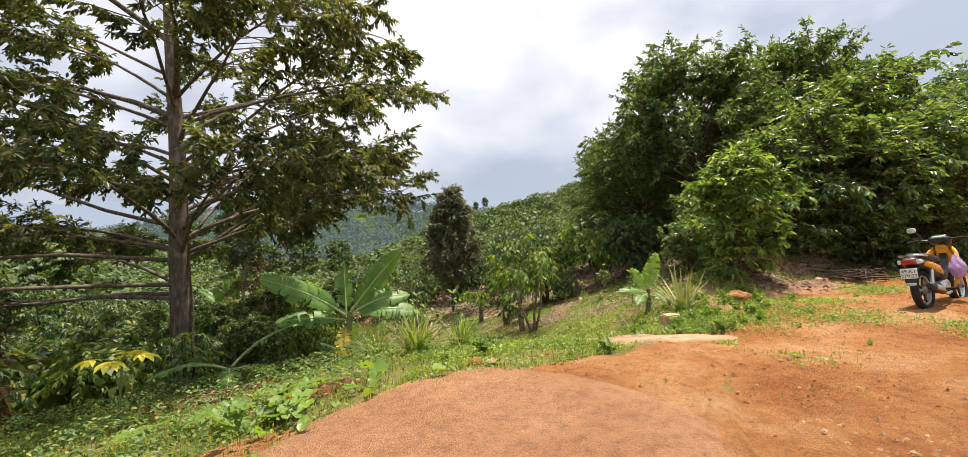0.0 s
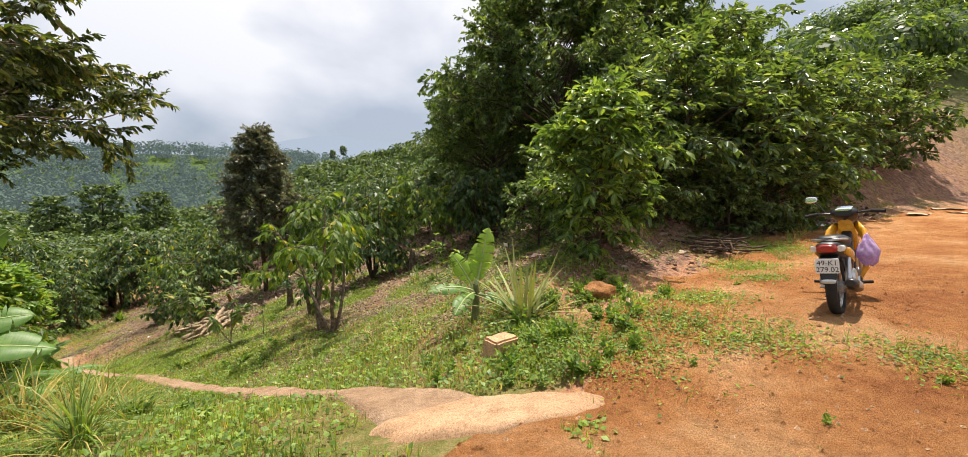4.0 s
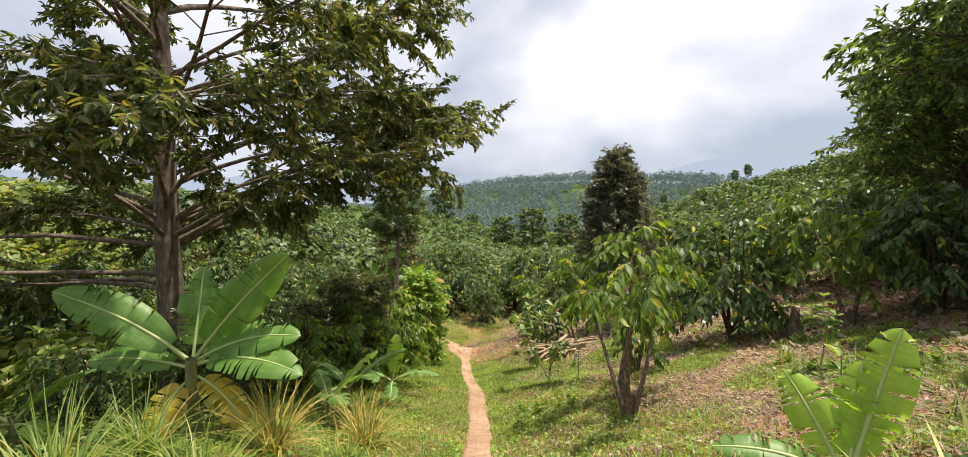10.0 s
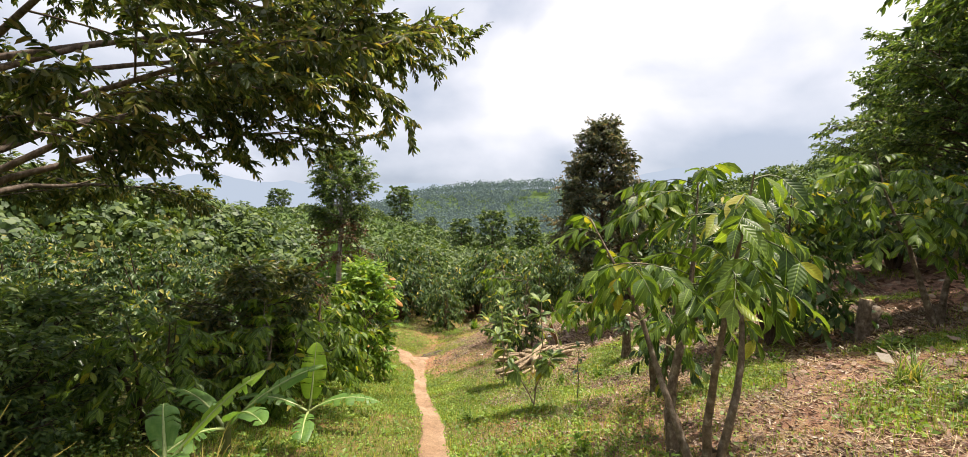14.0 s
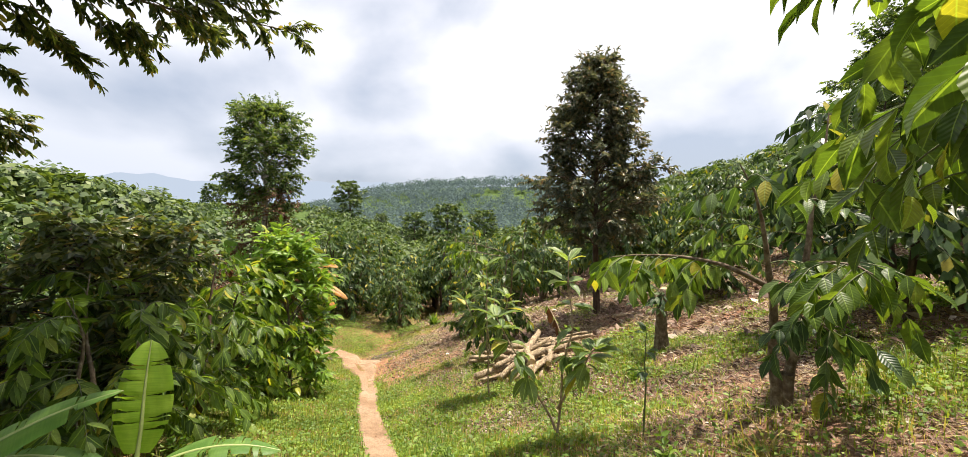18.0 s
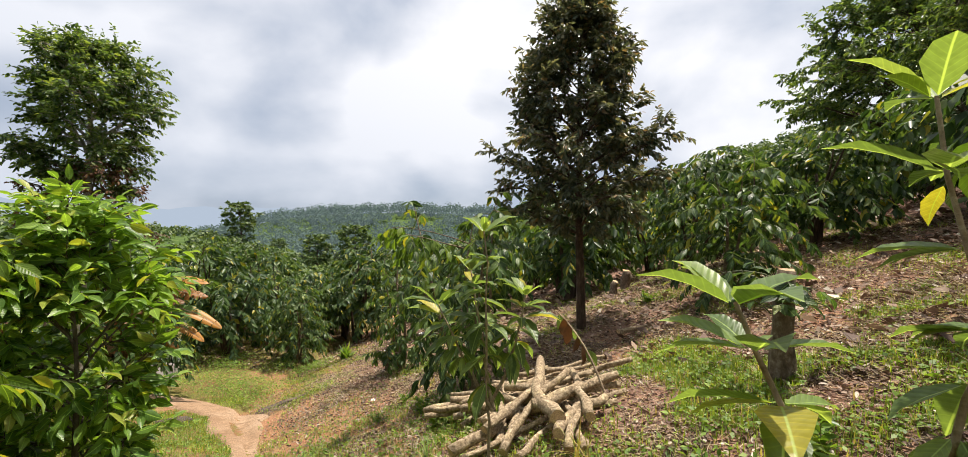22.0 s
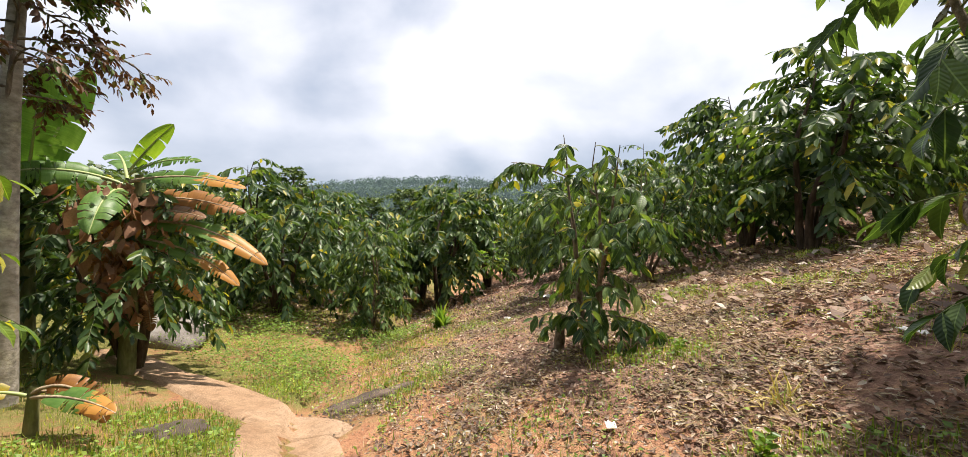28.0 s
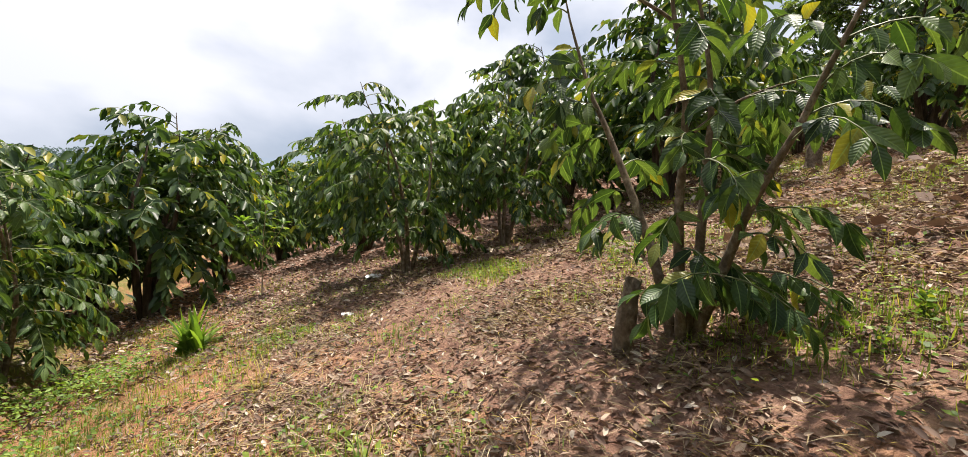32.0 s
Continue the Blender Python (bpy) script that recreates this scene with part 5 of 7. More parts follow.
banana(-9.6, 19.9, 0.35, 0.06, [(72, 42, 0.62, 0.24, 2.4, M_BANDRY, "folded dead leaf"), (85, 12, 0.7, 0.22, 0.5, M_BANTIP, "green leaf withered at its tip"), (60, 30, 0.5, 0.2, 2.2, M_BANBROWN, "dead leaf"), (-140, 30, 0.6, 0.24, 1.3, M_BANYEL, "")],
       "dying banana sucker with folded brown leaves", 11, face=120, tilt=1.2)


# ---- clumps ----
def blade_clump(name, x, y, count, length, half, spread, mat, label, category, seed, group="", stiff=0.7, split=False):
    """Long arching blades out of one root."""
    rng = np.random.default_rng(seed)
    ob = thing(name, x, y, label, category, group)
    V, Q = [], []
    for i in range(count):
        if V and (split or i % max(1, count // 3) == 0 and count > 60):
            part("blade" if split else "blade_tuft", mesh_of("blade_tuft", V, Q, mat, True), ob)
            V, Q = [], []
        a, tilt = rng.uniform(0, 6.283), spread * rng.uniform(0.1, 1.0)
        ln = length * rng.uniform(0.6, 1.15)
        b0 = np.array([rng.normal(0, 0.05), rng.normal(0, 0.05), -0.02])
        p = bend(b0, (math.sin(tilt) * math.cos(a), math.sin(tilt) * math.sin(a), math.cos(tilt)), ln, (1 - stiff) * 3 * rng.uniform(0.5, 1.4), 6, rng, 1, 1, 0.03)
        S = np.array([-math.sin(a), math.cos(a), 0])
        base = len(V)
        for k, (q, _) in enumerate(p):
            w = half * (1 - (k / 6) ** 2) + 0.0006
            V += [q - S * w, q + S * w]
            if k:
                j = base + 2 * k
                Q.append((j - 2, j - 1, j + 1, j))
    if Q:
        part("blade" if split else "blade_tuft", mesh_of("blade_tuft", V, Q, mat, True), ob)
    return ob


for i, (x, y, n, ln, mat, lab) in enumerate(((-0.95, 6.5, 210, 0.85, M_LEMON, "clump of long arching green grass"), (-0.35, 7.0, 150, 0.7, M_LEMON, "clump of long arching green grass"),
                                             (-1.75, 7.3, 160, 0.75, M_LEMON, "clump of long arching green grass"), (-1.35, 8.2, 150, 0.8, M_STRAW, "clump of yellowed long grass"),
                                             (-1.2, 9.25, 140, 0.75, M_STRAW, "clump of yellowed long grass"), (-0.55, 8.35, 90, 0.5, M_LEMON, "clump of long arching green grass"),
                                             (-1.9, 9.8, 110, 0.65, M_STRAW, "clump of yellowed long grass"), (3.0, 13.4, 90, 0.45, M_LEMON, "tuft of green grass on the slope"))):
    blade_clump("grass_clump", x, y, n, ln, 0.0065, 0.85, mat, lab, "grass clump", 70 + i, "long grass clumps", 0.55)
M_PINE = leaf_material("pineapple_blade", (0.16, 0.20, 0.07), (0.25, 0.28, 0.10), (0.36, 0.35, 0.14), (0.44, 0.30, 0.16), 0.12, 0.5, 0.2)
blade_clump("pineapple_plant", 3.4, 7.8, 46, 0.85, 0.021, 1.2, M_PINE, "pineapple plant with stiff yellow-green spiky leaves", "pineapple plant", 90, "", 0.84, True)
blade_clump("fern", -8.2, 26.4, 60, 0.6, 0.035, 0.9, M_FRESH, "bright green fern-like seedling on bare soil", "fern", 91, "", 0.7)


# ---- saplings ----
def sapling(name, x, y, shoots, mat, leaf, width, label, category, seed, rings=5, hang=0.35, thick=0.012, shape=LEAF_FINE, fan=9):
    """Thin stems, each with whorls of long leaves towards its top; shoots are lists of points up from the root."""
    rng = np.random.default_rng(seed)
    ob = thing(name, x, y, label, category)
    P, D, N, L = [], [], [], []
    for pts in shoots:
        steps = []
        n = 9
        for i in range(n + 1):
            f = i / n * (len(pts) - 1)
            j = min(int(f), len(pts) - 2)
            a, b = np.array(pts[j], float), np.array(pts[j + 1], float)
            steps.append((a + (b - a) * (f - j) + rng.normal(0, 0.006, 3), thick * (1 - 0.6 * i / n)))
        part("stem", mesh_of("stem", *tubes([steps], 7), M_TWIG if thick < 0.011 else M_STRAWSTICK, True), ob)
        for w in range(rings):
            k = 1 - 0.62 * w / rings
            q, d = along(steps, min(k, 0.999))
            for i in range(fan):
                a = rng.uniform(0, 6.283)
                el = 0.7 - 0.32 * w + rng.normal(0, 0.2)
                D.append((math.cos(a), math.sin(a), el - hang * 0.4))
                P.append(q + np.array((math.cos(a), math.sin(a), 0)) * 0.015)
                N.append(np.array((-el * math.cos(a) * 0.6, -el * math.sin(a) * 0.6, 1)) + rng.normal(0, 0.15, 3))
                L.append(leaf * rng.uniform(0.6, 1.2))
    L = np.array(L)
    v, q = leaves(np.array(P), np.array(D, float), np.array(N), L, L * width, shape)
    v = v.copy()
    part("foliage", tri_mesh("foliage", v, q, mat), ob)
    return ob


sapling("avocado_sapling", -1.03, 14.2, [[(0, 0, -0.05), (0.03, 0.02, 0.6), (0.12, 0.0, 1.0), (0.05, 0.05, 1.62)], [(0, 0, 0.1), (-0.25, -0.1, 0.6), (-0.52, -0.22, 1.12)], [(0, 0, 0.3), (0.2, -0.12, 0.7), (0.34, -0.2, 0.95)]],
        M_GREYLEAF, 0.21, 0.22, "avocado sapling with large grey-green drooping leaves", "sapling", 101, 6, 0.45, 0.013, fan=6)
sapling("mango_sapling", -2.33, 16.12, [[(0, 0, -0.05), (-0.05, 0.0, 0.8), (-0.06, -0.03, 1.85)], [(0, 0, 0.6), (-0.24, 0.05, 0.95), (-0.42, 0.1, 1.3)], [(0, 0, 0.65), (0.14, 0.05, 1.0), (0.22, 0.1, 1.4)],
                                        [(0, 0, 0.6), (-0.1, 0.14, 1.05), (-0.2, 0.24, 1.55)]],
        M_GREYLEAF, 0.22, 0.18, "sapling with long pale drooping leaves by the log pile", "sapling", 102, 6, 0.3, 0.013, fan=6)
sapling("citrus_sapling", 3.3, 12.6, [[(0, 0, -0.05), (0.03, 0, 0.5), (0, 0.05, 0.98)], [(0, 0, 0.4), (0.14, 0.05, 0.75)], [(0, 0, 0.45), (-0.14, 0.05, 0.8)]], M_FRESH, 0.12, 0.24,
        "thin sapling with a tuft of bright leaves on the slope", "sapling", 103, 4, 0.2, 0.011, fan=7)
sapling("shrub_sapling", 3.1, 9.6, [[(0, 0, -0.05), (0.03, 0, 0.4), (0, 0.05, 0.7)], [(0, 0, 0.3), (0.14, 0.05, 0.55)]], M_FRESH, 0.1, 0.24, "small sapling with bright yellow-green leaves", "sapling", 104, 4, 0.2, 0.009, fan=6)
sapling("stem_sapling", -0.3, 13.9, [[(0, 0, -0.05), (0.0, 0, 0.5), (0, 0.02, 0.85)]], M_COFFEE, 0.13, 0.22, "thin coffee seedling beside the path", "sapling", 105, 3, 0.5, 0.009, fan=4)
sapling("ground_seedling", -7.6, 28.6, [[(0, 0, -0.05), (0.0, 0, 0.8), (0.02, 0.02, 1.5)], [(0, 0, 0.6), (0.3, 0, 1.2)], [(0, 0, 0.6), (-0.3, 0.1, 1.2)]], M_FRESH, 0.16, 0.22, "bright yellow-green sapling among coffee", "sapling", 106, 5, 0.2, 0.012, fan=8)
young = tree_meshes(111, M_BARK, M_FRESH, height=2.9, clear=0.08, radius=0.76, limbs=36, subs=5, twigs=3, shape=LEAF_FINE, leaf=0.2, width=0.21, gap=0.085, hang=0.2, rise=0.9, trunk=0.035, sag=0.1, inner=0.25)
place_plant("young_fruit_tree", young, -6.3, 16.65, "young fruit tree with bright green pointed leaves", "tree")
papaya = thing("papaya_plant", -4.2, 5.25, "small papaya plant with yellow lobed leaves", "papaya plant")
M_PAPAYA = leaf_material("papaya_leaf", (0.42, 0.40, 0.03), (0.52, 0.48, 0.05), (0.58, 0.52, 0.07), None, 0.0, 0.5, 0.4)
rg = np.random.default_rng(120)
part("stem", mesh_of("stem", *tubes([bend((0, 0, -0.05), (0.02, 0, 1), 0.85, 0, 6, rg, 0.016, 0.011, 0.03)], 8), M_TWIG, True), papaya)
for a, e, ln in ((20, 0.35, 0.22), (110, 0.1, 0.2), (200, 0.2, 0.24), (290, 0.3, 0.2), (60, 0.8, 0.12)):
    w = np.array((math.cos(radians(a)), math.sin(radians(a)), e))
    q0 = np.array((0.0, 0, 0.78))
    tip = q0 + w * ln
    part("stalk", mesh_of("stalk", *tubes([[(q0, 0.006), (q0 + w * ln * 0.5 + np.array((0, 0, 0.02)), 0.005), (tip, 0.004)]], 5), M_TWIG, True), papaya)
    fan_a = [radians(a + o) for o in (-110, -70, -35, 0, 35, 70, 110)]
    D = np.array([(math.cos(f), math.sin(f), -0.25) for f in fan_a])
    L = np.array([0.13, 0.17, 0.2, 0.22, 0.2, 0.17, 0.13])
    v, q = leaves(np.repeat(tip[None], 7, 0), D, np.tile((0, 0, 1.0), (7, 1)), L, L * 0.24, LEAF_FINE)
    part("leaf", tri_mesh("leaf", v, q, M_PAPAYA), papaya)
red = tree_meshes(121, M_DARKBARK, M_RED, single=False, height=1.5, clear=0.3, radius=0.6, limbs=12, subs=5, twigs=3, leaf=0.13, width=0.3, gap=0.09, hang=0.4, rise=0.9, trunk=0.03, sag=0.1)
place_plant("red_leaved_shrub", red, -6.7, 5.75, "shrub with dark red-brown leaves in the undergrowth", "shrub")
dark_lone = tree_meshes(122, M_BARK, M_RED, single=False, height=2.6, clear=0.4, radius=0.8, limbs=14, subs=5, twigs=3, leaf=0.09, width=0.24, gap=0.07, hang=0.5, rise=0.5, trunk=0.03, sag=0.3)
place_plant("withered_shrub", dark_lone, -8.9, 17.2, "shrub with withered russet leaves", "shrub")
for i, (x, y, s) in enumerate(((-6.3, 4.5, 0.75), (-7.9, 6.6, 0.8), (-5.6, 3.1, 0.7), (-7.2, 1.8, 0.8), (-8.6, 4.4, 0.75), (-5.3, 8.1, 0.65), (-7.2, 8.4, 0.75), (-5.2, 9.2, 0.7), (-4.9, 11.0, 0.85), (-8.9, 11.2, 0.8))):
    place_plant("coffee_tree", PALEKINDS[i % 2], x, y, "overgrown coffee bush below the yard", "coffee tree", "coffee bushes below the yard", i * 67, s)

# squash vine at the yard's rim
vine = thing("squash_vine", -1.75, 4.05, "squash vine with broad green leaves creeping over soil", "vine")
for i in range(46):
    a, r = rg.uniform(0, 6.283), abs(rg.normal(0, 0.6))
    x, y = r * math.cos(a) * 1.15 - 0.1, r * math.sin(a) * 0.8
    zz = ground(-1.75 + x, 4.05 + y) - ground(-1.75, 4.05)
    hgt = rg.uniform(0.06, 0.26)
    sz = rg.uniform(0.05, 0.11)
    ctr = np.array((x, y, zz + hgt))
    n = 20
    tilt = rg.normal(0, 0.35, 2)
    turn = rg.uniform(0, 6.283)
    ring = []
    for t in np.linspace(0, 6.283, n, endpoint=False):
        r = sz * (1 + 0.15 * math.cos(5 * t)) * (0.45 if abs(t - math.pi) < 0.1 else 1.0)
        px, py = r * math.cos(t + turn), r * math.sin(t + turn)
        ring.append(ctr + np.array((px, py, tilt[0] * px + tilt[1] * py + 0.35 * sz * abs(math.sin(t)) + 0.012 * rg.normal())))
    V = [ctr - np.array((0, 0, 0.012))] + ring
    Q = [(0, 1 + k, 1 + (k + 1) % n, 1 + (k + 1) % n) for k in range(n)]
    lf = part("leaf", tri_mesh("leaf", np.array(V), np.array(Q), M_WEED if i % 4 else M_FRESH), vine)
    if i % 2 == 0:
        part("stalk", mesh_of("stalk", *tubes([[(np.array((x * 0.9, y * 0.9, zz - 0.02)), 0.004), (ctr - np.array((0, 0, 0.012)), 0.003)]], 4), M_TWIG, True), lf)


# ---- logs, stumps, stones ----
def log_mesh(name, pts, r0, r1, seed, sides=10):
    """A crooked log with bark and sawn ends."""
    rng = np.random.default_rng(seed)
    P = [(np.array(p, float), r0 + (r1 - r0) * i / (len(pts) - 1)) for i, p in enumerate(pts)]
    v, q = tubes([P], sides)
    v = v + np.array([noise.noise_vector(Vector(a) * 11) for a in v]) * r0 * 0.3 + np.array([noise.noise_vector(Vector(a) * 30) for a in v]) * r0 * 0.26
    me = bpy.data.meshes.new(name)
    n = len(v)
    faces = [tuple(int(i) for i in f) for f in q]
    caps = [tuple(range(sides - 1, -1, -1)), tuple(range(n - sides, n))]
    me.from_pydata([tuple(a) for a in v], [], faces + caps)
    me.materials.append(M_LOGBARK)
    me.materials.append(M_CUT)
    for p in me.polygons:
        p.use_smooth = len(p.vertices) == 4
        p.material_index = 0 if len(p.vertices) == 4 else 1
    return me


PX, PY = -2.15, 17.5
pile = thing("log_pile", PX, PY, "loose pile of crooked pale sawn logs on the slope", "log pile")
rp = np.random.default_rng(130)


def pile_log(i, cx, cy, ang, ln, r, lift, tip):
    """One crooked log of half length ln, laid on the slope or on the logs below."""
    pts = []
    z0 = ground(PX + cx, PY + cy) - ground(PX, PY)
    bow, way = rp.uniform(0.0, 0.07), rp.uniform(0, 6.28)
    for k in np.linspace(-1, 1, 11):
        x, y = cx + math.cos(ang) * ln * k, cy + math.sin(ang) * ln * k
        o = bow * math.sin(k * 2.6 + way) + 0.012 * math.sin(k * 6.5 + i)
        x, y = x - math.sin(ang) * o, y + math.cos(ang) * o
        zz = ground(PX + x, PY + y) - ground(PX, PY)
        pts.append((x, y, max(zz + r * 0.8, z0 + 0.5 * (zz - z0) + lift + tip * k * ln + 0.012 * math.sin(k * 5 + 2 * i))))
    part("log", log_mesh("log", pts, r * 1.12, r * 0.8, i, 12), pile)


for i in range(34):  # most lie across the slope at the back of the heap
    lay = i // 12
    pile_log(i, rp.uniform(-0.55, 0.45), rp.uniform(-0.25, 1.05) * (1 - 0.1 * lay), rp.normal(0.15, 0.45), rp.uniform(0.3, 0.68), rp.uniform(0.022, 0.040), 0.04 + 0.07 * lay + rp.uniform(0, 0.03), rp.normal(0, 0.08))
for i in range(34, 54):  # others point down to the path
    lay = (i - 34) // 8
    pile_log(i, rp.uniform(-0.4, 0.5), rp.uniform(-0.75, 0.2), rp.normal(1.25, 0.4), rp.uniform(0.3, 0.6), rp.uniform(0.024, 0.042), 0.05 + 0.08 * lay + rp.uniform(0, 0.03), rp.normal(0.1, 0.1))
pile_log(60, 0.15, -0.25, 1.75, 0.6, 0.055, 0.3, 0.15)
pile_log(61, 0.45, -0.3, 0.5, 0.45, 0.05, 0.2, 0.05)
pile_log(62, -0.3, -0.5, 1.0, 0.5, 0.048, 0.16, 0.05)
limb = thing("cut_branch", -1.55, 17.3, "cut branch with hanging withered leaves on the log pile", "branch")
rb = np.random.default_rng(131)
arm = bend((0.1, -0.1, 0.15), (-0.25, 0.1, 0.8), 0.9, 0.8, 6, rb, 0.012, 0.005, 0.06)
part("stem", mesh_of("stem", *tubes([arm], 7), M_STRAWSTICK, True), limb)
for i in range(7):
    q, d = along(arm, 0.45 + 0.5 * i / 6)
    v, f = leaves(np.array([q]), np.array([(rb.normal(0, 0.35), rb.normal(0, 0.35), -1)]), np.array([(rb.normal(0, 1), -1.0, 0.2)]), np.array([rb.uniform(0.18, 0.3)]), np.array([0.05]), LEAF_FINE)
    part("leaf", tri_mesh("leaf", v, f, M_RUSSET if i % 3 else M_GREYLEAF), limb, "withered hanging leaf")


def stump(x, y, h, r, label, seed, prongs=1, sprout=0, lean=0.1):
    ob = thing("stump", x, y, label, "stump")
    rng = np.random.default_rng(seed)
    for k in range(prongs):
        a = rng.uniform(0, 6.283)
        s = 0.05 + lean * k
        pts = [(math.cos(a) * s * t * 1.5, math.sin(a) * s * t * 1.5, -0.1 + (h + 0.1) * t * (1 - 0.2 * k)) for t in np.linspace(0, 1, 6)]
        me = log_mesh("trunk", pts, r * (1.25 if k == 0 else 0.8), r * (0.9 if k == 0 else 0.7), seed + k)
        me.materials[0] = M_MOTTLED
        part("trunk", me, ob)
    if sprout:
        tw = [bend((rng.normal(0, r * 0.4), rng.normal(0, r * 0.4), h * rng.uniform(0.5, 0.95)), (rng.normal(0, 1), rng.normal(0, 1), 0.9), rng.uniform(0.25, 0.6), 1.0, 5, rng, 0.006, 0.002, 0.08) for _ in range(sprout)]
        P, D, N, L, W = spray(tw, rng, 0.09, 0.35, 0.6, 0.15, 0.23)
        for w in tw:
            part("twig", mesh_of("twig", *tubes([w], 4), M_TWIG, True), ob)
        part("foliage", tri_mesh("foliage", *leaves(P, D, N, L, W, LEAF_FINE), M_COFFEE), ob)
    return ob


stump(-0.1, 16.95, 0.9, 0.075, "cut coffee stump with fresh sprouts", 141, 1, 12)
stump(-0.15, 24.7, 0.5, 0.1, "forked cut stump on the bank", 142, 2)
stump(-2.9, 18.85, 0.45, 0.05, "thin sawn-off stump beside the coffee tree", 143)
stump(3.2, 15.85, 0.6, 0.08, "cut coffee stump with a few stems", 144, 3, 6)
stump(-5.42, 22.5, 0.45, 0.05, "broken coffee stump with a ragged top", 146, 1)
stump(-0.5, 24.2, 0.35, 0.08, "low cut stump in the litter", 147, 1)


def stone(name, x, y, size, label, category, mat, seed, squash=0.6, sink=0.3, group=""):
    ob = thing(name, x, y, label, category, group)
    bm = bmesh.new()
    bmesh.ops.create_icosphere(bm, subdivisions=3, radius=1)
    for v in bm.verts:
        d = 1 + 0.35 * noise.noise(v.co * 1.3 + Vector((seed, 0, 0))) + 0.1 * noise.noise(v.co * 4)
        v.co = Vector((v.co.x * size[0], v.co.y * size[1], v.co.z * size[2])) * d
        v.co.z += size[2] * (1 - sink * 2)
    me = bpy.data.meshes.new(name)
    bm.to_mesh(me)
    bm.free()
    for p in me.polygons:
        p.use_smooth = True
    me.materials.append(mat)
    part("body", me, ob)
    return ob


stone("boulder", -12.5, 23.7, (0.85, 0.6, 0.36), "smooth grey boulder beside the path", "boulder", M_ROCK, 3)
for i, (x, y, s) in enumerate(((-0.1, 5.05, 0.09), (3.8, 6.3, 0.05), (3.65, 6.6, 0.06), (4.1, 5.85, 0.05), (5.0, 5.5, 0.05), (4.7, 4.4, 0.04), (3.2, 7.0, 0.08), (2.6, 6.95, 0.06), (4.45, 8.1, 0.05), (5.6, 3.6, 0.05), (6.3, 4.2, 0.06),
                               (7.4, 5.4, 0.05), (3.4, 3.2, 0.04), (-7.4, 19.9, 0.05))):
    stone("stone", x, y, (s, s * 0.8, s * 0.5), "small pale earthy stone on the ground", "stone", M_SLAB if i % 3 else M_YARD, i + 5, 0.6, 0.3, "loose stones")
stone("earth_mound", 4.5, 8.15, (0.24, 0.18, 0.12), "low mound of orange earth beside the pole", "mound", M_YARD, 31)
brick = thing("brick", 2.92, 7.15, "worn red-brown earth block lying in the weeds", "brick", turn=25)
bm = bmesh.new()
bmesh.ops.create_cube(bm, size=1)
bmesh.ops.scale(bm, vec=(0.3, 0.2, 0.2), verts=bm.verts)
bmesh.ops.bevel(bm, geom=bm.edges[:], offset=0.02, segments=2, affect="EDGES")
bmesh.ops.subdivide_edges(bm, edges=bm.edges[:], cuts=2, use_grid_fill=True)
for v in bm.verts:
    v.co += noise.noise_vector(v.co * 11) * 0.014
    v.co.z += 0.07
me = bpy.data.meshes.new("block")
bm.to_mesh(me)
bm.free()
me.materials.append(M_BRICK)
part("block", me, brick)
post = thing("fallen_pole", 4.86, 8.02, "short pale weathered pole lying at the yard's edge", "pole")
part("log", log_mesh("log", [(-0.29, -0.49, 0.05), (-0.1, -0.18, 0.06), (0.09, 0.15, 0.07), (0.29, 0.48, 0.09)], 0.034, 0.026, 9), post)
sticks = thing("stick_heap", 8.5, 10.3, "heap of dry sticks at the edge of the yard", "stick heap")
for i in range(22):
    a, cx, cy, z = rp.uniform(0, 3.14), rp.normal(0, 0.35), rp.normal(0, 0.25), 0.03 + 0.012 * i
    ln = rp.uniform(0.3, 0.7)
    pts = [(cx + math.cos(a) * ln * k, cy + math.sin(a) * ln * k, z + 0.05 * k * rp.normal()) for k in (-1, -0.4, 0.3, 1)]
    part("stick", log_mesh("stick", pts, 0.018, 0.012, 200 + i, 6), sticks).data.materials[0] = M_DARKBARK
stick = thing("fallen_branch", -0.6, 20.2, "fallen bare branch on the litter", "branch")
part("branch", log_mesh("branch", [(-0.35, -0.3, 0.03), (0, 0, 0.05), (0.3, 0.25, 0.05), (0.6, 0.55, 0.06)], 0.035, 0.02, 12, 7), stick)
M_CARD = plain_material("cardboard", (0.45, 0.33, 0.21), 0.85, 0.2)
for i, (x, y, a, w, d) in enumerate(((18.6, 13.0, 20, 0.9, 0.5), (19.8, 12.6, 60, 0.7, 0.5), (20.6, 13.4, 130, 0.8, 0.4))):
    ob = thing("cardboard_sheet", x, y, "flattened brown cardboard sheet lying on red earth", "cardboard", "cardboard sheets", a)
    bm = bmesh.new()
    bmesh.ops.create_grid(bm, x_segments=6, y_segments=4, size=0.5)
    for v in bm.verts:
        v.co = Vector((v.co.x * w, v.co.y * d, 0.06 + 0.05 * noise.noise((v.co.x * 3, v.co.y * 3, i))))
    bmesh.ops.solidify(bm, geom=bm.faces[:], thickness=0.012)
    me = bpy.data.meshes.new("sheet")
    bm.to_mesh(me)
    bm.free()
    me.materials.append(M_CARD)
    part("sheet", me, ob)


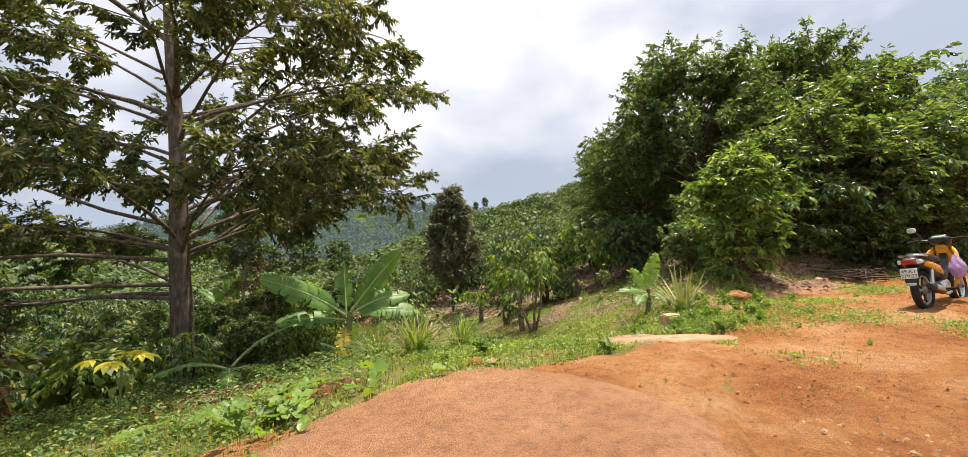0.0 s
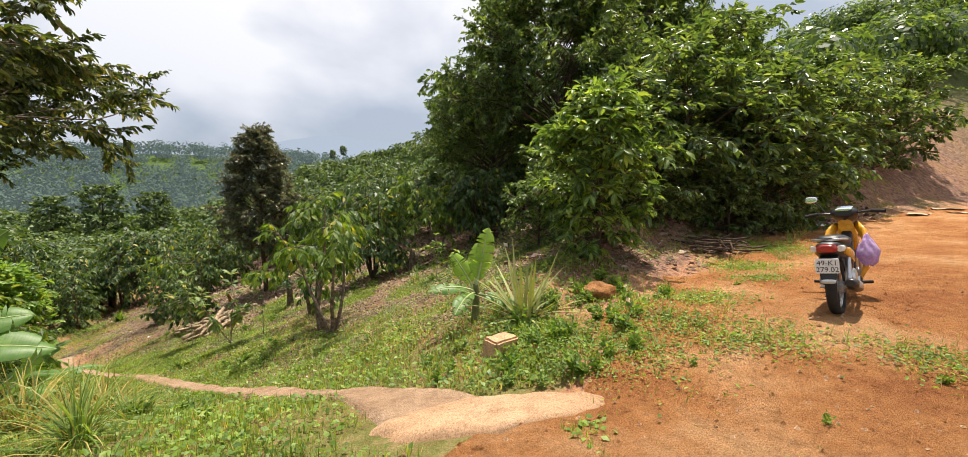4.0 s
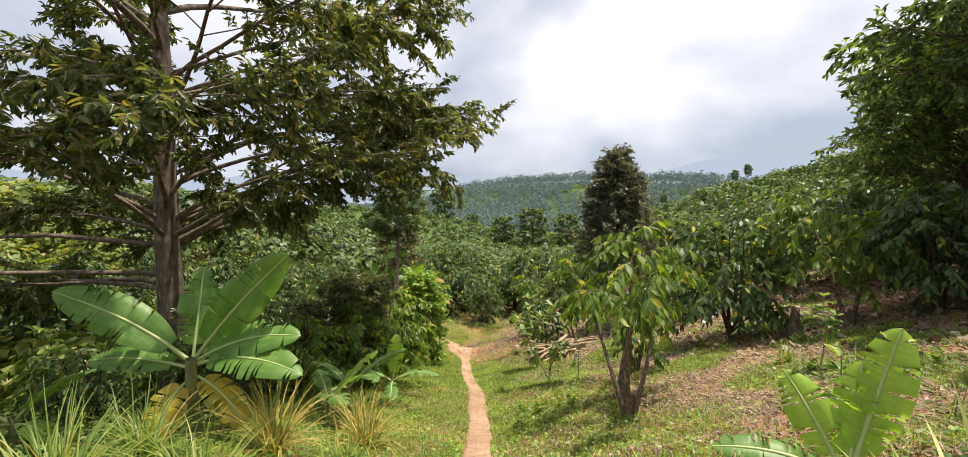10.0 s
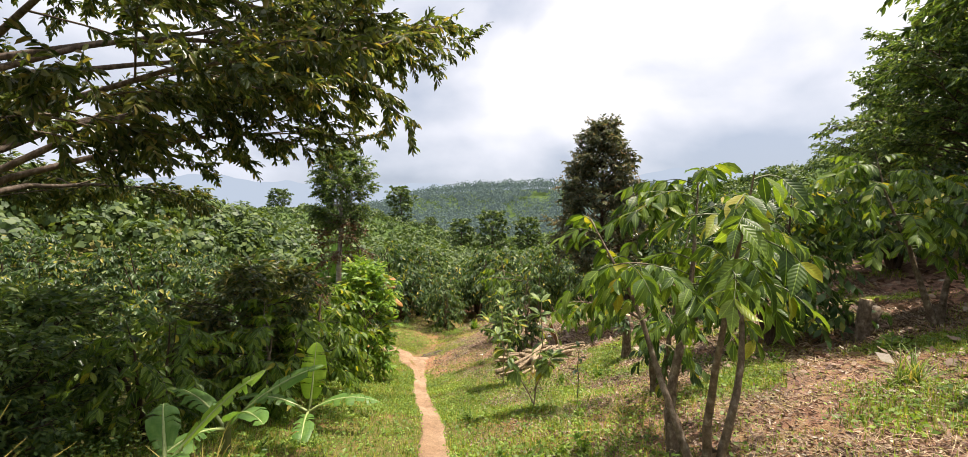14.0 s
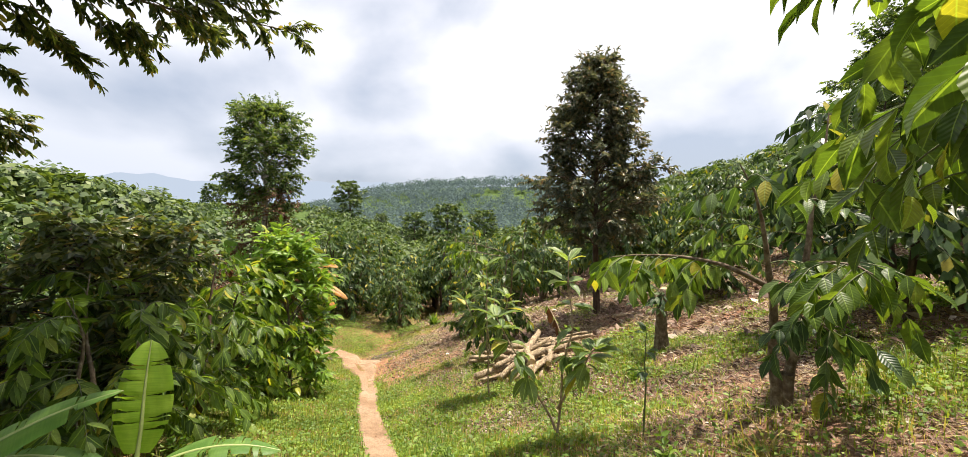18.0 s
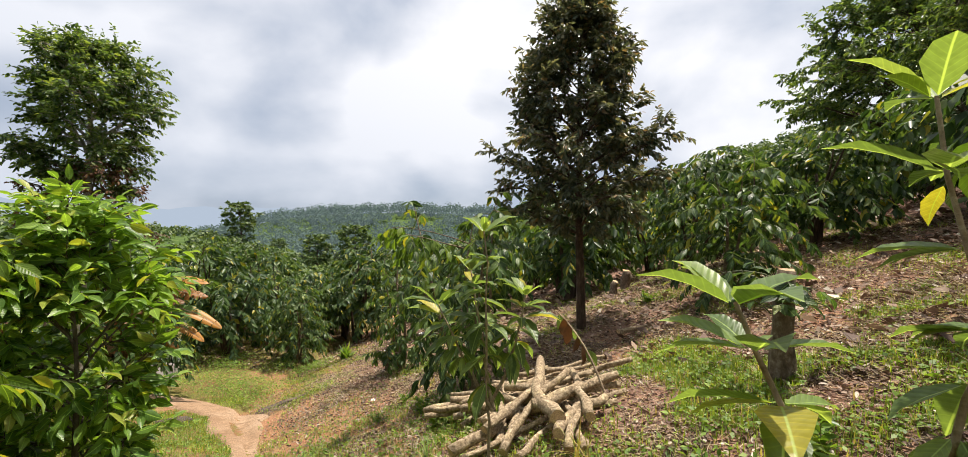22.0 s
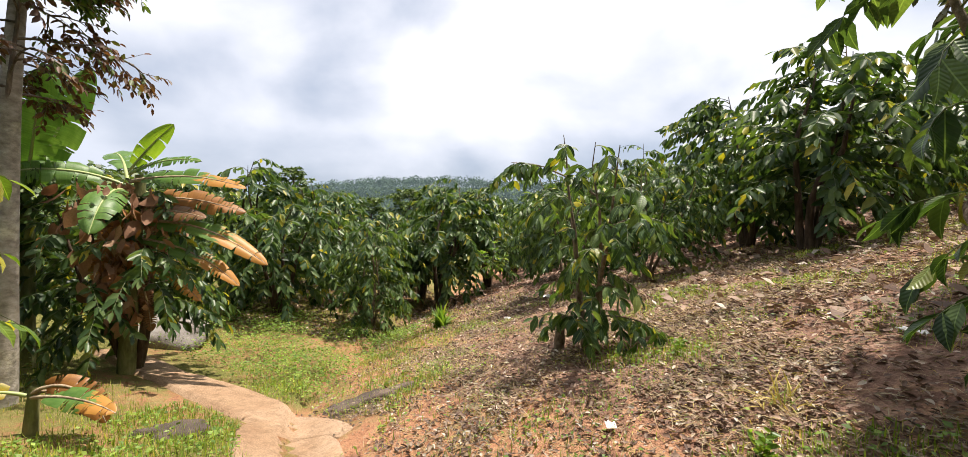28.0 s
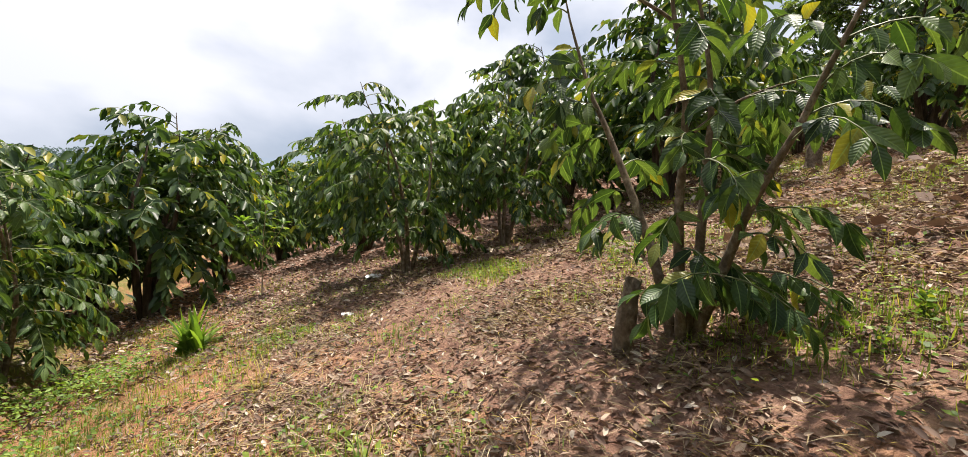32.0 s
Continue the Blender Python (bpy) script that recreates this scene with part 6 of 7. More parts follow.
# ---- motorbike ----
M_BLACK = plain_material("black_plastic", (0.018, 0.018, 0.02), 0.4)
M_RUBBER = plain_material("rubber", (0.022, 0.021, 0.02), 0.8, 0.3)
M_YELLOW = plain_material("yellow_paint", (0.62, 0.29, 0.015), 0.28)
M_SILVER = plain_material("silver_metal", (0.55, 0.55, 0.56), 0.35, 0.5, 0.9)
M_CHROME = plain_material("mirror_glass", (0.85, 0.88, 0.92), 0.06, 0.5, 1.0, 0.02)
M_TAIL = plain_material("tail_lens", (0.38, 0.03, 0.02), 0.2)
M_CLEAR = plain_material("pale_lens", (0.7, 0.66, 0.6), 0.2)
M_PLATE = plain_material("plate_white", (0.75, 0.76, 0.76), 0.5)
M_INK = plain_material("plate_ink", (0.03, 0.03, 0.035), 0.6)
M_BAG = leaf_material("thin_purple_plastic", (0.55, 0.42, 0.68), (0.6, 0.48, 0.72), (0.7, 0.58, 0.78), None, 0.0, 0.25, 0.45, (1.1, 1.0, 1.2))

def loft(name, sections, mat, parent, label="", sides=14, power=2.6, cap=True):
    """A body through rounded sections: (x, y, z, half width, half height)."""
    V, Q = [], []
    for x, y, z, w, h in sections:
        for i in range(sides):
            a = 2 * math.pi * i / sides
            c, s = math.cos(a), math.sin(a)
            V.append((x, y + w * math.copysign(abs(c) ** (2 / power), c), z + h * math.copysign(abs(s) ** (2 / power), s)))
    n = len(sections)
    faces = [(j * sides + i, j * sides + (i + 1) % sides, (j + 1) * sides + (i + 1) % sides, (j + 1) * sides + i) for j in range(n - 1) for i in range(sides)]
    if cap:
        faces += [tuple(range(sides - 1, -1, -1)), tuple(range((n - 1) * sides, n * sides))]
    me = bpy.data.meshes.new(name)
    me.from_pydata(V, [], faces)
    for p in me.polygons:
        p.use_smooth = len(p.vertices) == 4
    me.materials.append(mat)
    return part(name, me, parent, label)


def rod(name, pts, r, mat, parent, label="", sides=10):
    return part(name, mesh_of(name, *tubes([[(np.array(p, float), r if isinstance(r, float) else r[i]) for i, p in enumerate(pts)]], sides), mat, True), parent, label)


def ring_mesh(name, centre, radius, section, mat, parent, width=1.0, seg=40, sides=10):
    V, faces = [], []
    for i in range(seg):
        a = 2 * math.pi * i / seg
        for j in range(sides):
            b = 2 * math.pi * j / sides
            r = radius + section * math.cos(b)
            V.append((centre[0] + r * math.cos(a), centre[1] + section * width * math.sin(b), centre[2] + r * math.sin(a)))
    ii = np.arange(seg * sides).reshape(seg, sides)
    n1, n2 = np.roll(ii, -1, 0), np.roll(ii, -1, 1)
    return part(name, mesh_of(name, V, np.stack([ii, n2, np.roll(n1, -1, 1), n1], -1).reshape(-1, 4), mat, True), parent)


def motorbike(x, y, ahead, paint, label, lines, lean=-9):
    """A parked underbone motorbike, rear wheel at x, y, heading the compass angle `ahead`."""
    bike = thing("motorbike", x, y, label, "motorbike", turn=90 - ahead)
    bike.matrix_basis = bike.matrix_basis @ pose(0, 0, 0.0, lean, 0, 0)
    for nm, cx in (("rear_wheel", 0.0), ("front_wheel", 1.22)):
        wheel = new(nm)
        wheel.parent = bike
        wheel.location = (cx, 0, 0.285)
        ring_mesh("tyre", (0, 0, 0), 0.243, 0.042, M_RUBBER, wheel, 1.15)
        ring_mesh("rim", (0, 0, 0), 0.2, 0.016, M_SILVER, wheel, 1.9)
        rod("hub", [(0, -0.07, 0), (0, 0.07, 0)], 0.055, M_SILVER, wheel, "", 14)
        for s in range(5):
            a = s * 1.2566
            rod("spoke", [(0.05 * math.cos(a), 0, 0.05 * math.sin(a)), (0.2 * math.cos(a), 0, 0.2 * math.sin(a))], (0.018, 0.012), M_BLACK, wheel, "", 6)
    loft("tail_body", [(-0.27, 0, 0.70, 0.05, 0.035), (-0.22, 0, 0.69, 0.10, 0.065), (-0.05, 0, 0.66, 0.125, 0.085), (0.2, 0, 0.60, 0.12, 0.10), (0.42, 0, 0.52, 0.10, 0.10)], M_BLACK, bike)
    loft("seat", [(-0.17, 0, 0.765, 0.06, 0.02), (-0.08, 0, 0.765, 0.11, 0.045), (0.15, 0, 0.75, 0.125, 0.05), (0.40, 0, 0.715, 0.11, 0.05), (0.58, 0, 0.70, 0.07, 0.04), (0.63, 0, 0.69, 0.04, 0.02)], M_BLACK, bike, "black padded seat")
    for s in (1, -1):
        loft("side_panel", [(-0.12, s * 0.115, 0.655, 0.012, 0.03), (0.1, s * 0.125, 0.62, 0.014, 0.05), (0.38, s * 0.115, 0.55, 0.014, 0.06), (0.52, s * 0.09, 0.50, 0.012, 0.03)], paint, bike, "painted side panel")
        loft("leg_shield", [(0.72, s * 0.13, 0.30, 0.012, 0.02), (0.76, s * 0.17, 0.42, 0.02, 0.07), (0.82, s * 0.19, 0.58, 0.03, 0.10), (0.90, s * 0.16, 0.74, 0.03, 0.08), (0.97, s * 0.10, 0.85, 0.03, 0.04)], paint, bike, "painted leg shield")
        rod("shock_absorber", [(0.02, s * 0.105, 0.31), (0.12, s * 0.105, 0.6)], (0.028, 0.024), M_SILVER, bike)
        rod("foot_peg", [(0.42, s * 0.1, 0.27), (0.42, s * 0.25, 0.28)], 0.016, M_RUBBER, bike)
        rod("fork_leg", [(1.22, s * 0.07, 0.285), (1.05, s * 0.07, 0.72)], 0.02, M_SILVER, bike)
        rod("grip", [(0.89, s * 0.24, 1.0), (0.86, s * 0.36, 0.985)], 0.019, M_RUBBER, bike)
        loft("turn_lamp", [(-0.265, s * 0.10, 0.69, 0.02, 0.03), (-0.24, s * 0.12, 0.69, 0.018, 0.03), (-0.17, s * 0.125, 0.69, 0.008, 0.02)], M_CLEAR, bike)
    loft("tail_lamp", [(-0.30, 0, 0.69, 0.055, 0.025), (-0.275, 0, 0.69, 0.085, 0.042), (-0.24, 0, 0.69, 0.09, 0.045)], M_TAIL, bike, "red tail lamp")
    rod("grab_rail", [(-0.02, 0.13, 0.76), (-0.2, 0.12, 0.775), (-0.28, 0.05, 0.775), (-0.28, -0.05, 0.775), (-0.2, -0.12, 0.775), (-0.02, -0.13, 0.76)], 0.012, M_SILVER, bike)
    loft("mudguard", [(-0.31, 0, 0.40, 0.06, 0.008), (-0.29, 0, 0.48, 0.07, 0.012), (-0.24, 0, 0.58, 0.08, 0.02), (-0.12, 0, 0.63, 0.08, 0.02)], M_BLACK, bike)
    loft("mudflap", [(-0.315, 0, 0.37, 0.055, 0.01), (-0.305, 0, 0.41, 0.062, 0.012)], M_SILVER, bike, "pale rear reflector flap")
    plate = loft("number_plate", [(-0.325, 0, 0.53, 0.095, 0.07), (-0.321, 0, 0.532, 0.095, 0.07)], M_PLATE, bike, "white number plate", 24, 14)
    for txt, dz in lines:
        cu = bpy.data.curves.new("lettering", "FONT")
        cu.body, cu.size, cu.align_x, cu.extrude = txt, 0.066, "CENTER", 0.001
        cu.materials.append(M_INK)
        ob = new("lettering", cu)
        ob.parent = plate
        ob.matrix_basis = Matrix.Translation((-0.328, 0, 0.53 + dz)) @ Matrix(((0, 0, -1, 0), (-1, 0, 0, 0), (0, 1, 0, 0), (0, 0, 0, 1)))
    if not lines:  # worn lettering, too small to read
        for dz in (0.032, -0.03):
            for k in range(5):
                loft("mark", [(-0.3285, 0.06 - 0.03 * k, 0.53 + dz, 0.009, 0.018), (-0.3255, 0.06 - 0.03 * k, 0.53 + dz, 0.009, 0.018)], M_INK, plate, "", 8, 10)
    loft("engine", [(0.42, 0, 0.30, 0.09, 0.07), (0.52, 0, 0.30, 0.11, 0.10), (0.68, 0, 0.32, 0.10, 0.09), (0.80, 0, 0.34, 0.06, 0.06)], M_SILVER, bike, "grey metal engine")
    loft("frame_tunnel", [(0.45, 0, 0.46, 0.08, 0.08), (0.7, 0, 0.44, 0.07, 0.08), (0.88, 0, 0.58, 0.06, 0.10), (0.97, 0, 0.78, 0.05, 0.08)], M_BLACK, bike)
    rod("swing_arm", [(0.0, 0.09, 0.285), (0.45, 0.09, 0.33)], 0.022, M_BLACK, bike)
    rod("exhaust_pipe", [(0.65, -0.10, 0.22), (0.4, -0.13, 0.2), (0.2, -0.14, 0.24)], 0.018, M_SILVER, bike)
    loft("muffler", [(0.24, -0.145, 0.25, 0.03, 0.03), (0.18, -0.148, 0.26, 0.048, 0.05), (-0.15, -0.15, 0.34, 0.05, 0.052), (-0.22, -0.15, 0.355, 0.03, 0.03)], M_BLACK, bike)
    loft("heat_shield", [(0.14, -0.185, 0.28, 0.016, 0.035), (-0.1, -0.19, 0.335, 0.016, 0.037)], M_SILVER, bike, "silver exhaust shield")
    rod("side_stand", [(0.5, 0.08, 0.22), (0.45, 0.22, 0.03)], 0.012, M_BLACK, bike)
    rod("axle_bar", [(0.0, -0.13, 0.285), (0.0, 0.13, 0.285)], 0.014, M_SILVER, bike)
    rod("steering_column", [(1.06, 0, 0.70), (0.93, 0, 0.98)], 0.03, M_BLACK, bike)
    rod("handlebar", [(0.88, 0.26, 1.0), (0.92, 0.1, 0.99), (0.94, 0, 0.98), (0.92, -0.1, 0.99), (0.88, -0.26, 1.0)], 0.013, M_BLACK, bike)
    loft("head_cowl", [(0.86, 0, 0.99, 0.08, 0.03), (0.91, 0, 1.0, 0.13, 0.06), (1.0, 0, 0.97, 0.12, 0.08), (1.07, 0, 0.92, 0.07, 0.05)], M_BLACK, bike)
    loft("dash_glass", [(0.862, 0, 1.03, 0.075, 0.012), (0.93, 0, 1.062, 0.085, 0.012)], M_CHROME, bike, "glossy instrument glass")
    loft("front_cowl", [(0.93, 0, 0.86, 0.07, 0.06), (1.0, 0, 0.74, 0.09, 0.10), (1.03, 0, 0.6, 0.07, 0.06)], paint, bike)
    loft("front_mudguard", [(0.98, 0, 0.50, 0.05, 0.015), (1.1, 0, 0.585, 0.06, 0.02), (1.26, 0, 0.595, 0.06, 0.02), (1.45, 0, 0.49, 0.045, 0.015)], M_BLACK, bike)
    mirror = rod("mirror_stem", [(0.91, 0.17, 1.0), (0.9, 0.22, 1.1), (0.88, 0.27, 1.15)], 0.007, M_BLACK, bike)
    loft("mirror", [(0.885, 0.29, 1.175, 0.03, 0.02), (0.878, 0.29, 1.175, 0.062, 0.036), (0.868, 0.29, 1.175, 0.064, 0.038), (0.866, 0.29, 1.175, 0.05, 0.028)], M_CHROME, mirror, "oval mirror")
    return bike


M_NAVY = plain_material("dark_blue_paint", (0.025, 0.03, 0.05), 0.25)
bike = motorbike(6.25, 6.45, 62, M_YELLOW, "yellow and black motorbike parked on red earth", (("49-K1", 0.008), ("279.02", -0.055)))
motorbike(5.95, 4.3, 96, M_NAVY, "dark motorbike parked on red earth beside the yellow one", (), -8)
bm = bmesh.new()
bmesh.ops.create_icosphere(bm, subdivisions=4, radius=1)
for v in bm.verts:
    k = 1 + 0.22 * noise.noise(v.co * 2.5) + 0.12 * noise.noise(v.co * 7)
    taper = 0.45 + 0.55 * smooth(0.9, -0.2, v.co.z)
    v.co = Vector((0.72 + v.co.x * 0.10 * k * taper, -0.2 + v.co.y * 0.10 * k * taper, 0.58 + v.co.z * 0.17 * k))
me = bpy.data.meshes.new("plastic_bag")
bm.to_mesh(me)
bm.free()
me.materials.append(M_BAG)
for p in me.polygons:
    p.use_smooth = True
bag = new("plastic_bag")
bag.matrix_basis = bike.matrix_basis
tagged(bag, "thin purple-white plastic bag hanging on the motorbike", "plastic bag")
part("body", me, bag)


# ---- ground cover ----
def lay(name, spots_, mat, length, width, kind, label, category, seed, flat=True, lift=0.01, shape=LEAF_FAR, upright=1.0):
    """Thousands of small blades or leaves lying or standing on the land, joined in one."""
    rng = np.random.default_rng(seed)
    P = ground_many(spots_)
    P[:, 2] += lift
    n = len(P)
    a = rng.uniform(0, 6.283, n)
    if flat:
        D = np.stack([np.cos(a), np.sin(a), rng.normal(0.1, 0.32, n)], 1)
        N = np.stack([rng.normal(0, 0.6, n), rng.normal(0, 0.6, n), np.ones(n)], 1)
        P[:, 2] += rng.uniform(0, 0.025 if lift < 0.08 else 0.2, n)
    else:
        tilt = rng.uniform(0.1, 0.9, n) / upright
        D = np.stack([np.cos(a) * tilt, np.sin(a) * tilt, np.ones(n)], 1)
        N = np.stack([np.cos(a), np.sin(a), np.full(n, 0.3)], 1)
    L = length * rng.uniform(0.45, 1.35, n)
    v, q = leaves(P, D, N, L, L * width, shape)
    return tagged(new(name, tri_mesh(name, v, q, mat)), label, category, kind="stuff")


def sown(n, seed, test, box):
    rng = np.random.default_rng(seed)
    out = []
    while len(out) < n:
        x, y = rng.uniform(box[0], box[1]), rng.uniform(box[2], box[3])
        if rng.random() < test(x, y):
            out.append((x, y))
    return out


def patchy(x, y, s, seed, lo=-0.15, hi=0.25):
    return smooth(lo, hi, noise.noise((x * s, y * s, seed)))


def on_path(x, y):
    d = x - path_line(y)[0]
    return (y < 21.9 and abs(d) < 0.19 + 0.06 * noise.noise((x * 5, y * 5, 2)) + 0.25 * smooth(7.2, 6.2, y) + 0.32 * smooth(19, 21, y)) or (y > 20.6 and x < -7 and abs(y - 21.3 - (x + 8) * -0.29) < 0.42)


def yardish(x, y):
    return y < yard_edge(x) - 0.1 and y > -25 and x > 0.2 + (y - 4.6) / 1.2


def grass_test(x, y):
    if ((x - 2.45) / 0.95) ** 2 + ((y - 6.0) / 0.4) ** 2 < 1:
        return 0.0
    if y > 26.5 and x > -8.5:
        return 0.05
    d = x - path_line(y)[0]
    if on_path(x, y):
        return 0
    if yardish(x, y):
        return 0.8 * patchy(x, y, 1.2, 5, 0.0, 0.3) * smooth(-2.6, -0.1, y - yard_edge(x)) * smooth(1.8, 3.0, x)
    if d < 0:
        return (0.9 if d > -3.2 else 0.45) * (0.35 + 0.65 * patchy(x, y, 1.1, 1))
    near = smooth(4.4 - 1.6 * smooth(16, 20, y), 0.8, d) * (1 - 0.72 * smooth(16, 21, y))
    return max(near * (0.3 + 0.7 * patchy(x, y, 1.1, 1)) * (1 - 0.5 * smooth(17, 20, y)), (0.8 - 0.2 * smooth(17, 22, y)) * patchy(x, y, 0.9, 2, -0.02 + 0.16 * smooth(17, 21, y), 0.25 + 0.12 * smooth(17, 21, y)))


def litter_test(x, y):
    d = x - path_line(y)[0]
    if d < 0.2 or on_path(x, y) or yardish(x, y) or y < 7.2:
        return 0.0
    return smooth(0.2, 1.8, y - yard_edge(x) if x > 2.5 else 9.0) * (0.15 + 0.85 * smooth(0.6, 2.4, d)) * (0.3 + 0.7 * patchy(x, y, 0.9, 8)) * (1 if y < 24 else 0.6)


VERGE, SLOPE = (-6.5, 5.5, 2.0, 19.0), (-9.5, 5.0, 14.0, 29.0)
lay("grass", sown(130000, 301, grass_test, VERGE), M_GRASS, 0.085, 0.045, "grass", "short green grass beside the path", "grass", 1, False, -0.005)
lay("grass", sown(70000, 302, grass_test, SLOPE), M_GRASS, 0.085, 0.045, "grass", "thin grass on the slope", "grass", 2, False, -0.005)
lay("low_weeds", sown(50000, 303, grass_test, VERGE), M_WEED, 0.05, 0.3, "weeds", "low broad-leaved weeds among the grass", "weeds", 3, True, 0.035, LEAF_FAR)
lay("low_weeds", sown(26000, 304, grass_test, SLOPE), M_WEED, 0.045, 0.3, "weeds", "low broad-leaved weeds on the slope", "weeds", 4, True, 0.03, LEAF_FAR)
lay("leaf_litter", sown(130000, 305, litter_test, (-9.5, 4.5, 15.0, 29.0)), M_LITTER, 0.055, 0.2, "litter", "dry brown fallen leaves covering the slope", "leaf litter", 5, True, 0.004, LEAF_MID)
lay("leaf_litter", sown(48000, 306, litter_test, (-3.0, 8.0, 7.0, 17.0)), M_LITTER, 0.05, 0.2, "litter", "dry brown fallen leaves under the coffee", "leaf litter", 6, True, 0.004, LEAF_MID)
M_STALK = leaf_material("dry_stalk", (0.22, 0.16, 0.09), (0.36, 0.28, 0.17), (0.5, 0.42, 0.28), None, 0.0, 0.8, 0.05)
lay("dry_stalks", sown(80000, 307, litter_test, (-9.5, 4.5, 8.0, 28.0)), M_STALK, 0.15, 0.013, "stalks", "dry straw and twigs strewn on the slope", "straw", 7, True, 0.012)
lay("dry_grass", sown(30000, 308, litter_test, (-9.5, 3.5, 13.0, 27.0)), M_STRAW, 0.08, 0.03, "grass", "dry yellow grass on the slope", "grass", 8, True, 0.015)
lay("grass", sown(26000, 311, lambda x, y: 0 if on_path(x, y) else (0.06 + 0.94 * patchy(x, y, 0.8, 3, -0.05, 0.25)) * smooth(-6.5, -8.2, x), (-15, -6.5, 17.5, 30)), M_GRASS, 0.075, 0.04, "grass", "grass on the low bank beside the path", "grass", 11, False, -0.005)
lay("undergrowth", sown(60000, 309, lambda x, y: 0.9 if x - path_line(y)[0] < -3.4 else 0, (-14, 0, -2, 24)), M_UNDER, 0.05, 0.25, "weeds", "leafy undergrowth below the path", "undergrowth", 9, True, 0.1, LEAF_MID)
lay("hillside_litter", sown(30000, 310, lambda x, y: 1.0 if x > path_line(y)[0] + 5 and not yardish(x, y) else 0.0, (-6, 18, 9, 45)), M_LITTER, 0.16, 0.26, "litter", "brown leaf litter under the far coffee rows", "leaf litter", 10, True, 0.01)


def crumbs(name, spots_, size, mat, label, category, seed):
    """Small stones and clods, each a lump of its own, joined."""
    rng = np.random.default_rng(seed)
    base = np.array([(1, 0, 0), (0, 1, 0), (-1, 0, 0), (0, -1, 0), (0, 0, 0.8), (0, 0, -0.4)], float)
    f = np.array([(0, 1, 4, 4), (1, 2, 4, 4), (2, 3, 4, 4), (3, 0, 4, 4), (1, 0, 5, 5), (2, 1, 5, 5), (3, 2, 5, 5), (0, 3, 5, 5)])
    n = len(spots_)
    P = ground_many(spots_)
    P[:, 2] += 0.035
    s = size * rng.uniform(0.3, 1.0, n) ** 2 + 0.004
    V = P[:, None, :] + base[None] * s[:, None, None] * rng.uniform(0.6, 1.3, (n, 6, 1))
    Q = f[None] + (np.arange(n) * 6)[:, None, None]
    return tagged(new(name, tri_mesh(name, V.reshape(-1, 3), Q.reshape(-1, 4), mat, False)), label, category, kind="stuff")


crumbs("loose_stones", sown(1500, 320, lambda x, y: (0.15 + patchy(x, y, 0.8, 12)) if yardish(x, y) else 0, (0, 11, 1, 10)), 0.02, M_SLAB, "loose pale crumbs of earth on the yard", "gravel", 1)
crumbs("loose_stones", sown(1200, 321, lambda x, y: 1.0 if yardish(x, y) and y > 3 else 0, (0.5, 9, 3, 9)), 0.022, M_YARD, "red earth clods on the yard", "gravel", 2)
crumbs("path_crumbs", sown(900, 322, lambda x, y: 1.0 if on_path(x, y) else 0, (-9, 3, 6, 22)), 0.014, M_PATH, "fine crumbs on the foot path", "gravel", 3)


crumbs("charcoal", [(x, y) for x, y in sown(420, 323, lambda x, y: math.exp(-((x + 7.7) / 0.5) ** 2 - ((y - 21.65) / 0.32) ** 2), (-9, -6.5, 20.6, 22.6))], 0.018, M_ASH, "black charcoal crumbs round the burnt patch", "charcoal", 4)


# leafy weeds standing singly in the grass
def weed_meshes(seed, mat, height, n):
    rng = np.random.default_rng(seed)
    st = [bend((0, 0, -0.02), (rng.normal(0, 0.3), rng.normal(0, 0.3), 1), height * rng.uniform(0.6, 1.1), 0.2, 4, rng, 0.004, 0.002, 0.08) for _ in range(n)]
    P, D, N, L, W = spray(st, rng, 0.05, 0.15, 0.1, height * 0.26, 0.27)
    return [("stem", mesh_of("stem", *tubes([s], 4), M_TWIG, True)) for s in st] + [("foliage", tri_mesh("foliage", *leaves(P, D, N, L, W, LEAF_MID), mat))]


WEEDS = [weed_meshes(330 + i, M_WEED if i % 2 else M_FRESH, 0.22 + 0.05 * i, 4 + i) for i in range(4)]
rw = random.Random(12)
for i, (x, y) in enumerate(sown(95, 340, lambda x, y: grass_test(x, y) ** 2 if abs(x - path_line(y)[0]) > 0.6 else 0, (-5.5, 5.0, 3.5, 24.0))):
    place_plant("weed", WEEDS[i % 4], x, y, "small leafy green weed", "weed", "weeds in the grass", rw.uniform(0, 360), rw.uniform(0.4, 0.85))
for i, (x, y) in enumerate(sown(70, 341, lambda x, y: math.exp(-((x - 3.5) / 0.7) ** 2 - ((y - 7.1) / 0.75) ** 2) + 0.6 * math.exp(-((x - 4.8) / 0.8) ** 2 - ((y - 8.6) / 0.5) ** 2), (1.8, 6.2, 5.9, 9.6))):
    place_plant("weed", WEEDS[i % 4], x, y, "bushy green weed at the yard's edge", "weed", "weeds at the yard's edge", rw.uniform(0, 360), rw.uniform(0.45, 0.8))
for i, (x, y) in enumerate(((4.05, 5.6), (4.7, 6.75), (4.2, 6.1), (5.6, 5.25), (5.2, 6.1), (3.9, 7.2), (6.9, 4.5), (5.0, 7.6), (1.6, 4.0), (-0.35, 2.9), (4.3, 5.1), (6.4, 7.9), (7.6, 8.9))):
    place_plant("weed", WEEDS[i % 4], x, y, "small weed growing on bare earth", "weed", "weeds on the yard", i * 50, 0.32)


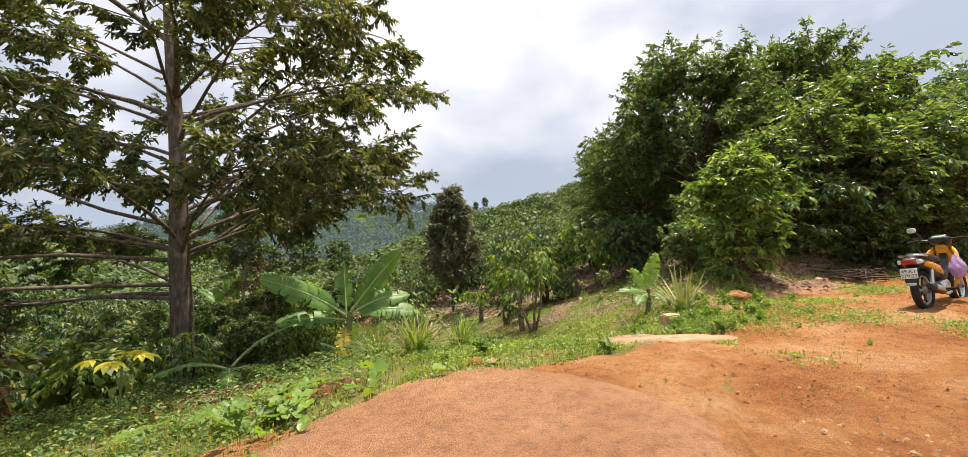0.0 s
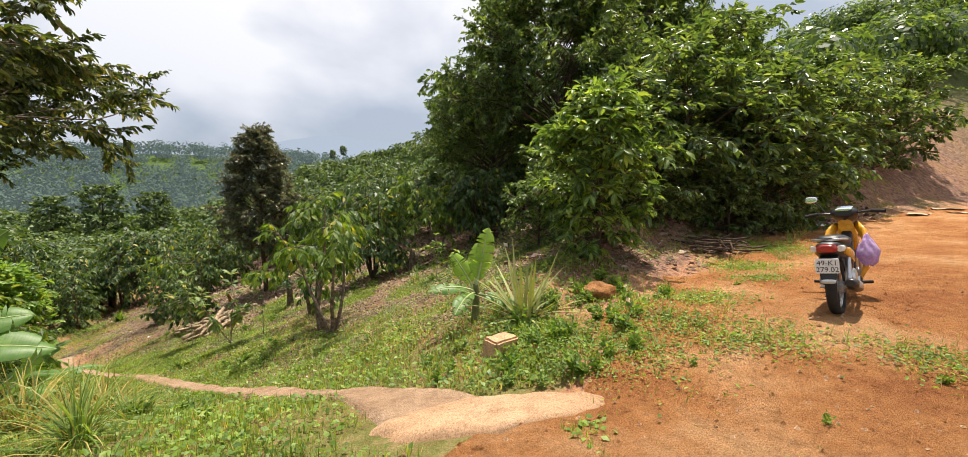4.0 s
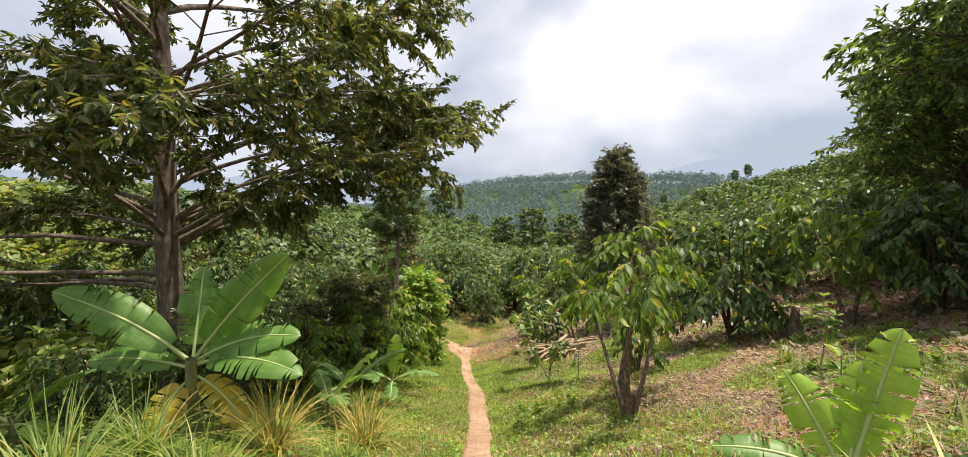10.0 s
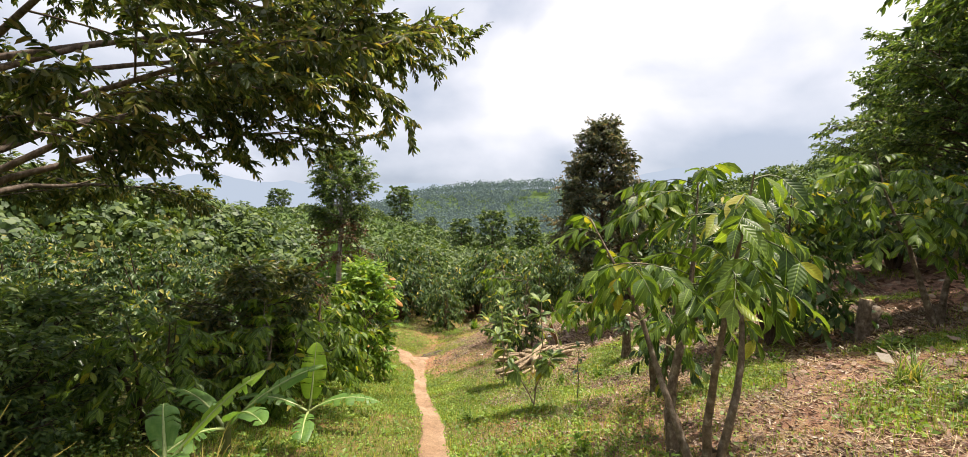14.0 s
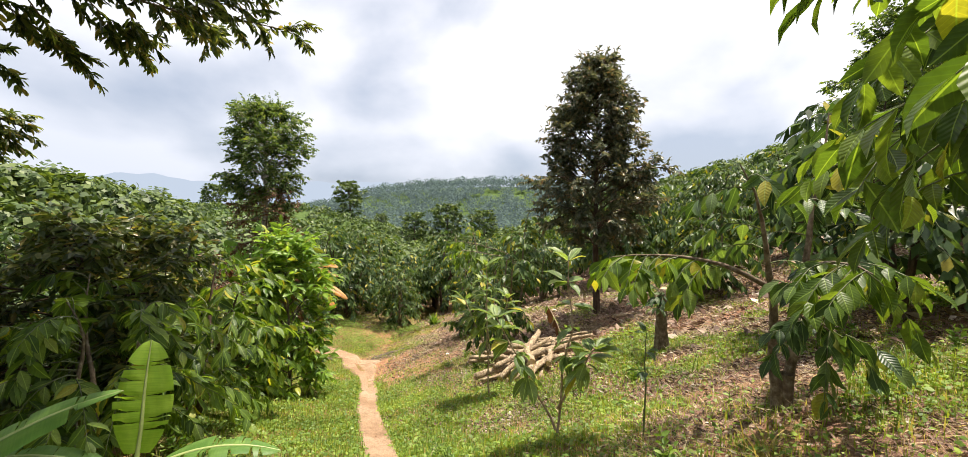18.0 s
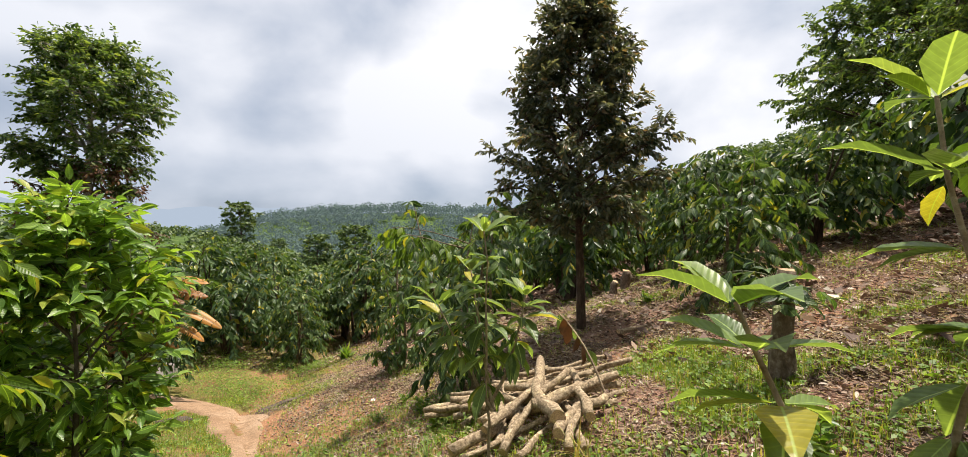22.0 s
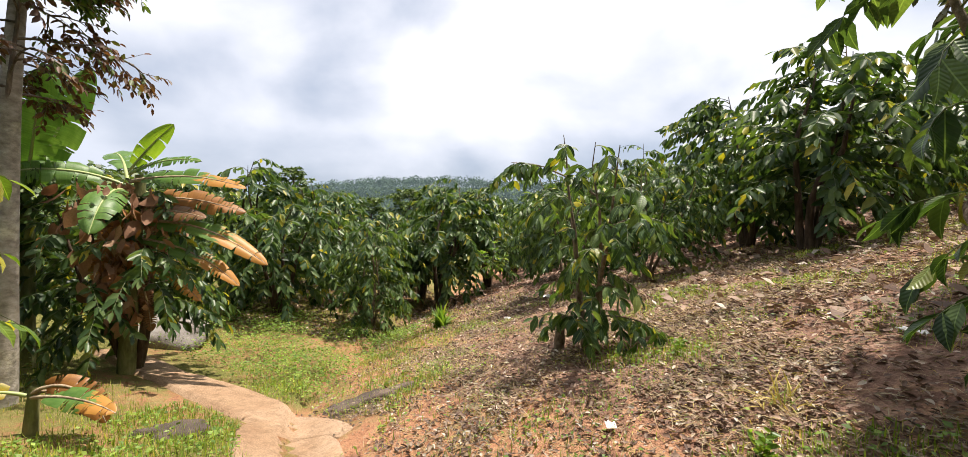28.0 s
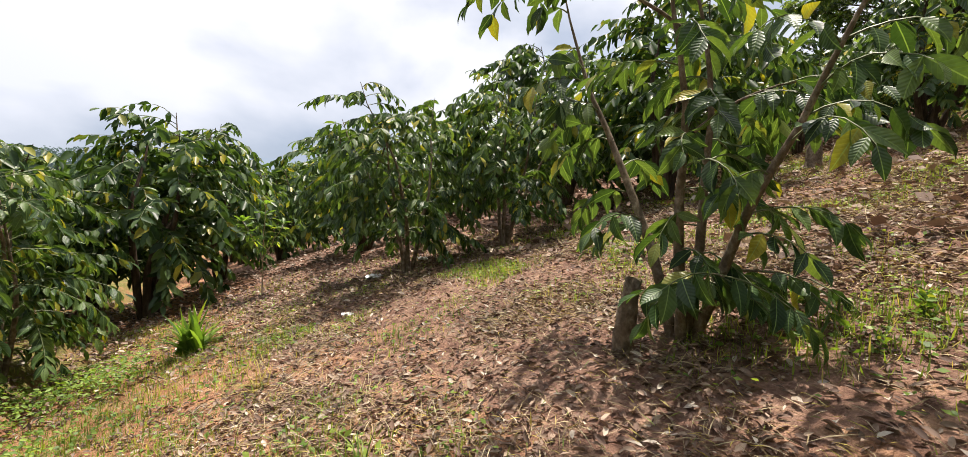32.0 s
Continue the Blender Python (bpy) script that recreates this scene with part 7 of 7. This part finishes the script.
# tufts of grass and shreds of rubbish
for i, (x, y, s) in enumerate(((5.3, 6.9, 0.26), (4.7, 7.05, 0.3), (4.1, 6.5, 0.24), (6.6, 5.1, 0.22), (7.0, 5.6, 0.2), (5.6, 5.9, 0.2), (8.1, 9.6, 0.3), (9.0, 9.4, 0.35), (10.6, 10.6, 0.5), (11.6, 11.2, 0.6), (12.6, 11.9, 0.6),
                               (-2.9, 16.2, 0.3), (-1.7, 16.3, 0.35), (-3.0, 17.0, 0.3), (-1.3, 15.6, 0.3), (0.4, 13.4, 0.35), (1.6, 14.6, 0.35), (0.2, 15.6, 0.3), (-3.9, 20.3, 0.3), (-4.4, 19.4, 0.28), (-6.9, 22.6, 0.3), (-7.4, 24.4, 0.3),
                               (2.2, 10.6, 0.4), (2.9, 11.3, 0.4), (1.9, 9.2, 0.35), (3.9, 10.2, 0.45), (4.6, 11.5, 0.5), (3.6, 12.4, 0.4), (5.4, 12.9, 0.5))):
    blade_clump("grass_tuft", x, y, 42, s, 0.005, 1.1, M_LEMON if i % 3 else M_STRAW, "small tuft of green grass on the soil", "grass", 400 + i, "grass tufts", 0.5)
M_WHITE = plain_material("white_plastic", (0.75, 0.75, 0.74), 0.4, 0.4, 0.0, 0.05)
M_PINK = plain_material("pink_plastic", (0.5, 0.25, 0.3), 0.4)
for i, (x, y, s, m) in enumerate(((-6.6, 25.6, 0.09, M_WHITE), (-6.0, 27.4, 0.2, M_WHITE), (-5.2, 27.6, 0.16, M_WHITE), (-2.9, 20.9, 0.1, M_WHITE), (13.6, 12.3, 0.22, M_WHITE), (14.2, 12.6, 0.2, M_PINK), (0.1, 5.0, 0.12, M_SLAB), (-4.9, 20.4, 0.07, M_WHITE))):
    ob = thing("plastic_scrap" if m is not M_SLAB else "paper_scrap", x, y, "crumpled scrap lying on the soil", "rubbish", "scraps of rubbish", i * 40)
    bm = bmesh.new()
    bmesh.ops.create_grid(bm, x_segments=6, y_segments=5, size=0.5)
    for v in bm.verts:
        v.co = Vector((v.co.x * s * 1.5, v.co.y * s, 0.05 + 0.35 * s * noise.noise((v.co.x * 4, v.co.y * 4, i * 3.1))))
    bmesh.ops.solidify(bm, geom=bm.faces[:], thickness=0.004)
    me = bpy.data.meshes.new("sheet")
    bm.to_mesh(me)
    bm.free()
    me.materials.append(m)
    part("sheet", me, ob)
lay("leaf_litter", sown(900, 372, lambda x, y: math.exp(-((x + 3.65) / 0.5) ** 2 - ((y - 6.05) / 0.3) ** 2), (-5, -2.3, 5, 7)), M_SHRED, 0.09, 0.16, "litter", "heap of shrivelled brown leaves in the grass", "leaf litter", 33, True, 0.05, LEAF_MID)
TUFTS = ((5.46, 7.48, 0.4), (4.58, 6.86, 0.4), (4.77, 6.41, 0.32), (6.89, 8.0, 0.3), (3.83, 6.66, 0.55), (5.85, 5.49, 0.32), (5.1, 6.2, 0.35), (3.5, 7.0, 0.5), (7.7, 9.0, 0.45), (9.6, 10.2, 0.6))
lay("low_weeds", sown(9000, 370, lambda x, y: max(math.exp(-((x - a) ** 2 + (y - b) ** 2) / (r * r)) for a, b, r in TUFTS), (3, 11, 5, 11.5)), M_WEED, 0.035, 0.28, "weeds", "low leafy weeds in patches on the bare yard", "weeds", 31, True, 0.06, LEAF_MID)
lay("grass", sown(4000, 371, lambda x, y: max(math.exp(-((x - a) ** 2 + (y - b) ** 2) / (r * r)) for a, b, r in TUFTS), (3, 11, 5, 11.5)), M_GRASS, 0.075, 0.035, "grass", "short grass in patches on the bare yard", "grass", 32, False, 0.03)
lay("low_weeds", sown(12000, 373, lambda x, y: 0 if on_path(x, y) else 0.15 + 0.85 * patchy(x, y, 0.9, 19, -0.1, 0.25), (-14.5, -8.6, 22.3, 26.5)), M_WEED, 0.045, 0.26, "weeds", "leafy weeds on the low bank by the boulder", "weeds", 34, True, 0.09, LEAF_MID)
lay("leaf_litter", sown(16000, 374, lambda x, y: 0 if on_path(x, y) else 1.0, (-16, -5.5, 25.5, 34)), M_LITTER, 0.08, 0.22, "litter", "brown leaf litter under the coffee beyond the bank", "leaf litter", 35, True, 0.01, LEAF_MID)
crumbs("pale_gravel", sown(420, 350, lambda x, y: math.exp(-((y - 2.9 - 0.12 * (x - 4)) / 0.3) ** 2) * (0.3 + 0.7 * patchy(x, y, 2.0, 9)), (2.2, 6.5, 2.0, 4.2)), 0.022, M_SLAB, "pale gravel strewn in a band on the yard", "gravel", 6)
lay("undergrowth", sown(16000, 360, lambda x, y: (0.25 + 0.75 * patchy(x, y, 0.7, 14)) * smooth(0.2, 1.2, y - yard_edge(x)) if y < yard_edge(x) + 7 else 0, (3.0, 17, 7, 19)), M_UNDER, 0.06, 0.27, "weeds", "leafy weeds and seedlings on the bank above the yard", "undergrowth", 21, True, 0.05, LEAF_MID)
lay("grass", sown(12000, 361, lambda x, y: patchy(x, y, 0.8, 15) if y - yard_edge(x) > -0.3 else 0, (3.0, 22, 7, 16)), M_GRASS, 0.1, 0.026, "grass", "tufts of grass along the bank", "grass", 22, False, -0.005)
lay("grass", sown(16000, 362, lambda x, y: 0 if on_path(x, y) or x < path_line(y)[0] + 0.3 or yardish(x, y) else patchy(x, y, 1.3, 17, 0.05 + 0.1 * smooth(17, 21, y), 0.3 + 0.1 * smooth(17, 21, y)), (-8.5, 5.0, 9.0, 27.0)), M_GRASS, 0.09, 0.026, "grass", "patches of longer grass on the slope", "grass", 23, False, -0.005)
lay("low_weeds", sown(9000, 363, lambda x, y: 0 if on_path(x, y) or x < path_line(y)[0] + 0.3 or yardish(x, y) else patchy(x, y, 1.3, 17, 0.0, 0.3), (-8.5, 5.0, 9.0, 27.0)), M_WEED, 0.035, 0.28, "weeds", "broad-leaved weeds in patches on the slope", "weeds", 24, True, 0.04, LEAF_FAR)
